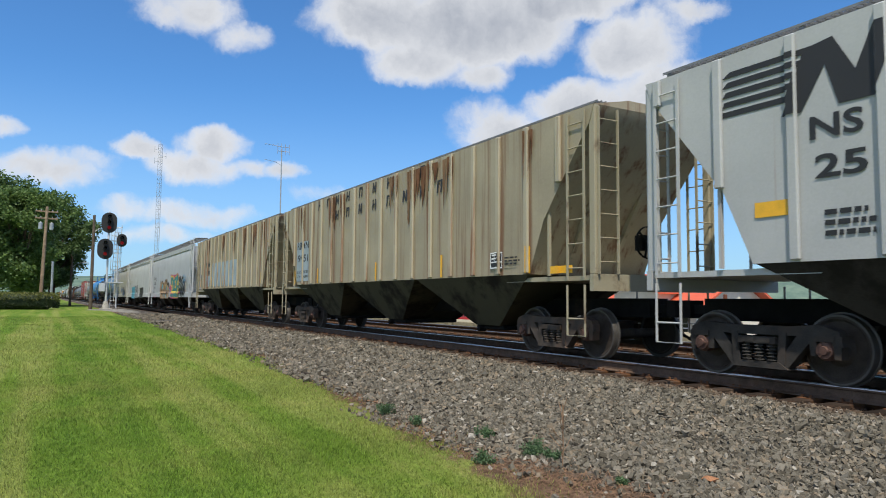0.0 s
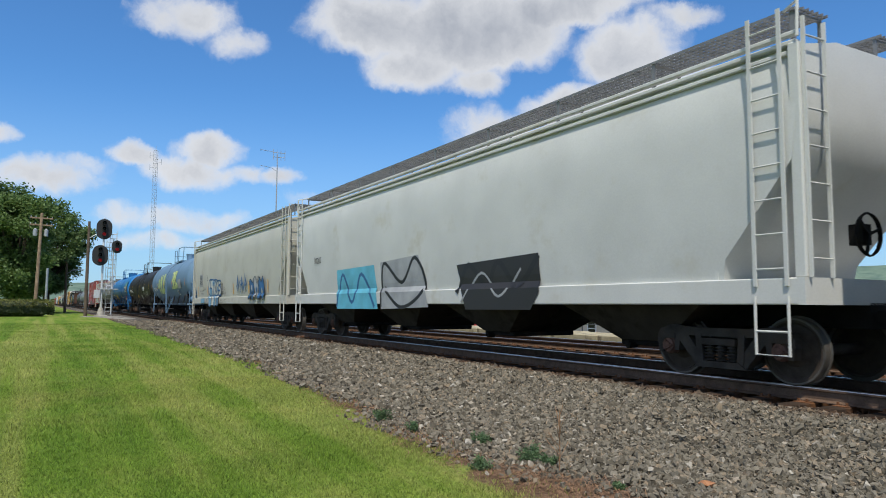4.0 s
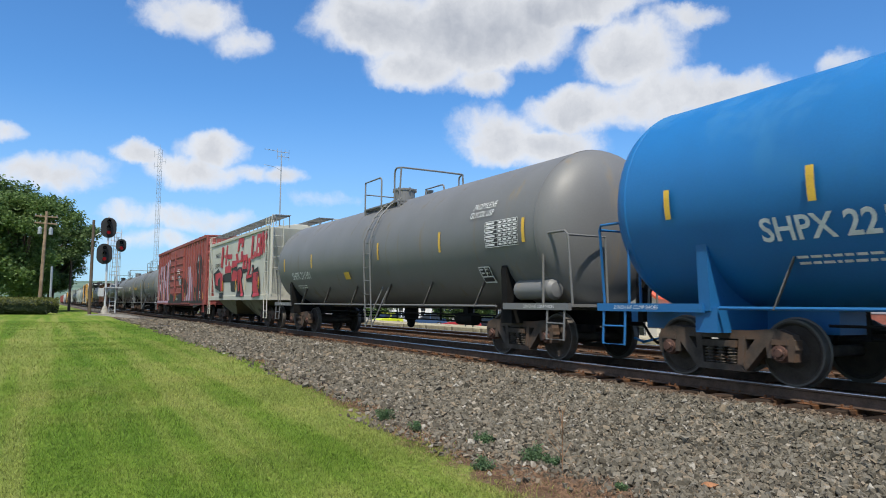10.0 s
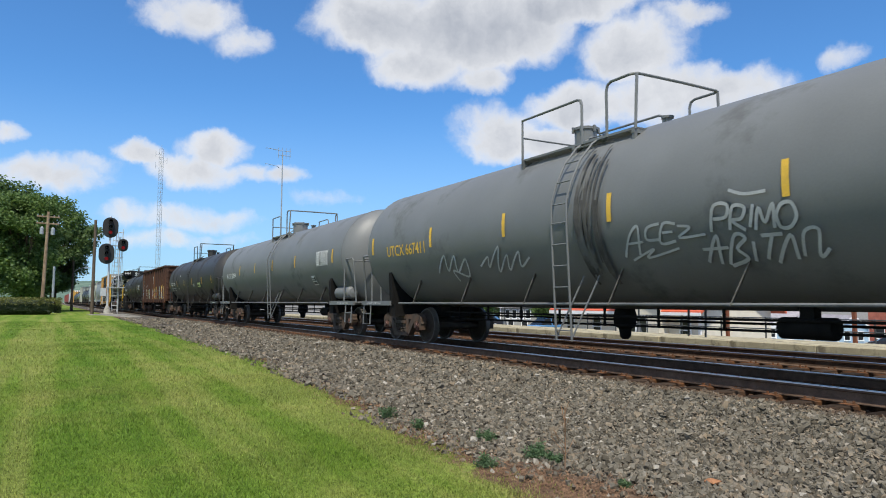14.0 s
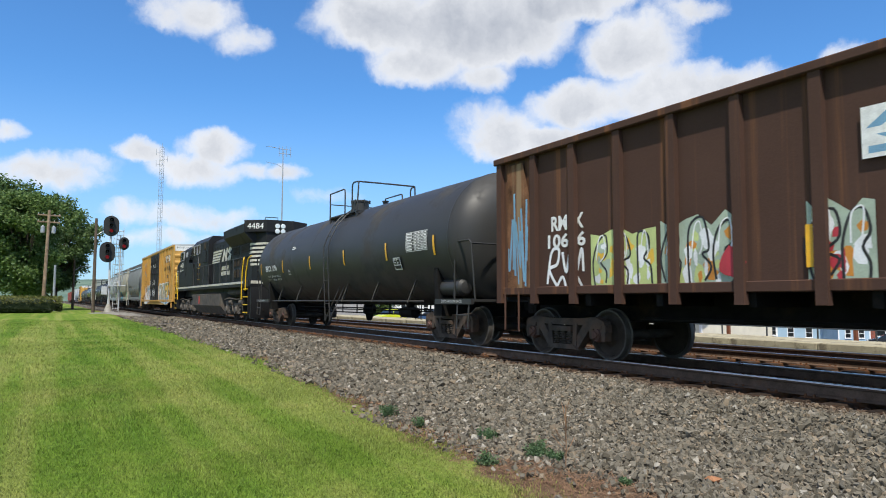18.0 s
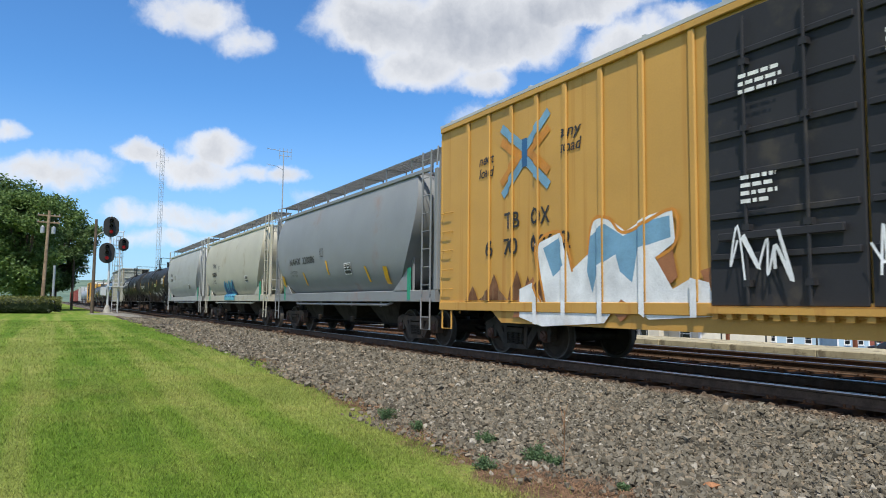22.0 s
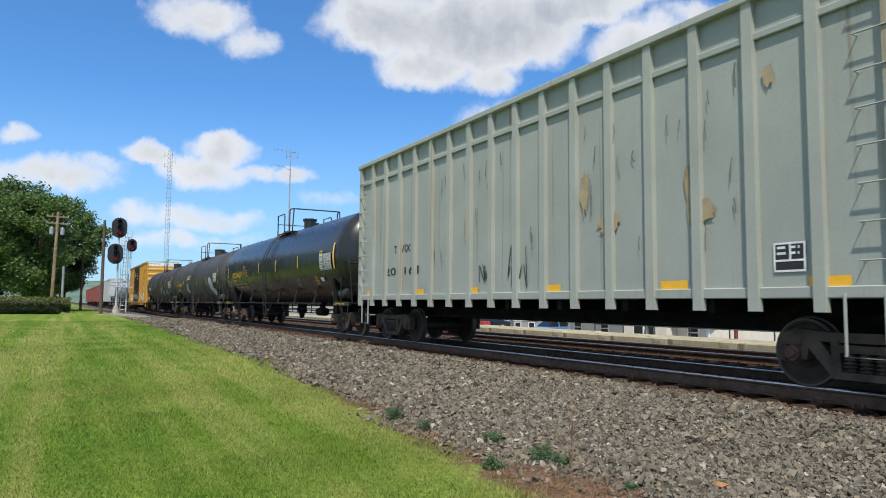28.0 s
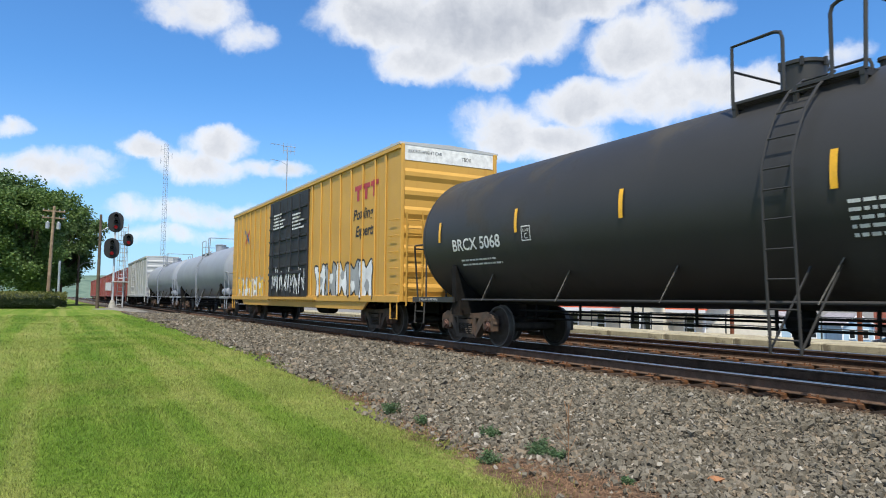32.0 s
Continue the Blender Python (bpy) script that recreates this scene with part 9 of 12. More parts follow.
    # blue tank
    s = Side(C["blue_tank"], 0.22)
    s.text("SHPX 221202", -6.65, 1.82, 0.27, W, 2.2, 0.008)
    s.bars(-6.3, 1.60, 1.6, 2, W, 0.03, 0.07)
    s.piece(-3.8, -1.5, 1.45, 2.1, [ink("yellow"), ink("lime")], ink("charcoal"), 51, 4, 0.03)
    s.put("paint_patch", [[(6.87, 2.2), (9.05, 2.2), (9.15, 3.3), (6.87, 3.3)]], ink("tealpatch"), "pale teal paint patch")
    s.rect("paint_patch", 2.0, 2.9, 1.6, 2.1, ink("tealpatch"))
    s.rect("yellow_label", 2.2, 2.7, 1.66, 1.92, M["yellow"])
    s.rect("black_panel", 6.58, 7.26, 2.48, 2.88, B)
    for i, t in enumerate(("GAS", "PETROLEUM", "LIQUEFIED")):
        s.text(t, 6.62, 2.51 + i * 0.125, 0.10, W, 0.26 if i == 0 else 0.6, 0.004)
    s.text("NON ODORIZED", 6.45, 2.34, 0.10, W, 0.95, 0.003)
    s.table(7.72, 8.83, 2.28, 2.78)
    s.text("DOT 112J340W", 7.75, 2.86, 0.07, W, 0.55)
    s.strips([-8.0, -5.89, -3.46, -1.25, 2.14, 5.41], 2.43, 0.40, 0.10, ink("gold"))
    s.put("reflective_strip", [[(8.98, 2.05), (9.12, 2.05), (9.10, 2.9), (8.95, 2.9)]], ink("gold"))
    s.rect("white_label", 6.75, 7.2, 1.55, 1.85, B)
    s.ace(6.76, 1.56, 0.44, 0.30)
    s.put("round_mark", [s.blob(5.9, 1.75, 0.24, 0.24, 1, 18, 0.0)], W)
    s.put("round_mark", [s.blob(5.9, 1.75, 0.19, 0.19, 1, 18, 0.0)], M["blue"])
    s.bars(3.6, 1.72, 1.1, 2, W, 0.03, 0.07)
    s.bars(0.1, 3.5, 0.35, 3, W, 0.04, 0.08)
    s = Side((*C["blue_tank"][:len(C["locomotive"])], lambda x, z, d=0.006: (x, -1.475 - d, z)))
    s.placard(8.24, 1.60, 0.27, "1075")
    # grey tank
    s = Side(C["grey_tank"], 0.2)
    s.text("SHPX 211101", -6.6, 1.85, 0.24, W, 1.9, 0.006)
    s.bars(-6.4, 1.62, 1.4, 2, W, 0.03, 0.07)
    s.strips([-7.4, -4.4, 0.94, 4.27, 7.42], 2.40, 0.45, 0.09, ink("gold"))
    s.table(6.15, 7.25, 2.15, 2.65)
    s.text("PROPYLENE", 5.6, 2.95, 0.12, W, 0.85, 0.0, 0.2)
    s.text("GLYCOL USP", 5.55, 2.78, 0.12, W, 0.85, 0.0, 0.2)
    s.ace(5.7, 1.48, 0.42, 0.32)
    s.rect("yellow_label", -1.6, -1.2, 1.75, 1.95, ink("gold"))
    # cream hopper with block graffiti
    s = Side(C["tagged_hopper"])
    s.text("NAHX", -4.35, 3.33, 0.24, B, 1.15, 0.003, 0.2)
    s.text("503418", -4.38, 2.80, 0.24, B, 1.5, 0.003, 0.1)
    s.put("graffiti", [[(-2.47, 2.40), (-2.01, 2.45), (-0.68, 2.47), (-0.55, 2.04), (0.53, 2.06), (0.45, 1.94), (0.17, 1.52), (-0.69, 1.56), (-0.83, 2.00), (-2.41, 2.04)]], ink("charcoal"))
    s.put("graffiti", [[(-0.63, 2.65), (0.52, 2.72), (0.59, 2.42), (-0.54, 2.31)]], ink("charcoal"))
    s.put("graffiti", [[(0.49, 2.56), (0.81, 2.66), (1.30, 2.66), (1.53, 2.55), (1.60, 2.37), (1.55, 2.14), (1.40, 2.07), (1.98, 1.29), (0.44, 1.30), (0.56, 1.71)]], ink("charcoal"))
    s.put("graffiti", [[(1.59, 2.54), (2.45, 2.53), (2.44, 2.39), (1.62, 2.34)]], ink("charcoal"))
    s.put("graffiti", [[(2.21, 2.15), (2.33, 2.31), (2.58, 2.56), (3.02, 2.50), (2.75, 2.25), (3.18, 2.27), (3.19, 2.67), (3.54, 2.65), (3.55, 2.05), (3.42, 1.91), (2.43, 1.95), (2.24, 2.02)]], ink("charcoal"))
    s.put("graffiti", [[(-1.80, 3.86), (-1.53, 3.84), (-1.73, 2.87), (-2.03, 2.91)]], ink("red"))
    s.put("graffiti", [[(-2.29, 3.41), (-1.80, 3.37), (-1.83, 3.25), (-2.25, 3.27)]], ink("red"))
    s.put("graffiti", [[(-1.58, 3.39), (-0.59, 3.34), (-0.62, 3.13), (-1.59, 3.16)]], ink("red"))
    s.put("graffiti", [[(-1.30, 3.05), (-1.03, 3.02), (-1.08, 2.77), (-1.34, 2.79)]], ink("red"))
    s.put("graffiti", [[(-2.00, 2.81), (-0.67, 2.80), (-0.68, 2.47), (-2.01, 2.46)]], ink("red"))
    s.put("graffiti", [[(-0.58, 3.01), (0.50, 3.00), (0.52, 2.72), (-0.60, 2.67)]], ink("red"))
    s.put("graffiti", [[(-0.13, 2.56), (0.58, 2.45), (0.57, 2.05), (-0.50, 2.04), (-0.54, 2.31)]], ink("red"))
    s.put("graffiti", [[(0.68, 4.02), (1.68, 3.95), (1.59, 3.52), (1.22, 3.57), (1.26, 3.76), (0.89, 3.74), (0.86, 3.41), (0.51, 3.39)]], ink("red"))
    s.put("graffiti", [[(1.18, 3.36), (1.56, 3.37), (1.54, 2.90), (0.55, 2.85), (0.19, 3.25), (0.48, 3.37), (0.85, 2.97), (1.17, 2.96)]], ink("red"))
    s.put("graffiti", [[(1.62, 3.17), (2.44, 3.17), (2.44, 2.84), (2.13, 2.91), (1.93, 2.91), (1.60, 2.89)]], ink("red"))
    s.put("graffiti", [[(1.60, 2.89), (1.93, 2.91), (1.90, 2.64), (2.12, 2.65), (2.13, 2.91), (2.44, 2.84), (2.45, 2.53), (1.59, 2.53)]], ink("red"))
    s.put("graffiti", [[(2.59, 2.96), (2.98, 3.00), (3.00, 2.52), (2.70, 2.23), (3.21, 2.24), (3.25, 2.52), (3.47, 2.54), (3.51, 2.15), (2.43, 2.08), (2.35, 2.16), (2.62, 2.51)]], ink("red"))
    s.put("graffiti", [[(0.67, 2.49), (0.89, 2.54), (1.07, 1.57), (0.84, 1.54)]], ink("red"))
    s.put("graffiti", [[(1.01, 2.56), (1.33, 2.55), (1.54, 2.38), (1.50, 2.17), (1.34, 2.09), (1.91, 1.31), (1.45, 1.32), (1.03, 2.17)]], ink("red"))
    s.put("graffiti", [[(-2.78, 3.82), (-2.36, 3.81), (-2.53, 2.78), (-2.93, 2.79)]], ink("red"))
    s.put("graffiti", [[(3.16, 3.94), (3.47, 3.91), (3.33, 3.07), (3.56, 3.08), (3.53, 2.9), (3.02, 2.9)]], ink("red"))
    s.put("graffiti", [[(3.61, 3.22), (3.88, 3.21), (3.85, 2.95), (3.56, 2.96)]], ink("red"))
    s.put("graffiti", [[(4.03, 3.93), (4.69, 3.9), (4.74, 3.6), (4.6, 3.45), (4.71, 3.28), (4.59, 2.96), (3.9, 2.97)]], ink("red"))
    s.put("graffiti", [[(4.83, 3.97), (5.07, 3.95), (4.91, 3.01), (4.71, 3.01)]], ink("red"))
    s.put("graffiti", [[(5.02, 3.57), (5.31, 3.93), (5.58, 3.96), (5.5, 3.62), (5.16, 3.51), (5.41, 3.39), (5.31, 3.07), (5.14, 3.06)]], ink("red"))
    s.put("graffiti", [[(4.27, 3.75), (4.47, 3.73), (4.43, 3.52), (4.25, 3.53)]], ink("cream_body"))
    s.put("graffiti", [[(4.22, 3.35), (4.44, 3.34), (4.4, 3.12), (4.19, 3.11)]], ink("cream_body"))
    s.put("graffiti", [[(-4.58, 2.51), (-3.37, 2.75), (-2.7, 2.48), (-2.85, 1.56), (-4.12, 1.76)]], ink("black"))
    s.put("graffiti", [[(3.36, 2.35), (4.37, 2.55), (4.55, 2.1), (4.7, 1.32), (3.46, 1.25)]], ink("black"))
    s.put("graffiti", [[(-4.08, 2.5), (-2.81, 2.57), (-2.97, 2.29), (-3.42, 2.19), (-3.47, 1.87), (-4.0, 1.95)]], ink("red"))
    s.put("graffiti", [[(-2.92, 2.47), (-2.44, 2.51), (-2.18, 1.59), (-2.74, 1.6)]], ink("red"))
    s.put("graffiti", [[(3.55, 2.3), (4.38, 2.32), (4.53, 1.95), (4.2, 1.73), (4.68, 1.32), (3.52, 1.25)]], ink("red"))
    s.curve([(4.15, 2.07), (4.19, 2.18), (4.33, 2.14), (4.33, 2.01), (4.17, 1.96), (4.05, 2.08), (4.13, 2.25), (4.38, 2.21)], 0.05, ink("black"))
    s.curve([(-5.55, 3.29), (-5.19, 2.96), (-5.4, 2.75), (-4.86, 3.03), (-5.05, 2.58), (-4.53, 2.82), (-4.71, 2.41), (-4.33, 2.59)], 0.03, ink("charcoal"))
    s.put("graffiti", [[(3.44, 1.52), (3.64, 1.53), (3.66, 1.26), (3.46, 1.25)]], ink("black"))
    s.put("graffiti", [[(-3.01, 1.51), (-2.17, 1.51), (-2.22, 1.24), (-2.95, 1.22)]], ink("black"))
    s.strips([-2.33, 0.45, 2.25, 4.5], 1.85, 0.5, 0.1)
    # red boxcar
    s = Side(C["red_box"])
    s.put("graffiti", [[(-9.12, 1.15), (-9.05, 3.0), (-8.7, 3.5), (-7.9, 3.78), (-6.9, 3.75), (-6.55, 1.15)]], ink("lilac"), "huge lilac letters with dark shading")
    s.put("graffiti", [[(-8.55, 2.3), (-8.35, 3.1), (-8.05, 3.2), (-7.95, 2.5)], [(-8.35, 1.15), (-8.1, 1.85), (-7.45, 1.9), (-7.2, 1.15)], [(-7.05, 1.5), (-7.35, 3.3), (-6.95, 3.4), (-6.6, 1.6)]], ink("charcoal"))
    s.put("graffiti", [[(-6.5, 1.15), (-6.65, 3.72), (-3.6, 4.1), (-3.25, 4.0), (-3.5, 3.6), (-3.4, 1.15)]], ink("lilac"))
    s.put("graffiti", [[(-5.6, 2.65), (-5.72, 3.78), (-5.1, 3.84), (-4.95, 2.65)], [(-5.5, 1.15), (-5.45, 2.1), (-4.8, 2.1), (-4.55, 1.15)], [(-3.6, 1.15), (-3.78, 3.6), (-3.25, 3.85), (-2.95, 2.2), (-2.95, 1.15)]], ink("charcoal"))
    s.d += 0.055
    s.put("graffiti", [[(-9.1, 0.98), (-9.1, 1.13), (-3.2, 1.13), (-3.4, 0.98)]], ink("lilac"))
    s.put("graffiti", [[(-3.2, 0.98), (-3.2, 1.13), (9.1, 1.13), (9.1, 0.98)]], ink("charcoal"))
    s.d -= 0.055
    s.text("HS 8180", -8.2, 2.58, 0.17, W, 1.9, 0.004)
    s.bars(-8.15, 2.3, 0.7, 8, W, 0.03, 0.07)
    s.put("graffiti", [[(0.37, 2.76), (1.43, 2.82), (2.71, 2.58), (4.09, 2.21), (4.36, 1.89), (3.63, 1.37), (2.85, 0.97), (-2.4, 0.89), (-2.6, 1.64), (-1.1, 1.46), (1.02, 1.48), (2.11, 1.73), (1.96, 1.95)]], ink("charcoal"))
    s.put("graffiti", [[(3.91, 2.81), (4.19, 3.17), (4.62, 3.29), (5.06, 3.15), (5.35, 2.82), (5.52, 2.4), (5.52, 1.9), (5.29, 1.41), (4.96, 1.06), (4.69, 0.92), (1.9, 0.92), (2.89, 1.15), (3.94, 1.55), (4.3, 1.81), (4.34, 2.15), (3.96, 2.48)]], ink("lilac"))
    s.put("graffiti", [[(5.55, 2.18), (5.94, 1.99), (6.17, 1.68), (6.14, 1.29), (5.91, 0.98), (5.0, 0.98), (5.4, 1.49)]], ink("plum"))
    s.put("graffiti", [[(7.5, 3.88), (7.87, 3.8), (8.14, 3.68), (8.39, 3.52), (8.79, 3.4), (8.76, 2.74), (8.41, 2.56), (8.58, 2.34), (8.74, 2.26), (8.68, 0.89), (6.12, 0.69), (6.19, 1.69), (5.87, 2.18), (6.33, 1.91), (6.86, 1.84), (7.12, 2.08), (7.1, 2.63), (6.85, 2.86), (6.83, 3.3), (7.08, 3.7)]], ink("charcoal"))
    s.put("graffiti", [[(6.98, 3.35), (7.32, 3.74), (7.86, 3.67), (7.84, 3.43), (7.34, 3.44)]], ink("grey"))
    s.put("graffiti", [[(7.54, 2.93), (7.83, 3.01), (7.79, 2.69), (7.58, 2.73)]], ink("grey"))
    s.put("graffiti", [[(0.77, 2.65), (1.39, 2.75), (1.93, 2.51), (2.04, 2.16), (1.54, 2.08), (1.19, 2.38)]], ink("grey"))
    s.put("graffiti", [[(1.39, 2.59), (1.59, 2.59), (1.62, 2.43), (1.43, 2.43)]], ink("charcoal"))
    s.put("graffiti", [[(1.7, 2.38), (1.85, 2.39), (1.85, 2.24), (1.7, 2.23)]], ink("charcoal"))
    s.strips([0.1, 2.94, 6.6, 9.0], 1.42, 0.45, 0.10)
    s.strips([-8.85, -6.2, -3.4], 1.42, 0.45, 0.10)
    s.text("SECURE BOTH HASPS", -1.85, 2.72, 0.085, W, 1.1)
    s.text("BEFORE MOVING CAR", -1.85, 2.58, 0.085, W, 1.1)
    s.bars(-0.9, 3.3, 0.4, 3, W, 0.03, 0.07)
    s.bars(0.55, 3.15, 1.1, 3, W, 0.06, 0.12)
    s.ace(8.0, 1.30, 0.55, 0.38)
    s.tag(0.4, 1.15, 0.5, 0.18, ink("white"), 31, 4, 0.03)
    # tanks before the gondola
    s = Side(C["green_grey_tank"])
    s.text("UTCX 667411", -6.8, 2.18, 0.26, ink("gold"), 2.05, 0.004)
    s.strips([-7.7, -4.45, -1.5, 1.4, 4.4, 7.4], 2.5, 0.45, 0.1, ink("gold"))
    s.curve([(1.58, 1.72), (1.8, 2.05), (1.98, 2.14), (1.89, 1.73)], 0.04, ink("chalk"))
    s.curve([(1.7, 1.91), (2.03, 1.92)], 0.035, ink("chalk"))
    s.curve([(2.4, 2.15), (2.16, 2.11), (2.11, 1.95), (2.34, 1.93)], 0.04, ink("chalk"))
    s.curve([(2.69, 2.12), (2.47, 2.14), (2.36, 1.88), (2.64, 1.89)], 0.04, ink("chalk"))
    s.curve([(2.43, 2.02), (2.62, 2.02)], 0.035, ink("chalk"))
    s.curve([(3.16, 1.94), (2.71, 1.93), (2.93, 2.05), (2.72, 2.09)], 0.035, ink("chalk"))
    s.curve([(1.72, 1.67), (2.2, 1.81), (2.03, 1.69), (2.66, 1.79)], 0.03, ink("chalk"))
    s.curve([(3.27, 1.96), (3.36, 2.28), (3.57, 2.28), (3.53, 2.13), (3.33, 2.12)], 0.045, ink("chalk"))
    s.curve([(3.56, 1.96), (3.65, 2.24), (3.82, 2.22), (3.76, 2.09), (3.62, 2.07), (3.79, 1.94)], 0.045, ink("chalk"))
    s.curve([(3.86, 1.97), (3.95, 2.24)], 0.045, ink("chalk"))
    s.curve([(3.93, 1.93), (4.02, 2.19), (4.08, 2.01), (4.22, 2.22), (4.19, 1.93)], 0.045, ink("chalk"))
    s.curve([(4.24, 2.08), (4.33, 2.2), (4.46, 2.2), (4.5, 2.05), (4.4, 1.93), (4.27, 1.94), (4.24, 2.08)], 0.045, ink("chalk"))
    s.curve([(3.07, 1.58), (3.33, 1.91), (3.27, 1.55)], 0.045, ink("chalk"))
    s.curve([(3.05, 1.75), (3.46, 1.75)], 0.04, ink("chalk"))
    s.curve([(3.39, 1.54), (3.6, 1.89), (3.75, 1.85), (3.59, 1.73), (3.69, 1.6), (3.41, 1.52)], 0.045, ink("chalk"))
    s.curve([(3.85, 1.8), (3.79, 1.56)], 0.045, ink("chalk"))
    s.curve([(3.98, 1.86), (4.27, 1.86)], 0.045, ink("chalk"))
    s.curve([(4.14, 1.87), (3.97, 1.58)], 0.045, ink("chalk"))
    s.curve([(4.1, 1.53), (4.37, 1.84), (4.37, 1.56)], 0.045, ink("chalk"))
    s.curve([(4.46, 1.59), (4.55, 1.86), (4.73, 1.87), (4.65, 1.58), (4.79, 1.66)], 0.04, ink("chalk"))
    s.curve([(3.62, 2.46), (3.85, 2.38), (4.15, 2.38)], 0.04, ink("chalk"))
    s.curve([(-4.32, 1.7), (-3.86, 2.06), (-3.85, 1.73), (-3.43, 2.03), (-3.47, 1.69), (-3.01, 1.94), (-3.11, 1.59), (-3.64, 1.73), (-3.59, 1.5)], 0.04, ink("chalk"))
    s.curve([(-2.5, 1.77), (-2.14, 1.94), (-2.19, 1.74), (-1.7, 2.11), (-1.91, 1.64), (-1.47, 1.94), (-1.54, 1.66), (-1.08, 1.98), (-1.13, 1.71), (-0.79, 1.86)], 0.035, ink("chalk"))
    # soot washed down beside the ladder
    rng = random.Random(77)
    for i in range(12):
        x, z = 0.62 + 0.05 * i + rng.uniform(-0.05, 0.05), rng.uniform(2.6, 3.6)
        s.curve([(x, z), (x + rng.uniform(-0.04, 0.04), z * 0.5 + 0.8), (x + rng.uniform(-0.05, 0.08), rng.uniform(1.3, 1.7))], rng.uniform(0.03, 0.09), M["soot"])
    s = Side(C["streaked_tank"])
    s.text("MULX 258094", -7.2, 2.15, 0.22, W, 1.8, 0.003)
    s.strips([-4.6, -1.9, 0.79, 3.7, 7.5], 2.45, 0.42, 0.09, ink("gold"))
    s.table(6.0, 7.1, 2.2, 2.65, False)
    s.ace(5.3, 1.6, 0.4, 0.3)
    s = Side(C["charcoal_tank"])
    s.text("BRCX 1299", -6.7, 2.12, 0.22, W, 1.5, 0.004)
    s.text("LD LMT   209200 LB   94900 KG", -6.6, 1.92, 0.07, W, 1.6)
    s.text("LT WT     76800 LB   34850 KG", -6.6, 1.79, 0.07, W, 1.6)
    s.strips([-7.5, -4.29, -1.43, 1.39, 4.56, 7.3], 2.24, 0.42)
    s.rect("white_label", 1.75, 2.25, 1.95, 2.12, ink("grey"))
    s.rect("yellow_label", 3.25, 4.07, 1.90, 2.15, ink("lime"))
    s.bars(3.3, 1.95, 0.72, 1, B, 0.09)
    s.bars(-3.2, 2.75, 0.5, 2, W, 0.03, 0.06)
    s.bars(-3.7, 2.0, 0.4, 4, W, 0.02, 0.05)
    # gondola
    s = Side(C["rusty_gondola"])
    s.text("RMLX", -5.50, 2.24, 0.24, W, 0.86, 0.012)
    s.text("10686", -5.60, 1.94, 0.22, W, 1.0, 0.010)
    s.curve([(-5.62, 1.30), (-5.50, 1.85), (-5.30, 1.90), (-5.34, 1.65), (-5.56, 1.55), (-5.30, 1.20)], 0.06, ink("white"))
    s.curve([(-5.20, 1.85), (-5.10, 1.50), (-4.98, 1.90), (-4.86, 1.45), (-4.70, 1.88), (-4.66, 1.50)], 0.06, ink("white"))
    s.curve([(-5.40, 1.18), (-5.20, 1.42), (-5.05, 1.16), (-4.85, 1.42), (-4.66, 1.18)], 0.055, ink("white"))
    for i, (x0, x1, z0, z1) in enumerate(((-4.47, -3.06, 1.22, 2.2), (-2.97, -1.63, 1.2, 2.25), (-0.73, 0.05, 1.2, 2.2), (0.29, 1.12, 1.2, 2.25), (1.22, 2.82, 1.18, 2.35), (3.48, 4.05, 1.2, 2.35), (4.25, 4.94, 1.2, 2.35), (5.0, 6.39, 1.2, 2.4))):
        s.patchwork(x0, x1, z0, z1, [["lime", "gold", "palegreen", "white"], ["palegreen", "lime", "orange", "white"], ["palegreen", "orange", "white", "red"], ["gold", "orange", "white", "rust"], ["gold", "orange", "red", "palegreen"], ["mint", "white", "skyblue", "blue"], ["gold", "yellow", "mint", "blue"], ["gold", "orange", "skyblue", "white"]][i], 61 + i)
    s.put("graffiti", [s.blob(-1.75, 1.5, 0.35, 0.45, 2)], ink("red"))
    s.rect("blue_sign", -0.05, 0.62, 2.55, 3.12, W, "white panel with a blue arrow emblem")
    s.put("emblem", [[(0.0, 2.88), (0.28, 3.08), (0.56, 2.88), (0.40, 2.88), (0.28, 2.95), (0.16, 2.88)], [(0.02, 2.60), (0.56, 2.60), (0.56, 2.68), (0.02, 2.68)], [(0.1, 2.80), (0.45, 2.80), (0.28, 2.72)]], ink("skyblue"))
    s.strips([-0.69, 5.93], 1.65, 0.5)
    s.put("rust_stain", [[(-6.8, 1.15), (-6.0, 1.15), (-6.1, 3.0), (-6.3, 3.6), (-6.8, 3.6)]], M["rust_stain"])
    s.tag(-6.75, 1.4, 0.6, 1.5, ink("skyblue"), 44, 5, 0.05)
    s = Side(C["charcoal_tank_2"])
    s.text("BRCX 1096", -6.9, 2.16, 0.21, W, 1.52, 0.004)
    s.text("LD LMT   209000 LB   94800 KG", -6.8, 1.92, 0.07, W, 1.8)
    s.text("LT WT     77000 LB   34930 KG", -6.8, 1.79, 0.07, W, 1.8)
    s.strips([-7.6, -4.57, -1.43, 1.7, 4.7, 7.3], 2.28, 0.45)
    s.bars(-3.9, 2.1, 0.3, 4, W, 0.02, 0.05)
    s.bars(-3.5, 2.9, 0.5, 2, W, 0.03, 0.06)
    s.table(5.9, 7.0, 2.2, 2.65, False)
    s.ace(5.1, 1.8, 0.4, 0.3)
    # yellow boxcar
    s = Side(C["yellow_box"])
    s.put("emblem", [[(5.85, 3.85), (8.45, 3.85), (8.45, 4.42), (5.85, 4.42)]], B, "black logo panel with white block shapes")
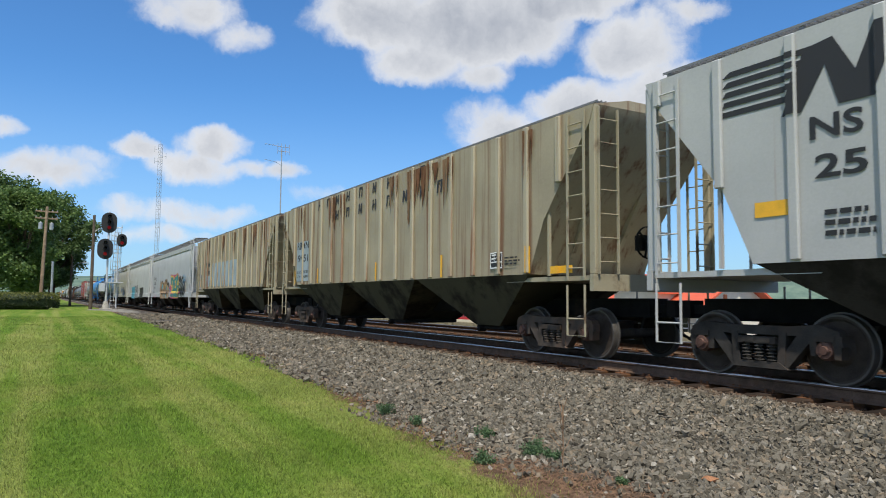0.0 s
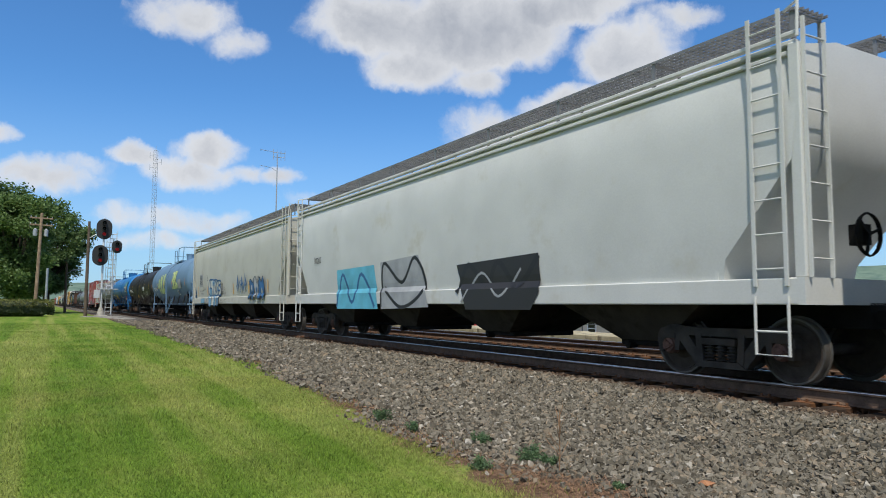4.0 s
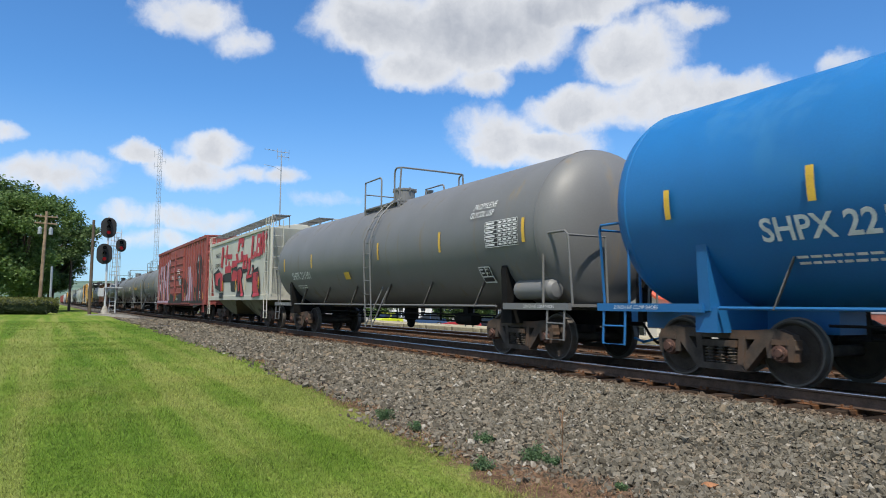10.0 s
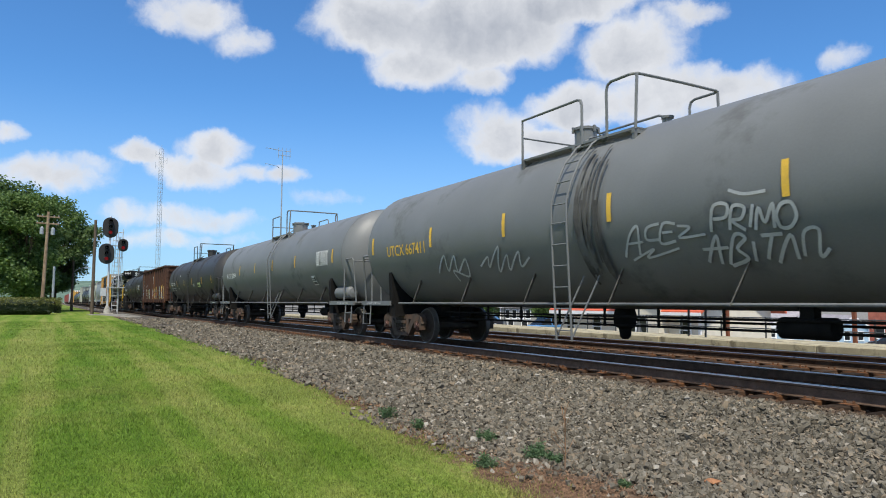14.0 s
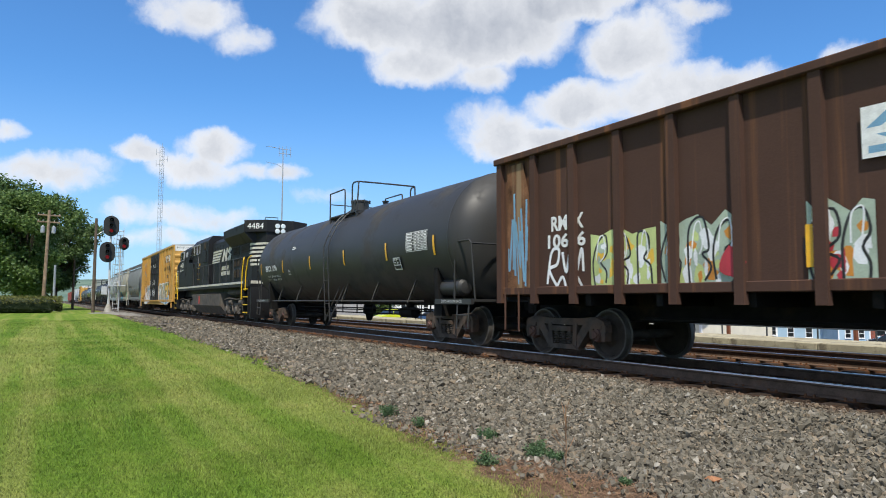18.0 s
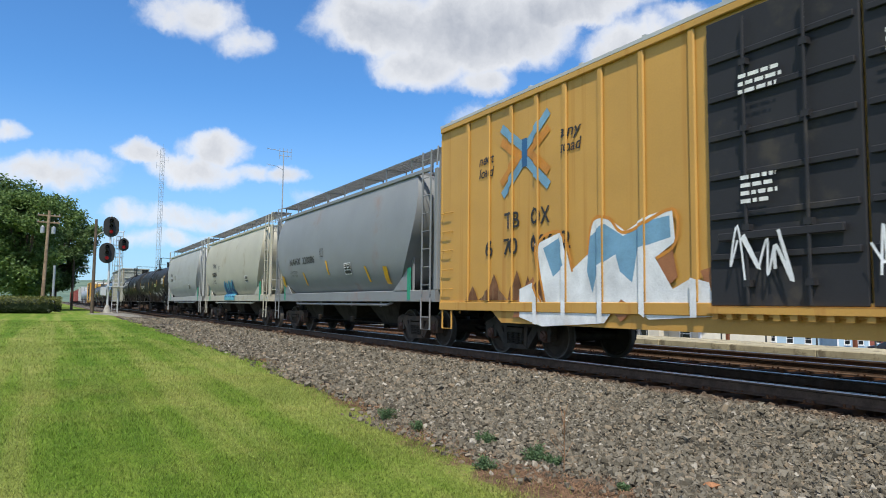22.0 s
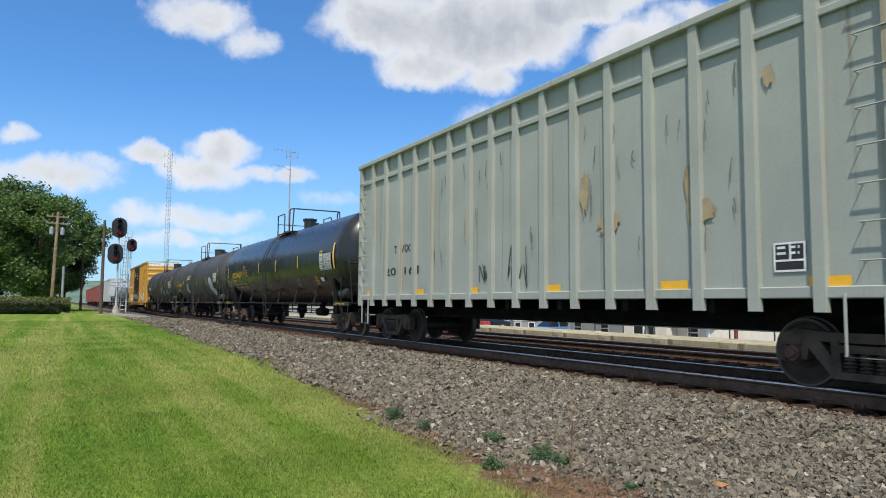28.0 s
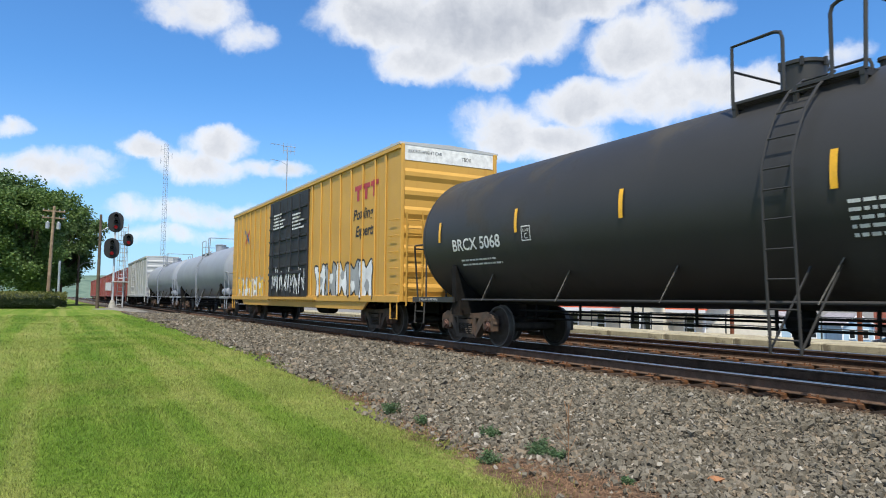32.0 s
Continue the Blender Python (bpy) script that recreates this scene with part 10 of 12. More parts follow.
    for x in (5.95, 6.85):
        s.put("emblem_shape", [[(x, 4.36), (x + 0.84, 4.36), (x + 0.80, 4.16), (x + 0.62, 4.16), (x + 0.62, 4.24), (x + 0.52, 4.24), (x + 0.56, 3.90), (x + 0.24, 3.90), (x + 0.28, 4.24), (x + 0.16, 4.24), (x + 0.16, 4.16), (x, 4.16)]], W)
    s.put("emblem_shape", [[(7.74, 4.36), (8.06, 4.36), (8.12, 4.24), (8.24, 4.36), (8.44, 4.36), (8.22, 4.13), (8.44, 3.90), (8.10, 3.90), (8.04, 4.02), (7.92, 3.90), (7.70, 3.90), (7.94, 4.13)]], W)
    s.text("Railcar Pooling", 5.45, 3.28, 0.32, B, 3.2, 0.012, 0.25)
    s.text("Experts", 6.35, 2.72, 0.30, B, 1.55, 0.012, 0.25)
    for a, b, c in (((-7.45, 4.50), (-6.72, 3.98), "skyblue"), ((-7.45, 4.22), (-6.80, 3.82), "orange"), ((-7.45, 3.38), (-6.80, 3.88), "orange"), ((-7.40, 3.14), (-6.72, 3.72), "skyblue"),
                    ((-5.95, 4.50), (-6.64, 3.98), "skyblue"), ((-5.95, 4.20), (-6.55, 3.82), "orange"), ((-5.95, 3.40), (-6.55, 3.88), "orange"), ((-5.95, 3.14), (-6.64, 3.72), "skyblue"), ((-6.68, 3.60), (-6.68, 4.14), "blue")):
        s.line([a, b], 0.17, ink(c), name="star_mark")
    for i, word in enumerate(("load", "next")):
        s.text(word, -8.26, 3.60 + i * 0.27, 0.2, B, 0.55, 0.003, 0.2)
    for i, word in enumerate(("road", "any")):
        s.text(word, -5.62, 3.66 + i * 0.27, 0.2, B, 0.55, 0.003, 0.2)
    s.text("TB", -7.34, 2.48, 0.30, B, 0.50, 0.006)
    s.text("OX", -6.48, 2.48, 0.30, B, 0.56, 0.006)
    s.text("6", -7.94, 1.98, 0.30, B, None, 0.006)
    s.text("70", -7.36, 1.98, 0.30, B, 0.46, 0.006)
    s.text("006", -6.48, 1.98, 0.30, B, 0.66, 0.006)
    s.text("2", -5.56, 1.98, 0.30, B, None, 0.006)
    # rust and dirt creeping up the lower panels
    rng = random.Random(83)
    for i in range(16):
        x, w, h = rng.uniform(-8.8, -2.9), rng.uniform(0.15, 0.5), rng.uniform(0.15, 0.6)
        s.put("rust_stain", [[(x - w, 1.10), (x + w, 1.10), (x + w * 0.5, 1.10 + h * 0.6), (x, 1.10 + h), (x - w * 0.6, 1.10 + h * 0.5)]], M["rust_stain"])
    s.put("graffiti", [[(-7.03, 0.77), (-6.81, 1.22), (-6.39, 1.52), (-6.13, 1.01), (-6.29, 0.79)]], ink("sienna"))
    s.put("graffiti", [[(-4.4, 1.91), (-4.1, 2.06), (-4.01, 1.57), (-4.28, 1.49)]], ink("sienna"))
    s.put("graffiti", [[(-4.66, 1.2), (-4.04, 1.37), (-3.81, 1.02), (-4.17, 0.76)]], ink("sienna"))
    s.put("graffiti", [[(-3.46, 1.76), (-3.14, 1.84), (-3.05, 1.42), (-3.26, 1.27)]], ink("sienna"))
    s.put("graffiti", [[(-2.66, 1.49), (-2.16, 1.61), (-2.14, 0.95), (-2.4, 0.96)]], ink("sienna"))
    s.put("graffiti", [[(-6.81, 0.78), (-6.81, 1.3), (-6.39, 1.42), (-6.03, 0.95), (-6.29, 2.11), (-5.56, 2.28), (-5.33, 1.59), (-4.93, 1.83), (-4.79, 2.39), (-4.44, 2.4), (-4.05, 2.15), (-3.56, 2.35), (-3.13, 2.39), (-3.08, 1.92), (-3.46, 1.71), (-3.14, 1.25), (-2.8, 1.4), (-2.52, 1.33), (-2.39, 0.88), (-3.59, 0.81), (-4.16, 1.11), (-4.54, 0.73), (-6.13, 0.63)]], ink("white"))
    s.put("graffiti", [[(-4.87, 2.12), (-4.52, 2.31), (-4.1, 2.08), (-3.56, 2.27), (-3.18, 2.3), (-3.16, 1.99), (-3.8, 1.87), (-3.92, 1.36), (-4.18, 1.54), (-4.27, 1.81), (-4.66, 1.65), (-4.8, 1.2), (-4.93, 1.57)]], ink("skyblue"))
    s.put("graffiti", [[(-6.09, 2.02), (-5.65, 2.17), (-5.5, 1.69), (-5.81, 1.5)]], ink("skyblue"))
    s.curve([(-6.39, 1.42), (-6.03, 0.95), (-6.26, 2.07), (-5.56, 2.26), (-5.3, 1.57)], 0.05, ink("orange"))
    s.curve([(-4.93, 1.83), (-4.79, 2.38), (-4.42, 2.39), (-4.05, 2.13), (-3.13, 2.39), (-3.08, 1.9), (-3.44, 1.7)], 0.05, ink("orange"))
    s.put("graffiti", [[(2.73, 2.11), (3.05, 2.15), (3.21, 2.35), (3.86, 2.35), (4.27, 2.31), (5.68, 2.35), (6.28, 2.35), (8.13, 2.35), (8.12, 2.09), (8.24, 1.46), (8.48, 1.33), (8.46, 0.84), (6.77, 0.67), (2.79, 0.92)]], ink("white"))
    s.put("graffiti", [[(3.18, 2.08), (3.42, 2.26), (3.94, 2.21), (3.99, 1.93), (3.57, 1.86), (4.07, 1.37), (3.98, 1.0), (3.41, 1.0), (3.05, 1.39), (3.56, 1.38)]], ink("moss"))
    s.put("graffiti", [[(4.32, 2.23), (4.65, 2.22), (4.67, 1.8), (5.11, 2.26), (5.35, 2.24), (4.89, 1.7), (5.22, 0.98), (4.87, 0.96), (4.61, 1.36), (4.58, 0.95), (4.33, 0.95)]], ink("moss"))
    s.put("graffiti", [[(5.42, 2.3), (5.68, 2.31), (5.73, 1.81), (5.87, 1.8), (5.86, 2.28), (6.18, 2.3), (6.2, 0.86), (5.89, 0.81), (5.83, 1.49), (5.7, 1.49), (5.69, 0.85), (5.44, 0.88)]], ink("moss"))
    s.put("graffiti", [[(6.37, 2.31), (7.34, 2.29), (7.34, 2.08), (6.65, 2.08), (6.64, 1.83), (7.21, 1.82), (7.2, 1.63), (6.65, 1.61), (6.67, 0.87), (6.38, 0.82)]], ink("moss"))
    s.put("graffiti", [[(7.47, 2.32), (8.12, 2.3), (8.12, 2.09), (7.59, 2.07)]], ink("moss"))
    s.put("graffiti", [[(2.89, 1.2), (3.26, 1.39), (3.98, 1.19), (4.25, 0.86), (2.89, 0.92)]], ink("skyblue"))
    s.put("graffiti", [[(4.63, 1.18), (5.66, 1.33), (5.85, 0.86), (4.75, 0.84)]], ink("skyblue"))
    s.put("graffiti", [[(6.34, 1.32), (7.04, 1.52), (7.42, 1.23), (8.11, 1.28), (8.16, 0.9), (6.77, 0.69), (6.44, 0.87)]], ink("skyblue"))
    s.put("graffiti", [[(5.46, 2.16), (5.68, 2.17), (5.69, 1.9), (5.5, 1.86)]], ink("skyblue"))
    s.put("graffiti", [[(8.18, 1.4), (8.29, 1.41), (8.29, 1.03), (8.19, 1.0)]], ink("skyblue"))
    s.put("graffiti", [[(6.53, 2.11), (7.2, 2.11), (7.2, 1.75), (6.55, 1.76)]], ink("gold"))
    s.put("graffiti", [[(7.47, 2.12), (8.09, 2.1), (8.11, 1.39), (7.49, 1.39)]], ink("gold"))
    s.put("graffiti", [[(5.76, 1.33), (6.21, 1.34), (6.23, 1.15), (5.78, 1.14)]], ink("gold"))
    s.put("graffiti", [[(6.81, 1.74), (6.95, 1.75), (6.95, 1.3), (6.83, 1.29)]], ink("orange"))
    s.tag(7.6, 2.9, 1.4, 1.1, ink("charcoal"), 45, 9, 0.03)
    s.tag(7.7, 2.1, 0.8, 0.4, ink("charcoal"), 46, 5, 0.025)
    s.rect("yellow_label", 7.15, 7.75, 1.18, 1.45, ink("gold"))
    s.ace(8.2, 1.35, 0.5, 0.42)
    for x in (-1.9, -0.1, 0.9):
        s.d += 0.11
        s.bars(x, 3.9, 0.7, 3, W, 0.05, 0.10, int(x * 10) + 30)
        s.bars(x, 2.6, 0.6, 4, W, 0.05, 0.10, int(x * 10) + 31)
        s.tag(x - 0.2, 1.3, 0.9, 0.7, ink("white"), 47 + int(x), 4, 0.04)
        s.d -= 0.11
    # round-sided hoppers
    s = Side(C["bluegrey_hopper"], -0.1)
    s.text("NAHX  320086", -4.0, 2.34, 0.22, B, 2.65, 0.006)
    s.text("LD LMT 229500", -3.95, 2.05, 0.08, B, 0.75)
    s.text("LT WT   56500", -3.95, 1.92, 0.08, B, 0.75)
    s.plate_box(-0.78, 2.48, 0.27, B)
    for x, z in ((-2.45, 1.82), (-0.15, 2.12), (2.9, 1.82)):
        s.put("reflective_strip", [[(x - 0.14, z + 0.22), (x - 0.02, z + 0.22), (x + 0.14, z - 0.22), (x + 0.02, z - 0.22)]], M["yellow"])
    s.ace(1.3, 1.85, 0.5, 0.34)
    for x in (-4.88, 4.14):
        s.rect("reflective_strip", x - 0.12, x + 0.12, 1.52, 1.98, M["yellow"])
    s = Side(C["cream_flow_hopper"])
    s.text("TCMX", -3.88, 2.78, 0.22, B, 0.95, 0.004)
    s.text("95804", -3.85, 2.32, 0.22, B, 1.05, 0.01)
    s.text("LD LMT 230200", -3.85, 2.08, 0.08, B, 0.85)
    s.text("LT WT   55600", -3.85, 1.95, 0.08, B, 0.85)
    s.plate_box(-2.35, 2.58, 0.27, B)
    s.put("graffiti", [[(-1.5, 1.3), (-1.36, 1.74), (-1.18, 1.99), (-0.93, 2.06), (-0.77, 1.91), (-0.57, 1.99), (-0.44, 1.82), (-0.1, 2.08), (0.07, 2.01), (0.29, 1.91), (0.54, 2.07), (0.76, 2.08), (0.73, 1.11), (-1.45, 1.11)]], ink("cyan"))
    s.put("graffiti", [[(-1.38, 1.3), (-1.13, 1.93), (-0.85, 1.98), (-0.75, 1.44), (-0.51, 1.92), (-0.43, 1.43), (-0.05, 1.98), (0.04, 1.96), (-0.06, 1.27), (-0.21, 1.23), (-0.22, 1.54), (-0.41, 1.24), (-0.6, 1.24), (-0.66, 1.49), (-0.82, 1.24), (-0.98, 1.25), (-1.01, 1.57), (-1.15, 1.25)]], ink("blue"))
    s.put("graffiti", [[(0.09, 1.65), (0.35, 1.81), (0.6, 2.0), (0.76, 2.0), (0.75, 1.84), (0.47, 1.69), (0.75, 1.61), (0.74, 1.37), (0.51, 1.22), (0.14, 1.27), (0.34, 1.45)]], ink("blue"))
    s.ace(3.2, 1.9, 0.45, 0.3)
    s = Side(C["pale_flow_hopper"], 0.3)
    s.text("NAHX", -4.5, 2.75, 0.20, B, 0.75, 0.002)
    s.text("323042", -4.5, 2.42, 0.20, B, 0.95, 0.002)
    s.plate_box(-2.7, 2.5, 0.25, B)
    s.ace(2.6, 1.8, 0.4, 0.3)
    # black tanks
    s = Side(C["black_tank_2"])
    s.text("TILX 257514", -6.68, 2.20, 0.25, W, 2.2, 0.004)
    s.bars(-6.5, 1.98, 1.6, 2, W, 0.03, 0.07)
    s.strips([-7.57, -4.28, -1.29, 1.35, 4.03], 2.5, 0.45)
    s.put("reflective_strip", [[(7.85, 2.15), (8.0, 2.15), (8.0, 3.0), (7.85, 3.0)]], M["yellow"])
    s.rect("yellow_label", -1.75, -1.0, 1.65, 1.88, M["yellow"])
    s.rect("yellow_label", 2.7, 3.55, 2.22, 2.45, ink("lime"))
    s.bars(2.76, 2.27, 0.74, 1, B, 0.08)
    s.table(6.65, 7.79, 2.34, 2.82)
    s.text("DOT 111A100W1", 7.2, 2.90, 0.07, W, 0.6)
    s.placard(7.24, 1.42, 0.27, "1956")
    s.ace(6.2, 1.72, 0.5, 0.3)
    s.text("HNT", 7.75, 1.85, 0.14, W, 0.35, 0.003)
    s.tag(2.5, 1.4, 1.1, 0.45, ink("white"), 55, 6, 0.035)
    s.tag(-3.6, 1.5, 1.1, 0.4, ink("white"), 56, 5, 0.03)
    for x, z in ((1.5, 1.95), (4.8, 1.75)):
        s.bars(x, z, 1.1, 4, W, 0.03, 0.08, int(x))
    s = Side(C["black_tank_3"])
    # the bold name on this tank is drawn as plain slanted blocks
    for i, (a, b) in enumerate(((0, 0.46), (0.56, 1.02), (1.12, 1.66), (1.76, 2.28), (2.38, 2.92), (3.02, 3.60))):
        x = -5.92 + a
        s.put("name_block", [[(x, 2.72), (x + 0.13, 2.72), (x + 0.26, 3.16), (x + b - a + 0.02, 3.16), (x + b - a - 0.02, 3.04), (x + 0.34, 3.04), (x + 0.24, 2.84), (x + b - a - 0.06, 2.84), (x + b - a - 0.09, 2.94), (x + 0.30, 2.94), (x + 0.33, 3.02), (x + b - a, 3.02), (x + b - a - 0.12, 2.72), (x + 0.0, 2.72)][:6] + [(x + 0.20, 2.88), (x + b - a - 0.05, 2.88), (x + b - a - 0.10, 2.76), (x + 0.12, 2.76)]], W)
    s.text("PROX 75666", -5.86, 2.14, 0.22, W, 1.65, 0.006)
    s.text("LD LMT   209200 LB   94900 KG", -5.8, 1.94, 0.07, W, 1.6)
    s.text("LT WT     76800 LB   34850 KG", -5.8, 1.81, 0.07, W, 1.6)
    s.strips([-7.1, -3.61, -1.0, 1.5, 4.3, 7.0], 2.3, 0.45)
    s.plate_box(-3.1, 2.12, 0.28, W)
    s.table(5.5, 6.6, 2.3, 2.75)
    # tall pale gondola
    s = Side(C["pale_gondola"], -0.3)
    s.text("TWIX", -4.9, 2.32, 0.19, B, 1.0, 0.003)
    s.text("202161", -5.45, 1.75, 0.19, B, 2.0, 0.003)
    s.plate_box(-2.9, 2.0, 0.26, B)
    s.strips([], 0)
    for x in (-6.42, -3.4, -0.94, 1.8, 4.61, 6.9):
        s.rect("reflective_strip", x - 0.25, x + 0.25, 1.22, 1.36, M["yellow"], "yellow reflective strip")
    s.ace(6.2, 1.42, 0.42, 0.36)
    s.tag(-0.6, 1.4, 0.4, 0.45, ink("charcoal"), 57, 3, 0.025)
    s.tag(0.45, 1.35, 0.6, 0.75, ink("charcoal"), 58, 4, 0.025)
    for x, z, w, h, k in ((3.3, 2.3, 0.5, 0.35, 1), (4.95, 2.6, 0.2, 0.9, 2), (-1.2, 2.7, 0.12, 0.8, 3), (6.2, 3.9, 0.15, 0.3, 4), (2.7, 2.9, 0.2, 0.7, 5), (5.2, 2.3, 0.3, 0.3, 6), (-2.9, 3.1, 0.1, 0.5, 7)):
        s.put("rust_stain", [s.blob(x, z, w, h, k, 18, 0.35)], M["faint_rust"])
    rng = random.Random(41)
    for i in range(34):
        x, z = rng.uniform(-2.5, 7.2), rng.uniform(1.9, 4.3)
        s.line([(x, z), (x + rng.uniform(-0.03, 0.03), z - 0.1), (x + rng.uniform(-0.05, 0.05), z - rng.uniform(0.18, 0.4))], rng.uniform(0.012, 0.03), ink("scrape"), name="scrape")
    # glossy tank
    s = Side(C["gloss_tank"], 0.27)
    s.text("UTLX 665371", -6.55, 2.20, 0.25, G, 2.05, 0.006)
    s.text("LD LMT     209500 LB      95 050 KG", -6.4, 1.84, 0.07, G, 2.6)
    s.text("LT WT       76500 LB      34 700 KG", -6.3, 1.70, 0.07, G, 2.5)
    s.bars(-6.4, 2.04, 1.0, 1, G, 0.05, 0.08)
    s.plate_box(-3.85, 2.2, 0.28, G)
    s.strips([-7.5, -4.09, -1.33, 1.34, 4.27], 2.47, 0.45, 0.09, ink("gold"))
    s.put("reflective_strip", [[(7.95, 2.1), (8.08, 2.1), (8.08, 2.9), (7.95, 2.9)]], ink("gold"))
    s.table(6.65, 7.80, 2.10, 2.60)
    s.bars(6.7, 2.68, 0.4, 2, G, 0.04, 0.07)
    s.put("round_mark", [s.blob(4.0, 1.75, 0.28, 0.26, 1, 18, 0.0)], W)
    s.put("round_mark", [s.blob(4.0, 1.75, 0.23, 0.21, 1, 18, 0.0)], M["gloss_black"])
    s.bars(5.9, 1.9, 0.4, 5, G, 0.03, 0.06)
    s.rect("small_label", 6.5, 6.8, 1.75, 1.88, W)
    # dusty tank
    s = Side(C["dusty_tank"], 0.12)
    s.text("UTLX 663905", -6.9, 2.08, 0.22, G, 2.1, 0.006)
    s.bars(-6.62, 2.38, 0.8, 1, G, 0.05, 0.07)
    s.bars(-6.62, 1.90, 1.3, 3, G, 0.035, 0.09)
    s.plate_box(-4.25, 2.1, 0.27, G)
    s.strips([-7.6, -3.85, 1.25, 4.6], 2.25, 0.42, 0.09, ink("gold"))
    s.put("reflective_strip", [[(7.80, 2.0), (7.90, 2.0), (7.78, 2.85), (7.68, 2.85)]], ink("gold"))
    for i in range(8):
        x = -2.38 + 0.155 * i
        s.put("emblem", [[(x, 2.52), (x + 0.11, 2.522), (x + 0.15, 2.645), (x + 0.04, 2.64)]], ink("gold" if i < 4 else "skyblue"), "slanted emblem block")
    s.line([(-2.43, 2.475), (-1.05, 2.50)], 0.035, ink("gold"))
    s.line([(-1.85, 2.665), (-1.02, 2.69)], 0.035, ink("gold"))
    s.put("spray_patch", [s.blob(-2.20, 1.83, 0.62, 0.30, 5, 30, 0.20)], ink("moss"), "thin overspray round a painted-out patch")
    s.put("spray_patch", [[(-2.77, 1.82), (-2.54, 2.01), (-2.41, 2.15), (-2.11, 2.27), (-1.97, 2.14), (-1.83, 1.90), (-1.86, 1.68), (-2.11, 1.62), (-2.49, 1.69)]], ink("chalk"), "white sprayed-out patch")
    s.line([(-2.39, 2.06), (-2.01, 1.88)], 0.04, B)
    s.line([(-2.08, 2.09), (-2.31, 1.85)], 0.04, B)
    s.put("spray_patch", [[(5.25, 2.35), (5.75, 2.45), (6.2, 2.3), (6.45, 1.9), (6.9, 1.45), (6.5, 1.3), (5.9, 1.5), (5.4, 1.9)]], ink("chalk"))
    s.table(6.75, 7.6, 2.15, 2.6)
    s.ace(6.25, 1.8, 0.4, 0.3)
    s.put("diamond", [[(6.95, 1.35), (7.15, 1.6), (6.95, 1.85), (6.75, 1.6)]], ink("grey"))
    # last charcoal tank
    s = Side(C["charcoal_tank_3"], 0.3)
    s.text("BRCX 5068", -7.35, 2.05, 0.24, W, 1.85, 0.006)
    s.bars(-7.1, 1.82, 1.9, 2, W, 0.035, 0.09)
    s.plate_box(-4.75, 2.1, 0.28, W)
    s.strips([-7.9, -4.92, -2.11, 1.26, 4.4], 2.5, 0.45)
    s.put("reflective_strip", [[(7.7, 2.2), (7.85, 2.2), (7.82, 3.0), (7.68, 3.0)]], M["yellow"])
    s.table(6.45, 7.6, 2.12, 2.62)
    s.curve([(2.54, 2.26), (2.44, 2.05), (2.55, 1.82), (2.70, 1.75), (2.85, 1.96), (2.86, 2.14), (2.78, 2.27), (2.93, 2.32), (3.06, 2.24), (2.96, 2.16)], 0.055, ink("chalk"))
    s.curve([(3.09, 2.06), (2.96, 1.89), (2.97, 1.76), (3.25, 1.93), (3.28, 2.20), (3.44, 1.98), (3.39, 1.83), (3.09, 1.77)], 0.055, ink("chalk"))
    s.curve([(2.80, 1.74), (2.79, 1.59), (3.11, 1.73), (3.37, 1.80), (3.77, 1.75)], 0.055, ink("chalk"))
    s.curve([(2.72, 1.56), (3.02, 1.58), (3.29, 1.66), (3.56, 1.61)], 0.055, ink("chalk"))
    s.bars(1.4, 2.1, 0.9, 5, W, 0.04, 0.09)
    s.bars(4.5, 1.9, 1.2, 3, W, 0.04, 0.09)
    s.put("diamond", [[(6.7, 1.3), (6.95, 1.55), (6.7, 1.8), (6.45, 1.55)]], ink("grey"))
    # second yellow boxcar
    s = Side(C["yellow_box_2"], 0.3)
    s.text("Pooling", 6.0, 3.3, 0.3, B, 1.5, 0.01, 0.2)
    s.text("Experts", 6.2, 2.8, 0.3, B, 1.4, 0.01, 0.2)
    for x in (6.1, 6.7, 7.3):
        s.put("emblem_shape", [[(x, 4.3), (x + 0.52, 4.3), (x + 0.52, 4.16), (x + 0.34, 4.16), (x + 0.34, 3.84), (x + 0.16, 3.84), (x + 0.16, 4.16), (x, 4.16)]], ink("red"))
    for a, b, c in (((-7.4, 3.4), (-6.6, 4.1), "red"), ((-7.4, 4.1), (-6.6, 3.4), "blue")):
        s.line([a, b], 0.14, ink(c), name="star_mark")
    s.piece(2.7, 7.6, 1.0, 2.1, [ink("white"), ink("grey")], ink("charcoal"), 95, 5, 0.06)
    s.piece(-8.6, -4.0, 1.0, 1.9, [ink("gold"), ink("white")], ink("grey"), 96, 5, 0.05)
    s.d += 0.11
    s.tag(-2.4, 1.2, 4.2, 0.9, ink("white"), 61, 14, 0.06)
    s.bars(-2.2, 4.2, 1.6, 5, W, 0.06, 0.13)
    s.bars(0.3, 4.0, 1.4, 5, W, 0.06, 0.13)
    # locomotive
    s = Side((*C["locomotive"], lambda x, z, d=0.006: (x, -1.052 - d if x > -5.2 else -1.50 - d, z)))
    s.d = 0.032
    for i in range(5):
        z = 3.06 + i * 0.15
        s.put("emblem_stripe", [[(0.15 + 0.07 * i, z), (2.0 + 0.22 * i, z), (2.15 + 0.22 * i, z + 0.10), (0.2 + 0.07 * i, z + 0.10)]], M["cream_mark"])
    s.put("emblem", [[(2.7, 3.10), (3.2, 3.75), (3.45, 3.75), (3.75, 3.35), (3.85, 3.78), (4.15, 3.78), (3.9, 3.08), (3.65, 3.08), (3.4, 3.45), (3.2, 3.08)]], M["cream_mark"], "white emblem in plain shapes")
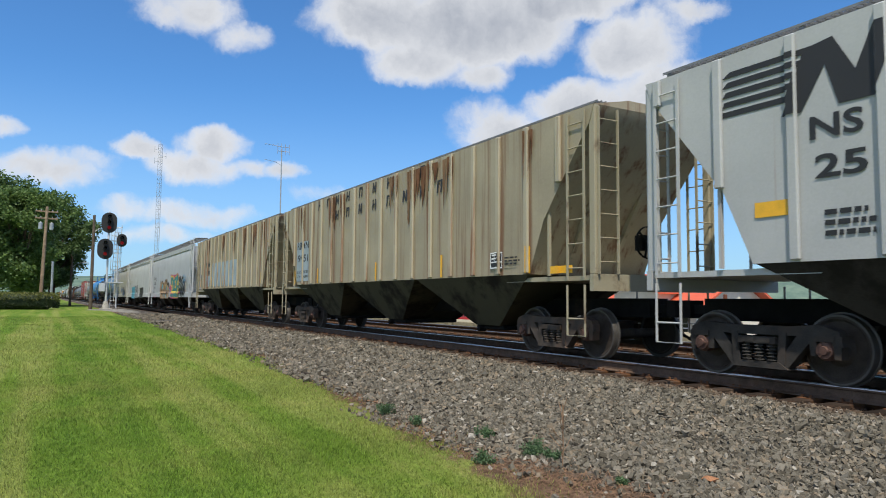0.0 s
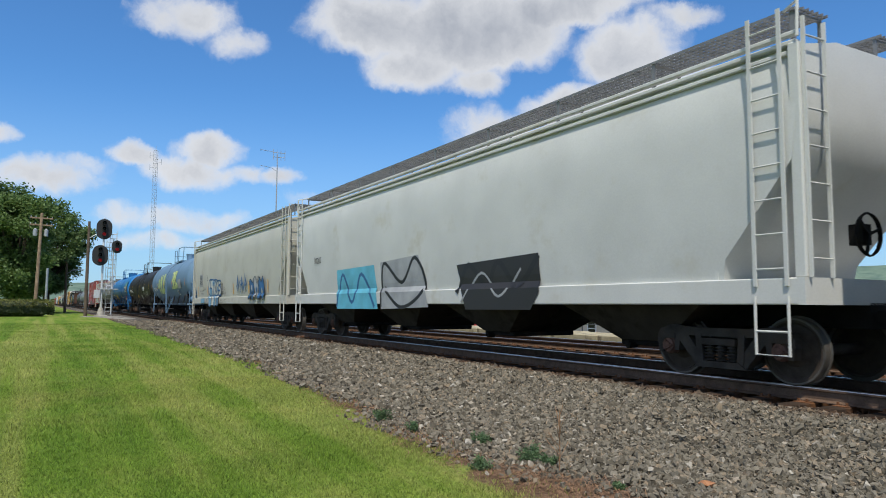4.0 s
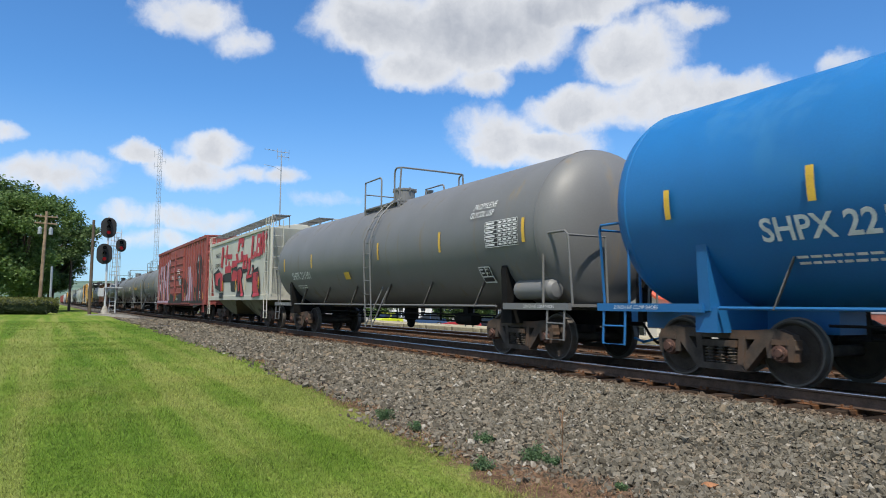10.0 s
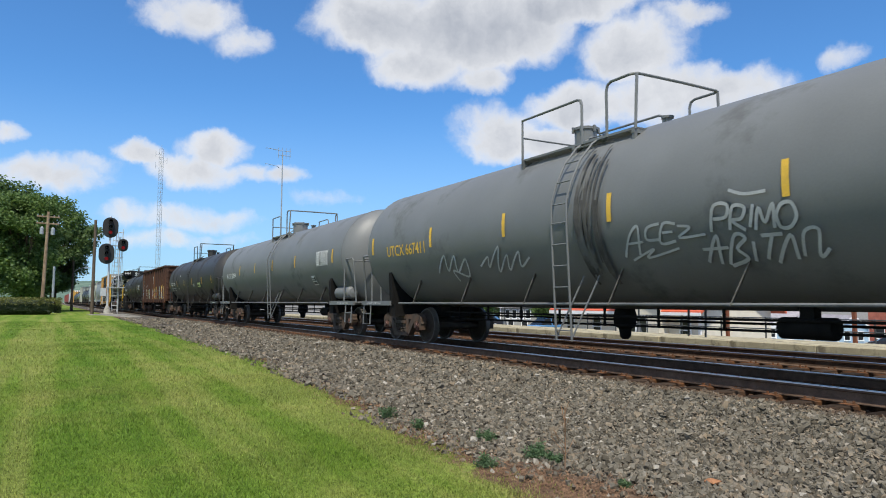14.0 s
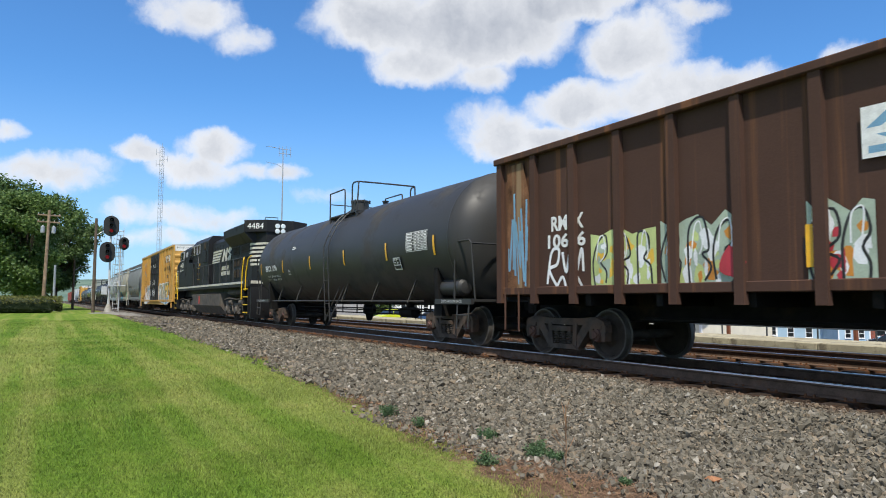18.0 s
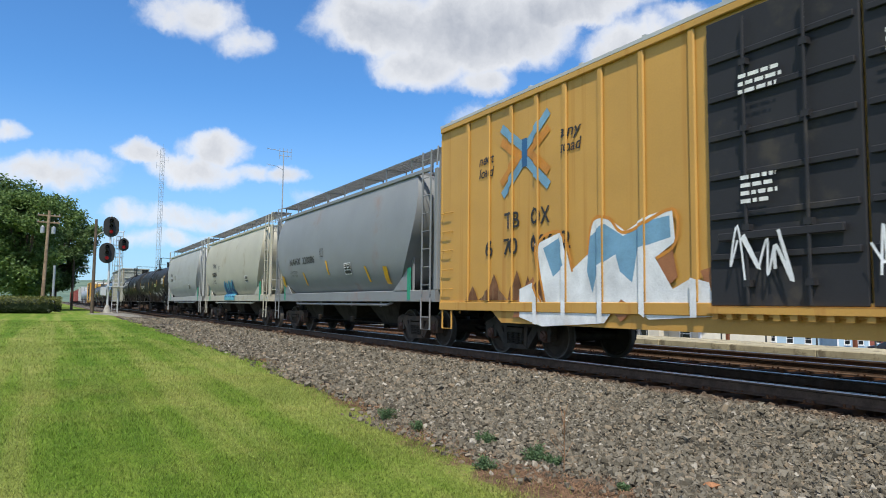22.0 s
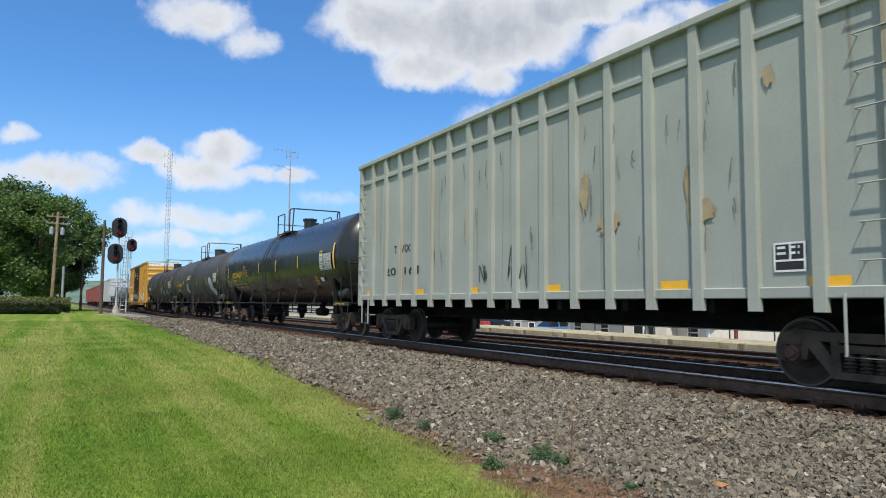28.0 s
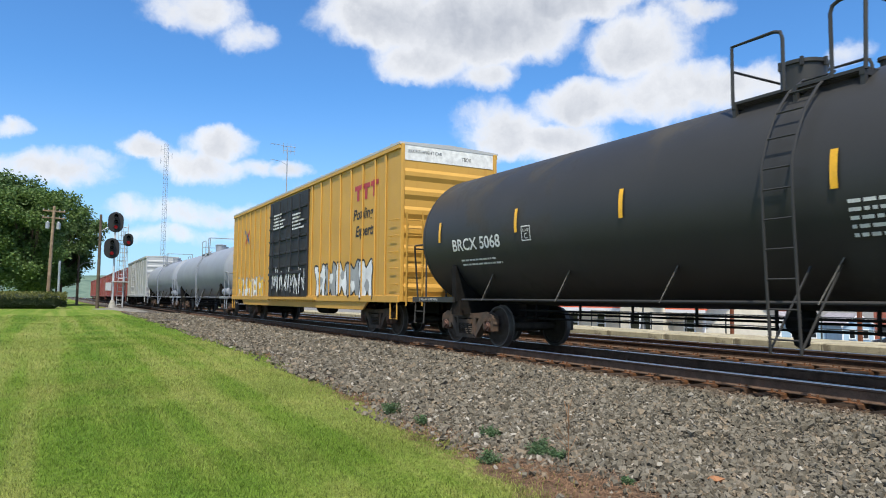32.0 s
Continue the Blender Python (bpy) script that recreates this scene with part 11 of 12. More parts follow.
    s.put("emblem", [[(4.15, 3.10), (4.8, 3.10), (5.05, 3.38), (4.6, 3.48), (5.1, 3.62), (5.05, 3.80), (4.5, 3.80), (4.2, 3.55), (4.6, 3.38), (4.1, 3.22)]], M["cream_mark"])
    for x0, x1, z in ((2.75, 4.45, 2.62), (2.68, 4.75, 2.34)):
        n = 7
        for i in range(n):
            a = x0 + (x1 - x0) * i / n
            b = a + (x1 - x0) / n * 0.8
            s.put("name_block", [[(a, z), (b, z), (b + 0.05, z + 0.21), (a + 0.05, z + 0.21)]], M["cream_mark"])
    s.d = 0.03
    s.text("4484", -8.20, 3.16, 0.31, M["cream_mark"], 1.28, 0.014)
    s.text("DC to AC", -8.38, 2.92, 0.15, M["cream_mark"], 0.78, 0.006)
    s.bars(-7.45, 2.94, 0.75, 1, M["cream_mark"], 0.09, 0.1)


INK["chalk"] = (0.42, 0.43, 0.43)
INK["scrape"] = (0.13, 0.13, 0.115)
M["soot"] = material("soot_runs", (0.075, 0.072, 0.068), 0.7, 0, 0.4, 3, (0.14, 0.14, 0.135), 0.5, streak=1.0, patch=0.7)
M["faint_rust"] = material("faint_rust_wash", (0.36, 0.285, 0.18), 0.85, 0, 0.25, 3, (0.30, 0.18, 0.08), 0.4, streak=1.0, patch=0.6)
M["rust_stain"] = material("rust_run", (0.155, 0.075, 0.040), 0.9, 0, 0.5, 3, (0.27, 0.185, 0.11), 0.5, streak=1.0, patch=0.9)
INK["cream2"] = (0.50, 0.49, 0.44)
marks()

# ---- beyond the second track: platform, fence, houses, parked cars ----
M["platform"] = material("stained_platform_concrete", (0.36, 0.32, 0.22), 0.92, 0, 0.22, 2.0, (0.17, 0.145, 0.10), 0.45, bump=0.6, patch=2.5)
M["fence"] = paint("dark_grey_fence_paint", (0.045, 0.05, 0.055), rough=0.5)
M["rusty_post"] = paint("rust_brown_post_paint", (0.20, 0.075, 0.045), rough=0.8)
M["cream_wall"] = paint("cream_clapboard_paint", (0.66, 0.61, 0.50), rough=0.7, scale=1.5)
M["grey_wall"] = paint("grey_clapboard_paint", (0.28, 0.28, 0.26), rough=0.8)
M["white_wall"] = paint("white_clapboard_paint", (0.72, 0.73, 0.74), rough=0.7)
M["blue_wall"] = paint("pale_blue_clapboard_paint", (0.34, 0.47, 0.58), rough=0.7)
M["white_trim"] = paint("white_trim_paint", (0.80, 0.80, 0.80), rough=0.6)
M["red_roof"] = paint("orange_red_metal_roof", (0.62, 0.12, 0.055), rough=0.5)
M["grey_roof"] = material("grey_shingle_roof", (0.30, 0.28, 0.30), 0.9, 0, 0.2, 2.0, bump=0.5)
M["brick_wall"] = material("red_brick_wall", (0.30, 0.105, 0.075), 0.9, 0, 0.2, 1.5, (0.20, 0.09, 0.07), 0.4, bump=0.4)
M["tyre"] = material("tyre_rubber", (0.02, 0.02, 0.02), 0.85, 0, 0.1, 8)
M["hub"] = material("alloy_hub", (0.5, 0.5, 0.52), 0.35, 0.8, 0.05, 8)


def toward(az, d):
    """A place at a bearing from the far end of the track and a distance."""
    return -d * math.cos(radians(az)), EYE[1] + d * math.sin(radians(az))


def platform():
    ob = thing("platform", "low weathered concrete platform kerb beside the far track", "platform", pose(0, 6.6, -0.34), kind="structure")
    n = 26
    me = fixed_normals(Mesh().rbox(-1.205, 1.205, 0, 1.9, 0, 0.385, 0.02).data("concrete_block", M["platform"]))
    rng = random.Random(3)
    for i in range(n):
        p = part("concrete_block", me, None, ob)
        p.location = (-62 + 2.42 * i, rng.uniform(-0.012, 0.012), rng.uniform(-0.01, 0.01))


platform()


def pipe_fence():
    ob = thing("pipe_fence", "dark pipe fence with three rails along the platform", "fence", pose(0, 10.0, -0.45))
    x0, step, n = -21.8, 1.62, 12
    repeat("post", Mesh().lathe([(-0.1, 0.025), (1.05, 0.025), (1.06, 0.01)], 8, "z"), M["fence"], ob, [(x0 + i * step, 0, 0) for i in range(n)])
    repeat("rail", Mesh().tube([(x0, 0, 0), (x0 + step * (n - 1), 0, 0)], 0.019, 6), M["fence"], ob, [(0, 0, z) for z in (1.03, 0.70, 0.36)])


pipe_fence()


def platform_lamps():
    first = None
    for az in (27.2, 34.6, 45.24):
        d = (9.7 - EYE[1]) / math.sin(radians(az))
        x, y = toward(az, d)
        if first is None:
            first = thing("platform_lamp", "thin dark lamp post with a bell-shaped foot", "lamp post", pose(x, y, -0.38), "lamp posts along the platform")
            part("foot", Mesh().lathe([(0, 0.17), (0.30, 0.16), (0.36, 0.10), (0.62, 0.055), (0.66, 0.04)], 14, "z"), M["fence"], first)
            part("pole", Mesh().lathe([(0.6, 0.035), (2.7, 0.03)], 10, "z"), M["fence"], first)
            part("lantern", Mesh().lathe([(2.7, 0.06), (2.75, 0.11), (3.02, 0.14), (3.10, 0.05), (3.14, 0.02)], 12, "z"), M["fence"], first)
        else:
            copy_thing(first, pose(x, y, -0.38))
    for az in (51.75, 60.1):
        x, y = toward(az, (10.4 - EYE[1]) / math.sin(radians(az)))
        p = thing("post", "rust-brown square post behind the pipe fence", "post", pose(x, y, -0.5), "rust-brown posts")
        part("shaft", Mesh().rbox(-0.05, 0.05, -0.05, 0.05, 0, 1.75, 0.008), M["rusty_post"], p)


platform_lamps()


def house(label, az, d, z, w, deep, h, rise, wall, roof, twist=0.0, ridge="y", wins=(), name="house", flat=False, eave=0.35, trim="white_trim", boards=0.0):
    """A house that shows its front to the railway. wins: centre along the front, sill height, width, height."""
    x, y = toward(az, d)
    ob = thing(name, label, "house" if name == "house" else "building", pose(x, y, z, 0, 0, 90 - az + twist), "buildings beyond the far track")
    hw = w / 2
    body = Mesh()
    if flat:
        body.box(-hw, hw, 0, deep, -1.0, h)
        part("wall", body, M[wall], ob, smooth=0)
        part("roof", Mesh().rbox(-hw - 0.1, hw + 0.1, -0.1, deep + 0.1, h, h + 0.3, 0.03), M[roof], ob)
    else:
        a = hw if ridge == "y" else deep / 2
        o = 0.0 if ridge == "y" else a
        poly = [(-a + o, -1.0), (a + o, -1.0), (a + o, h), (o, h + rise), (-a + o, h)]
        lo, hi = (0, deep) if ridge == "y" else (-hw, hw)
        axis = ridge
        part("wall", body.prism(poly, lo, hi, axis), M[wall], ob, smooth=0)
        k = rise / a
        for s in (-1, 1):
            slab = [(o, h + rise + 0.03), (o, h + rise + 0.19), (o + s * (a + eave), h - eave * k + 0.19), (o + s * (a + eave), h - eave * k + 0.03)]
            part("roof", Mesh().prism(slab, lo - eave, hi + eave, axis), M[roof], ob, smooth=0)
            if ridge == "y":
                edge = [(o, h + rise - 0.12), (o, h + rise + 0.10), (o + s * (a + eave), h - eave * k + 0.10), (o + s * (a + eave), h - eave * k - 0.12)]
                part("gable_trim", Mesh().prism(edge, -eave - 0.04, -eave + 0.02), M[trim], ob, smooth=0)
        if ridge == "x":
            part("eave_trim", Mesh().box(-hw - eave, hw + eave, -eave - 0.04, -eave + 0.02, h - eave * k - 0.14, h - eave * k + 0.12), M[trim], ob, smooth=0)
        for s in (-1, 1):
            part("corner_board", Mesh().box(s * hw - 0.09, s * hw + 0.09, -0.025, 0.05, -0.8, h - 0.02), M[trim], ob, smooth=0)
    for cx, cz, ww, wh in wins:
        win = part("window", Mesh().box(cx - ww / 2 - 0.09, cx + ww / 2 + 0.09, -0.06, 0.02, cz - 0.09, cz + wh + 0.09), M[trim], ob, smooth=0)
        for q in (0, 1):
            part("pane", Mesh().box(cx - ww / 2, cx + ww / 2, -0.068, -0.058, cz + q * (wh / 2 + 0.03), cz + wh / 2 - 0.03 + q * (wh / 2 + 0.03)), M["dark_glass"], win, smooth=0)
        part("sill", Mesh().box(cx - ww / 2 - 0.14, cx + ww / 2 + 0.14, -0.12, 0.0, cz - 0.15, cz - 0.092), M[trim], win, smooth=0)
    return ob


# the depot with its red roof and small pediment
depot = house("long cream wooden depot with an orange-red roof", 44.0, 51.0, -2.1, 13.4, 7.0, 2.85, 2.0, "cream_wall", "red_roof", twist=-46, ridge="x",
              wins=[(-5.6, 0.75, 0.75, 1.35), (-2.6, 0.75, 0.75, 1.35), (5.6, 0.75, 0.75, 1.35)], name="depot", eave=0.7)
wing = [(0.3, -0.8), (4.2, -0.8), (4.2, 3.75), (2.25, 4.75), (0.3, 3.75)]
part("gable_wing", Mesh().prism(wing, -0.9, 3.4), M["cream_wall"], depot, "projecting cream gable wing", smooth=0)
for s in (-1, 1):
    part("wing_roof", Mesh().prism([(2.25, 4.97), (2.25, 4.80), (2.25 + s * 2.35, 3.60), (2.25 + s * 2.35, 3.77)], -1.35, 3.5), M["red_roof"], depot, smooth=0)
part("pediment_board", Mesh().box(0.2, 4.3, -0.98, -0.89, 3.72, 3.90), M["white_trim"], depot, smooth=0)
for x in (1.75, 2.75):
    w = part("window", Mesh().box(x - 0.5, x + 0.5, -0.96, -0.89, 0.95, 2.35), M["white_trim"], depot, smooth=0)
    part("pane", Mesh().box(x - 0.4, x + 0.4, -0.968, -0.958, 1.05, 2.25), M["dark_glass"], w, smooth=0)
depot_clap = Mesh()
for i in range(14):
    depot_clap.box(-6.9, 0.28, -0.018, 0.004, -0.3 + i * 0.2, -0.285 + i * 0.2)
part("clapboard_edge", depot_clap, M["cream_wall"], depot, smooth=0)

house("pale blue cottage with white gable trim", 56.6, 120, -5.0, 6.4, 9, 2.7, 1.35, "blue_wall", "grey_roof", wins=[(-1.3, 0.7, 0.8, 1.3), (1.2, 0.7, 0.8, 1.3), (0.6, 2.75, 0.6, 0.6)])
house("pale blue cottage seen past its grey roof", 60.0, 117, -4.9, 4.4, 8, 2.7, 1.5, "blue_wall", "grey_roof", twist=28, wins=[(-0.9, 0.8, 0.7, 1.2), (1.0, 0.8, 0.7, 1.2)])
house("white clapboard house with a grey roof", 52.3, 112, -5.0, 9.4, 7, 3.1, 1.9, "white_wall", "grey_roof", ridge="x", wins=[(-1.0, 1.0, 0.8, 1.3), (1.8, 1.0, 0.8, 1.3), (3.6, 0.3, 0.9, 2.0)])
house("white shed with a pale roof", 49.6, 104, -4.6, 5.0, 5, 1.8, 0.8, "white_wall", "grey_roof", ridge="x", wins=[(0.8, 0.6, 0.8, 0.8)])
house("long grey-roofed house behind the others", 54.0, 142, -6.2, 16, 8, 4.2, 2.4, "white_wall", "grey_roof", ridge="x", wins=[(-5, 1.2, 0.9, 1.4), (-2, 1.2, 0.9, 1.4), (2, 1.2, 0.9, 1.4), (5, 1.2, 0.9, 1.4)])
house("red brick building with a flat roof", 64.3, 128, -5.4, 15, 10, 5.6, 0, "brick_wall", "grey_roof", flat=True, name="brick_building", wins=[(-6, 1.2, 1.1, 1.7), (-3.6, 1.2, 1.1, 1.7), (-1, 1.2, 1.1, 1.7), (2, 1.2, 1.1, 1.7)])
house("grey clapboard house with a row of white windows", 36.0, 108, -3.4, 6.6, 7, 4.0, 1.6, "grey_wall", "grey_roof", ridge="x", wins=[(-2.2, 2.1, 0.62, 1.25), (-1.15, 2.1, 0.62, 1.25), (-0.1, 2.1, 0.62, 1.25), (0.95, 2.1, 0.62, 1.25), (-1.7, 0.2, 0.8, 1.5), (0.4, 0.2, 0.8, 1.5)])
house("white house with a grey roof beyond the car park", 27.6, 125, -3.0, 9.0, 7, 4.4, 1.6, "white_wall", "grey_roof", ridge="x", wins=[(-3, 2.2, 0.8, 1.3), (-1, 2.2, 0.8, 1.3), (1, 2.2, 0.8, 1.3), (3, 2.2, 0.8, 1.3)])


def parked_car(label, az, d, z, mat, twist=0.0, long=4.6, high=1.45):
    x, y = toward(az, d)
    ob = thing("parked_car", label, "car", pose(x, y, z, 0, 0, 90 - az + twist), "cars parked beyond the platform")
    L2, zb = long / 2, high * 0.60
    low = [(-L2, 0.32), (-L2 + 0.05, 0.55), (-L2 + 0.25, 0.66), (-L2 * 0.45, zb), (L2 * 0.72, zb + 0.02), (L2 - 0.12, zb - 0.02), (L2, 0.60), (L2 - 0.02, 0.30), (L2 - 0.3, 0.20), (-L2 + 0.3, 0.20)]
    rings = []
    for yy, f in ((-0.88, 0.93), (-0.80, 1.0), (0.80, 1.0), (0.88, 0.93)):
        rings.append([(px * (0.98 if f < 1 else 1), yy, 0.45 + (pz - 0.45) * f) for px, pz in low])
    part("body", Mesh().loft(rings), mat, ob)
    cab = [[(-L2 * 0.45, -0.80, zb - 0.02), (L2 * 0.74, -0.80, zb - 0.02), (L2 * 0.74, 0.80, zb - 0.02), (-L2 * 0.45, 0.80, zb - 0.02)], [(-L2 * 0.08, -0.60, high - 0.04), (L2 * 0.44, -0.60, high - 0.04), (L2 * 0.44, 0.60, high - 0.04), (-L2 * 0.08, 0.60, high - 0.04)]]
    part("window", Mesh().loft(cab), M["dark_glass"], ob, "dark car windows", smooth=0)
    part("roof", Mesh().rbox(-L2 * 0.11, L2 * 0.47, -0.62, 0.62, high - 0.05, high, 0.02), mat, ob)
    for xp in (0.14 * L2,):
        part("door_pillar", Mesh().bar((xp, -0.81, zb - 0.02), (xp + 0.02, -0.615, high - 0.03), 0.07, 0.03), mat, ob)
    for s in (-1, 1):
        part("headlight", Mesh().rbox(-L2 + 0.02, -L2 + 0.24, min(s * 0.55, s * 0.84), max(s * 0.55, s * 0.84), 0.52, 0.64, 0.02), M["lamp_glass"], ob)
        for xp in (-L2 * 0.62, L2 * 0.60):
            wheel = part("wheel", Mesh().lathe([(-0.10, 0.20), (-0.10, 0.30), (-0.07, 0.33), (0.07, 0.33), (0.10, 0.30), (0.10, 0.20)], 18), M["tyre"], ob)
            wheel.location = (xp, s * 0.80, 0.33)
            part("hub", Mesh().lathe([(s * 0.09, 0.20), (s * 0.105, 0.17), (s * 0.11, 0.04)], 14), M["hub"], wheel, "bright wheel hub")


car_paint = {n: paint(n + "_car_paint", c, rough=0.25, bump=0.0, gloss_vary=0.05) for n, c in (("dark_blue", (0.035, 0.075, 0.16)), ("red", (0.36, 0.03, 0.035)), ("black", (0.02, 0.022, 0.03)), ("sky_blue", (0.10, 0.25, 0.48)), ("silver", (0.55, 0.56, 0.58)), ("lime", (0.55, 0.60, 0.03)))}
parked_car("dark blue hatchback parked side-on", 28.4, 84, -1.62, car_paint["dark_blue"], 4, 4.6, 1.62)
parked_car("dark red saloon parked beside the platform", 31.1, 76, -1.68, car_paint["red"], -3, 4.7)
parked_car("black saloon parked behind a red one", 33.0, 79, -1.72, car_paint["black"], -12, 4.5)
parked_car("sky blue hatchback seen from the front quarter", 37.75, 60, -1.72, car_paint["sky_blue"], 38, 4.1, 1.5)
parked_car("silver hatchback among parked cars", 26.0, 92, -1.55, car_paint["silver"], 10, 4.4, 1.6)
parked_car("small lime yellow car among parked cars", 25.0, 80, -1.45, car_paint["lime"], 30, 3.8, 1.5)
parked_car("dark saloon parked in front of the brick building", 61.9, 112, -4.75, car_paint["black"], 5, 4.6)
tree("leafy green tree behind the parked cars", *toward(32.3, 96), -2.6, 7.5, 3.6, 31, 12000, 0.16, "leaf", 0.10)
tree("leafy green tree behind the parked cars", *toward(34.0, 112), -3.2, 8.0, 3.8, 32, 10000, 0.16, "leaf_dark", 0.12)
tree("leafy green tree beside the cream depot", *toward(38.3, 74), -2.0, 5.2, 2.6, 33, 12000, 0.12, "leaf", 0.06)
tree("leafy green tree beyond the parked cars", *toward(30.0, 118), -3.2, 9.0, 4.0, 34, 10000, 0.17, "leaf_dark", 0.12)
tree("leafy green tree beyond the parked cars", *toward(24.3, 110), -2.6, 8.0, 3.6, 35, 10000, 0.17, "leaf", 0.10)

# ---- what lies on the ballast and its edge ----
M["scrap"] = material("old_dark_wood_scrap", (0.035, 0.028, 0.024), 0.9, 0, 0.3, 8, bump=0.6)
M["twig"] = material("dead_stalk", (0.25, 0.15, 0.09), 0.9, 0, 0.25, 9)
M["orange_rock"] = material("orange_brown_rock", (0.30, 0.145, 0.075), 0.85, 0, 0.25, 9, bump=0.6)


def lawn_edge(x):
    return EDGE + np.interp(x, [-15.0, -6.5], [0.55, -0.28])


def on_ground(x, y):
    return ground_height(x, y) + 0.05 * noise.noise((x * 0.5, y * 0.5, 0))


def weed(x, y, size, seed, n=900):
    rng = np.random.default_rng(seed)
    ob = thing("weed", "small feathery green weed growing in the ballast", "weed", pose(x, y, on_ground(x, y)), "weeds on the ballast")
    stems, centres = Mesh(), []
    for i in range(11):
        a, r = rng.uniform(0, 6.283), size * rng.uniform(0.1, 0.5)
        tip = (r * math.cos(a), r * math.sin(a), size * rng.uniform(0.25, 0.62))
        stems.tube([(0, 0, -0.02), (tip[0] * 0.5, tip[1] * 0.5, tip[2] * 0.65), tip], 0.004, 4)
        centres += [tip, (tip[0] * 0.75, tip[1] * 0.75, tip[2] * 0.75), (tip[0] * 0.9, tip[1] * 0.9, tip[2] * 0.45)]
    part("stem", stems, M["weed"], ob)
    raw("leaf_mass", leaves(n, centres, np.array([0.14, 0.22, 0.28]) * size, 0.011, rng, 0.9), M["weed"], ob)


for i, (x, y, size) in enumerate(((-6.24, -5.07, 0.22), (-5.41, -5.06, 0.25), (-5.20, -5.00, 0.16), (-5.45, -5.58, 0.20), (-8.07, -5.35, 0.22), (-7.21, -5.36, 0.16), (-4.23, -5.05, 0.09))):
    weed(x, y, size, 70 + i)


def dead_plant(x, y):
    rng = np.random.default_rng(9)
    ob = thing("dead_plant", "thin dry brown stalk with bare side twigs", "dead plant", pose(x, y, on_ground(x, y)))
    part("stalk", Mesh().tube([(0, 0, -0.03), (0.01, 0, 0.2), (-0.005, 0.01, 0.40), (0.01, 0.0, 0.56)], 0.005, 5), M["twig"], ob)
    for i in range(12):
        h = 0.10 + 0.035 * i
        a = rng.uniform(0, 6.283)
        r = 0.14 * (1 - i / 16)
        part("twig", Mesh().tube([(0, 0, h), (r * 0.6 * math.cos(a), r * 0.6 * math.sin(a), h + 0.07), (r * math.cos(a), r * math.sin(a), h + 0.13)], 0.0028, 4), M["twig"], ob)


dead_plant(-4.90, -5.11)


def lump(rng, size, flat=0.6):
    """An angular stone as a jittered, flattened twelve-cornered solid."""
    g = 1.618
    v = np.array([(-1, g, 0), (1, g, 0), (-1, -g, 0), (1, -g, 0), (0, -1, g), (0, 1, g), (0, -1, -g), (0, 1, -g), (g, 0, -1), (g, 0, 1), (-g, 0, -1), (-g, 0, 1)]) / 1.9
    v = v * rng.uniform(0.62, 1.3, (12, 1)) * np.array([1.15, rng.uniform(0.55, 0.95), flat * rng.uniform(0.5, 1.0)])
    return v * size


ICO = [(0, 11, 5), (0, 5, 1), (0, 1, 7), (0, 7, 10), (0, 10, 11), (1, 5, 9), (5, 11, 4), (11, 10, 2), (10, 7, 6), (7, 1, 8), (3, 9, 4), (3, 4, 2), (3, 2, 6), (3, 6, 8), (3, 8, 9), (4, 9, 5), (2, 4, 11), (6, 2, 10), (8, 6, 7), (9, 8, 1)]


def scraps():
    rng = np.random.default_rng(4)
    for x, y, w in ((-19.2, -3.9, 0.40), (-15.9, -4.5, 0.26), (-14.2, -4.45, 0.34), (-11.3, -4.95, 0.28), (-18.3, -4.75, 0.26), (-12.2, -5.0, 0.22)):
        pts = Mesh().rbox(-w / 2, w / 2, -0.035, 0.035, 0, 0.035, 0.01)
        solid("wood_scrap", pts, M["scrap"], "splintered dark scrap of tie wood", "wood scrap", pose(x, y, on_ground(x, y) + 0.02, rng.uniform(-8, 8), rng.uniform(-6, 6), rng.uniform(-50, 50)), "wood scraps on the ballast")
    x, y = -3.86, -4.46
    solid("rock", Mesh().add([tuple(p) for p in lump(rng, 0.07)], ICO), M["orange_rock"], "orange-brown rock lying on the ballast", "rock", pose(x, y, on_ground(x, y) + 0.035), smooth=0)
    x, y = -9.2, -5.2
    solid("stick", Mesh().tube([(0, 0, 0.02), (0.4, 0.03, 0.03), (0.85, 0.0, 0.02)], 0.008, 5), M["twig"], "thin dry twig on bare soil", "stick", pose(x, y, on_ground(x, y), 0, 0, 8))


scraps()


# ---- loose stones, grass and straw ----
def scatter(name, verts, faces_per, corners, mat, label, category, kind="stuff"):
    """One object out of many alike little solids: verts is (count, corners of one, 3)."""
    n, k = verts.shape[:2]
    f = (np.array(faces_per)[None] + (np.arange(n) * k)[:, None, None]).reshape(-1, corners)
    me = bpy.data.meshes.new(name)
    me.vertices.add(n * k)
    me.vertices.foreach_set("co", verts.reshape(-1).astype(np.float32))
    me.loops.add(f.size)
    me.loops.foreach_set("vertex_index", f.reshape(-1).astype(np.int32))
    me.polygons.add(len(f))
    me.polygons.foreach_set("loop_start", np.arange(0, f.size, corners, dtype=np.int32))
    me.materials.append(mat)
    me.update(calc_edges=True)
    me.shade_flat()
    return tagged(new(name, me), label, category, "", kind)


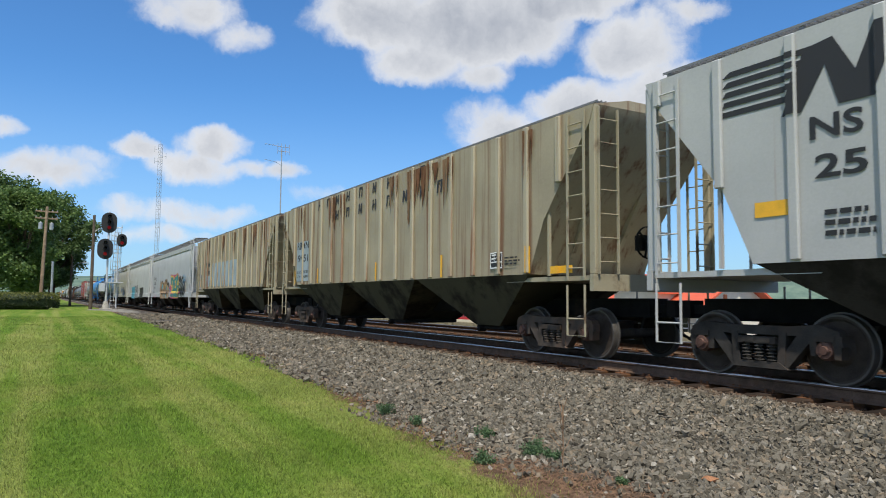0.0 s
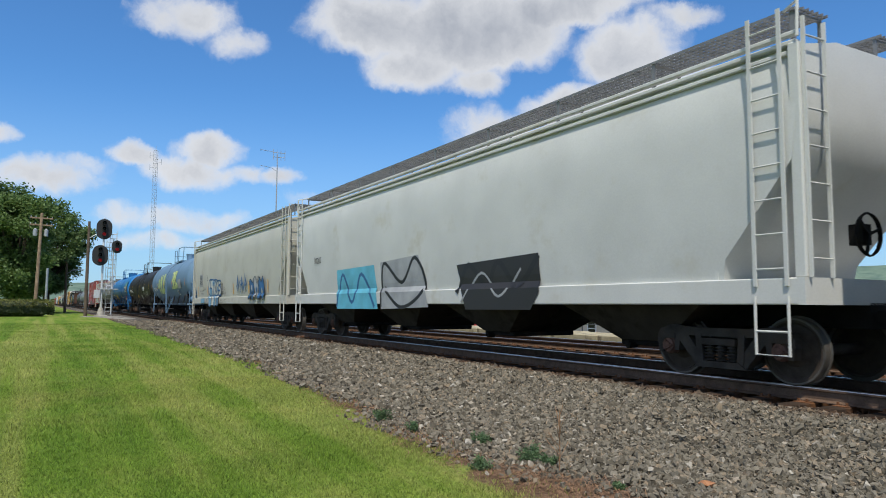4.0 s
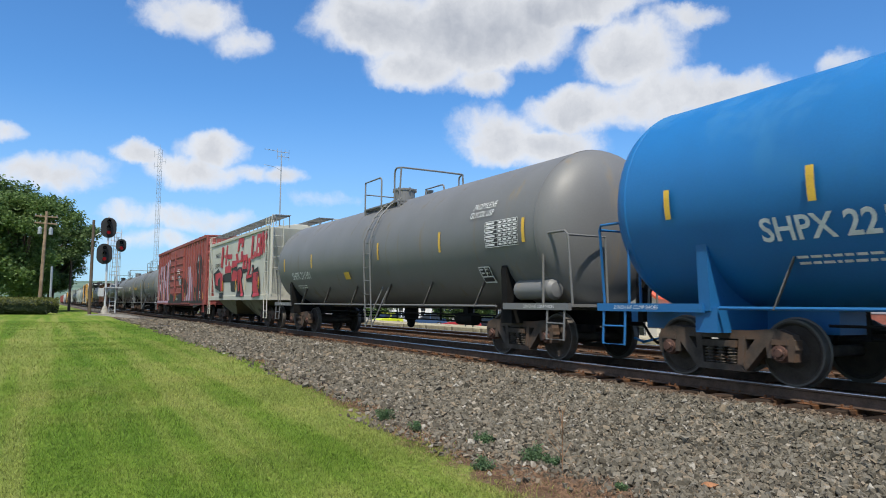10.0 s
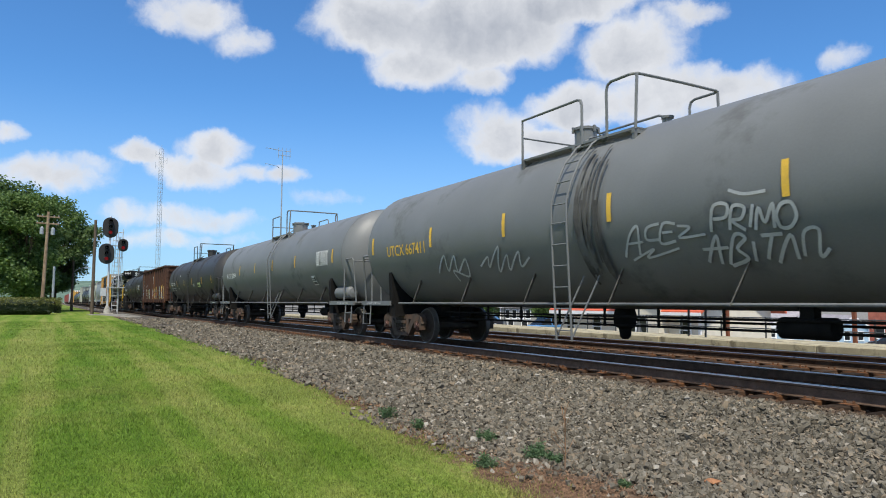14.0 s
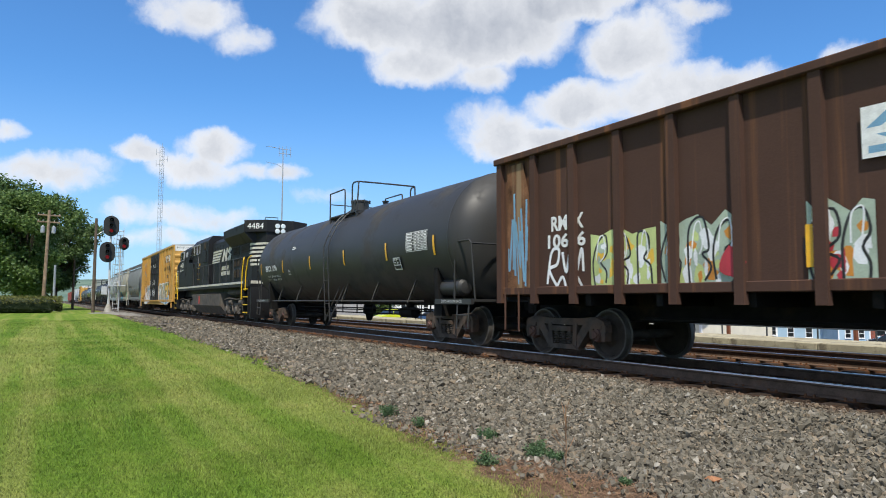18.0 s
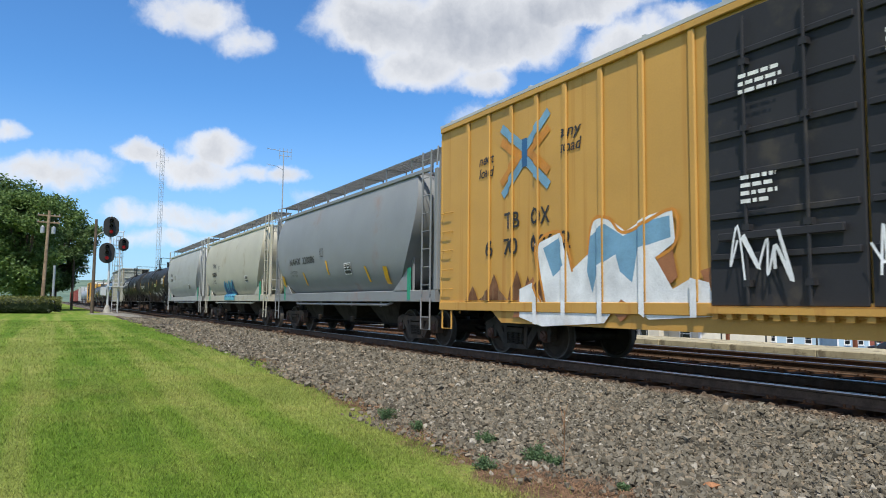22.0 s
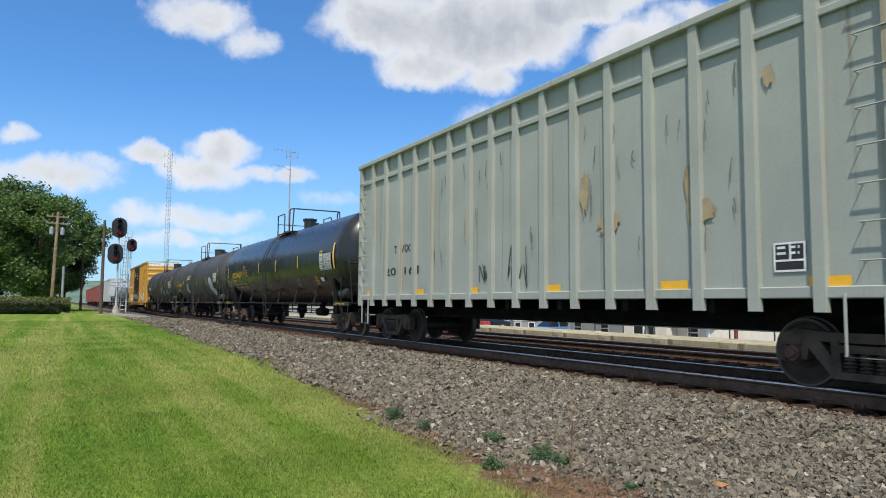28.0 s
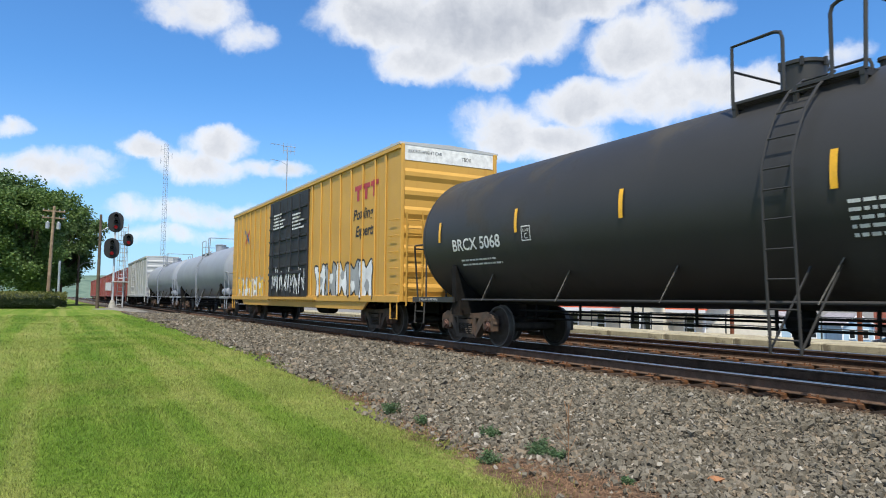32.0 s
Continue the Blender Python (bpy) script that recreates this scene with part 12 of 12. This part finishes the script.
def heights(x, y):
    """Ground height at many places."""
    lawn = np.interp(x, [p[0] for p in LAWN], [p[1] for p in LAWN])
    mid = np.where(x > -40, np.minimum(-0.36, lawn + 0.12), -0.22)
    z = np.where(y < EDGE, lawn, np.where(y < -3.6, lawn + (mid - lawn) * (y - EDGE) / (-3.6 - EDGE), np.where(y < -2.0, mid + (-0.215 - mid) * (y + 3.6) / 1.6, np.interp(y, [-2.0, -1.55, -1.15, -0.95, 1.4, 2.0, 2.5], [-0.215, -0.215, -0.245, -0.27, -0.27, -0.22, -0.27]))))
    return z + np.array([0.05 * noise.noise((a * 0.5, b * 0.5, 0)) if -14 < b < -2.2 else 0.0 for a, b in zip(x, y)])


def stone_material():
    m = bpy.data.materials.new("crushed_stone")
    m.use_nodes = True
    nt = m.node_tree
    b = nt.nodes["Principled BSDF"]
    N, L = nt.nodes.new, nt.links.new
    geo = N("ShaderNodeNewGeometry")
    r = N("ShaderNodeValToRGB")
    stops = [(0.0, (0.070, 0.061, 0.046)), (0.30, (0.125, 0.111, 0.086)), (0.75, (0.178, 0.160, 0.128)), (0.93, (0.21, 0.165, 0.115)), (0.99, (0.33, 0.305, 0.26))]
    while len(r.color_ramp.elements) < len(stops):
        r.color_ramp.elements.new(0.5)
    for e, (p, c) in zip(r.color_ramp.elements, stops):
        e.position, e.color = p, (*c, 1)
    L(geo.outputs["Random Per Island"], r.inputs[0])
    coord = N("ShaderNodeTexCoord")
    sep = N("ShaderNodeSeparateXYZ")
    L(coord.outputs["Object"], sep.inputs[0])
    n1 = N("ShaderNodeTexNoise")
    n1.inputs["Scale"].default_value, n1.inputs["Detail"].default_value = 1.6, 5.0
    L(coord.outputs["Object"], n1.inputs["Vector"])
    # rust washed off the rails lies on the stones beside the ties
    sum_ = N("ShaderNodeMath")
    sum_.operation = "MULTIPLY_ADD"
    sum_.inputs[1].default_value = 1.4
    L(n1.outputs[0], sum_.inputs[0])
    L(sep.outputs[1], sum_.inputs[2])
    rust = N("ShaderNodeMapRange")
    rust.interpolation_type = "SMOOTHSTEP"
    rust.inputs["From Min"].default_value, rust.inputs["From Max"].default_value = -1.10, -0.35
    rust.inputs["To Max"].default_value = 0.8
    L(sum_.outputs[0], rust.inputs[0])
    mix = N("ShaderNodeMix")
    mix.data_type = "RGBA"
    L(rust.outputs[0], mix.inputs["Factor"])
    L(r.outputs[0], mix.inputs["A"])
    mix.inputs["B"].default_value = (0.085, 0.043, 0.024, 1)
    grain = N("ShaderNodeTexNoise")
    grain.inputs["Scale"].default_value, grain.inputs["Detail"].default_value = 90.0, 4.0
    L(coord.outputs["Object"], grain.inputs["Vector"])
    tone = N("ShaderNodeMapRange")
    tone.inputs["To Min"].default_value, tone.inputs["To Max"].default_value = 0.65, 1.35
    L(grain.outputs[0], tone.inputs[0])
    out = N("ShaderNodeVectorMath")
    out.operation = "SCALE"
    L(mix.outputs["Result"], out.inputs[0])
    L(tone.outputs[0], out.inputs["Scale"])
    L(out.outputs[0], b.inputs["Base Color"])
    b.inputs["Roughness"].default_value = 0.9
    b.inputs["Specular IOR Level"].default_value = 0.15
    bn = N("ShaderNodeBump")
    bn.inputs["Strength"].default_value, bn.inputs["Distance"].default_value = 0.5, 0.008
    L(grain.outputs[0], bn.inputs["Height"])
    L(bn.outputs[0], b.inputs["Normal"])
    return m


CUBE = [(0, 2, 3), (0, 3, 1), (4, 5, 7), (4, 7, 6), (0, 1, 5), (0, 5, 4), (2, 6, 7), (2, 7, 3), (0, 4, 6), (0, 6, 2), (1, 3, 7), (1, 7, 5)]


def chip(rng):
    """A sharp-edged broken stone: a block with its corners knocked about."""
    v = np.array([(x, y, z) for x in (-1, 1) for y in (-1, 1) for z in (-1, 1)], float)
    v *= np.array([1.0, rng.uniform(0.55, 0.95), rng.uniform(0.40, 0.75)]) * rng.uniform(0.55, 1.12, (8, 1))
    return v + rng.normal(0, 0.16, (8, 3))


def stones():
    rng = np.random.default_rng(21)
    kinds = np.array([chip(rng) for _ in range(90)])
    xs, ys, ss = [], [], []
    for x0, x1, y0, y1, per, size in ((-9, -1.6, -5.7, -0.95, 1350, 0.0245), (-16, -9, -5.3, -0.95, 640, 0.031), (-30, -16, -5.2, -0.95, 260, 0.039), (-52, -30, -5.2, -1.0, 80, 0.052),
                                      (-20, -2, -0.95, 1.4, 90, 0.030), (-26, -3, 1.3, 2.9, 150, 0.032), (-34, -3, 2.9, 6.5, 90, 0.034)):
        n = int((x1 - x0) * (y1 - y0) * per)
        xs.append(rng.uniform(x0, x1, n))
        ys.append(rng.uniform(y0, y1, n))
        ss.append(size * rng.uniform(0.5, 1.3, n) * np.where(rng.random(n) < 0.05, 1.4, 1.0))
    x, y, s = np.concatenate(xs), np.concatenate(ys), np.concatenate(ss)
    # they thin out towards the lawn
    edge = lawn_edge(x) + np.interp(x, [-12, -5], [0.10, 0.62]) + 0.16 * np.sin(x * 1.1) + 0.12 * np.sin(x * 2.7 + 1)
    keep = (y > edge) | (rng.random(len(x)) < 0.55 * np.exp(-(edge - y) / 0.22))
    # and lie between the ties, with few on top of them
    keep &= (y < -1.25) | (rng.random(len(x)) < 0.5)
    x, y, s = x[keep], y[keep], s[keep]
    n = len(x)
    z = heights(x, y) + s * rng.uniform(-0.40, 1.0, n)
    v = kinds[rng.integers(0, len(kinds), n)] * s[:, None, None]
    q = rng.normal(size=(n, 4)) * np.array([1.0, 0.75, 0.75, 1.0])
    q /= np.linalg.norm(q, axis=1)[:, None]
    a, b, c, d = q.T
    turn = np.stack([np.stack([1 - 2 * (c * c + d * d), 2 * (b * c - a * d), 2 * (b * d + a * c)], -1), np.stack([2 * (b * c + a * d), 1 - 2 * (b * b + d * d), 2 * (c * d - a * b)], -1), np.stack([2 * (b * d - a * c), 2 * (c * d + a * b), 1 - 2 * (b * b + c * c)], -1)], 1)
    v = np.einsum("nij,nkj->nki", turn, v) + np.stack([x, y, z], -1)[:, None]
    scatter("ballast_stones", v, CUBE, 3, stone_material(), "loose grey-brown crushed stones of the railway bed", "ballast")


stones()


def grass():
    rng = np.random.default_rng(22)
    xs, ys, hs = [], [], []
    for r0, r1, n, h in ((4.2, 8, 90000, 0.030), (8, 14, 110000, 0.036), (14, 24, 80000, 0.048), (24, 45, 60000, 0.065)):
        r = np.sqrt(rng.uniform(r0 * r0, r1 * r1, n))
        a = np.radians(rng.uniform(-6, 42, n))
        xs.append(-r * np.cos(a))
        ys.append(EYE[1] + r * np.sin(a))
        hs.append(h * rng.uniform(0.5, 1.3, n))
    x, y, h = np.concatenate(xs), np.concatenate(ys), np.concatenate(hs)
    edge = lawn_edge(x) + 0.12 * np.sin(x * 1.7) + 0.09 * np.sin(x * 4.1 + 2)
    keep = (y < edge) | (rng.random(len(x)) < 0.5 * np.exp(-(y - edge) / 0.15))
    x, y, h = x[keep], y[keep], h[keep]
    n = len(x)
    z = heights(x, y) - 0.004
    a, lean = rng.uniform(0, 6.283, n), rng.uniform(0.1, 1.1, n) * h
    w = h * 0.11
    dx, dy = np.cos(a), np.sin(a)
    b = rng.uniform(0, 6.283, n)
    lx, ly = np.cos(b) * lean, np.sin(b) * lean
    v = np.stack([np.stack([x - dx * w, y - dy * w, z], -1), np.stack([x + dx * w, y + dy * w, z], -1), np.stack([x + dx * w * 0.6 + lx * 0.45, y + dy * w * 0.6 + ly * 0.45, z + h * 0.62], -1),
                  np.stack([x + lx, y + ly, z + h * 0.95], -1), np.stack([x - dx * w * 0.6 + lx * 0.45, y - dy * w * 0.6 + ly * 0.45, z + h * 0.62], -1)], 1)
    me = scatter("lawn_grass", v, [(0, 1, 2), (0, 2, 4), (4, 2, 3)], 3, ground_material(True), "short mown green grass with dry yellowish patches", "grass")
    # dry straw on the bare strip between lawn and stones
    n = 16000
    x = -2 - 22 * rng.random(n) ** 1.8
    y = lawn_edge(x) + np.interp(x, [-12, -5], [0.15, 0.38]) + rng.normal(0, 0.22, n)
    z = heights(x, y) + 0.008
    a, l = rng.uniform(0, 6.283, n), rng.uniform(0.03, 0.12, n)
    dx, dy, up = np.cos(a) * l, np.sin(a) * l, rng.uniform(-0.005, 0.03, n)
    w = 0.0018
    v = np.stack([np.stack([x - dy / l * w, y + dx / l * w, z], -1), np.stack([x + dy / l * w, y - dx / l * w, z], -1), np.stack([x + dx + dy / l * w, y + dy - dx / l * w, z + up], -1), np.stack([x + dx - dy / l * w, y + dy + dx / l * w, z + up], -1)], 1)
    scatter("dry_straw", v, [(0, 1, 2), (0, 2, 3)], 3, M["twig"], "scattered dry brown straw on bare soil", "straw")


grass()


motions()
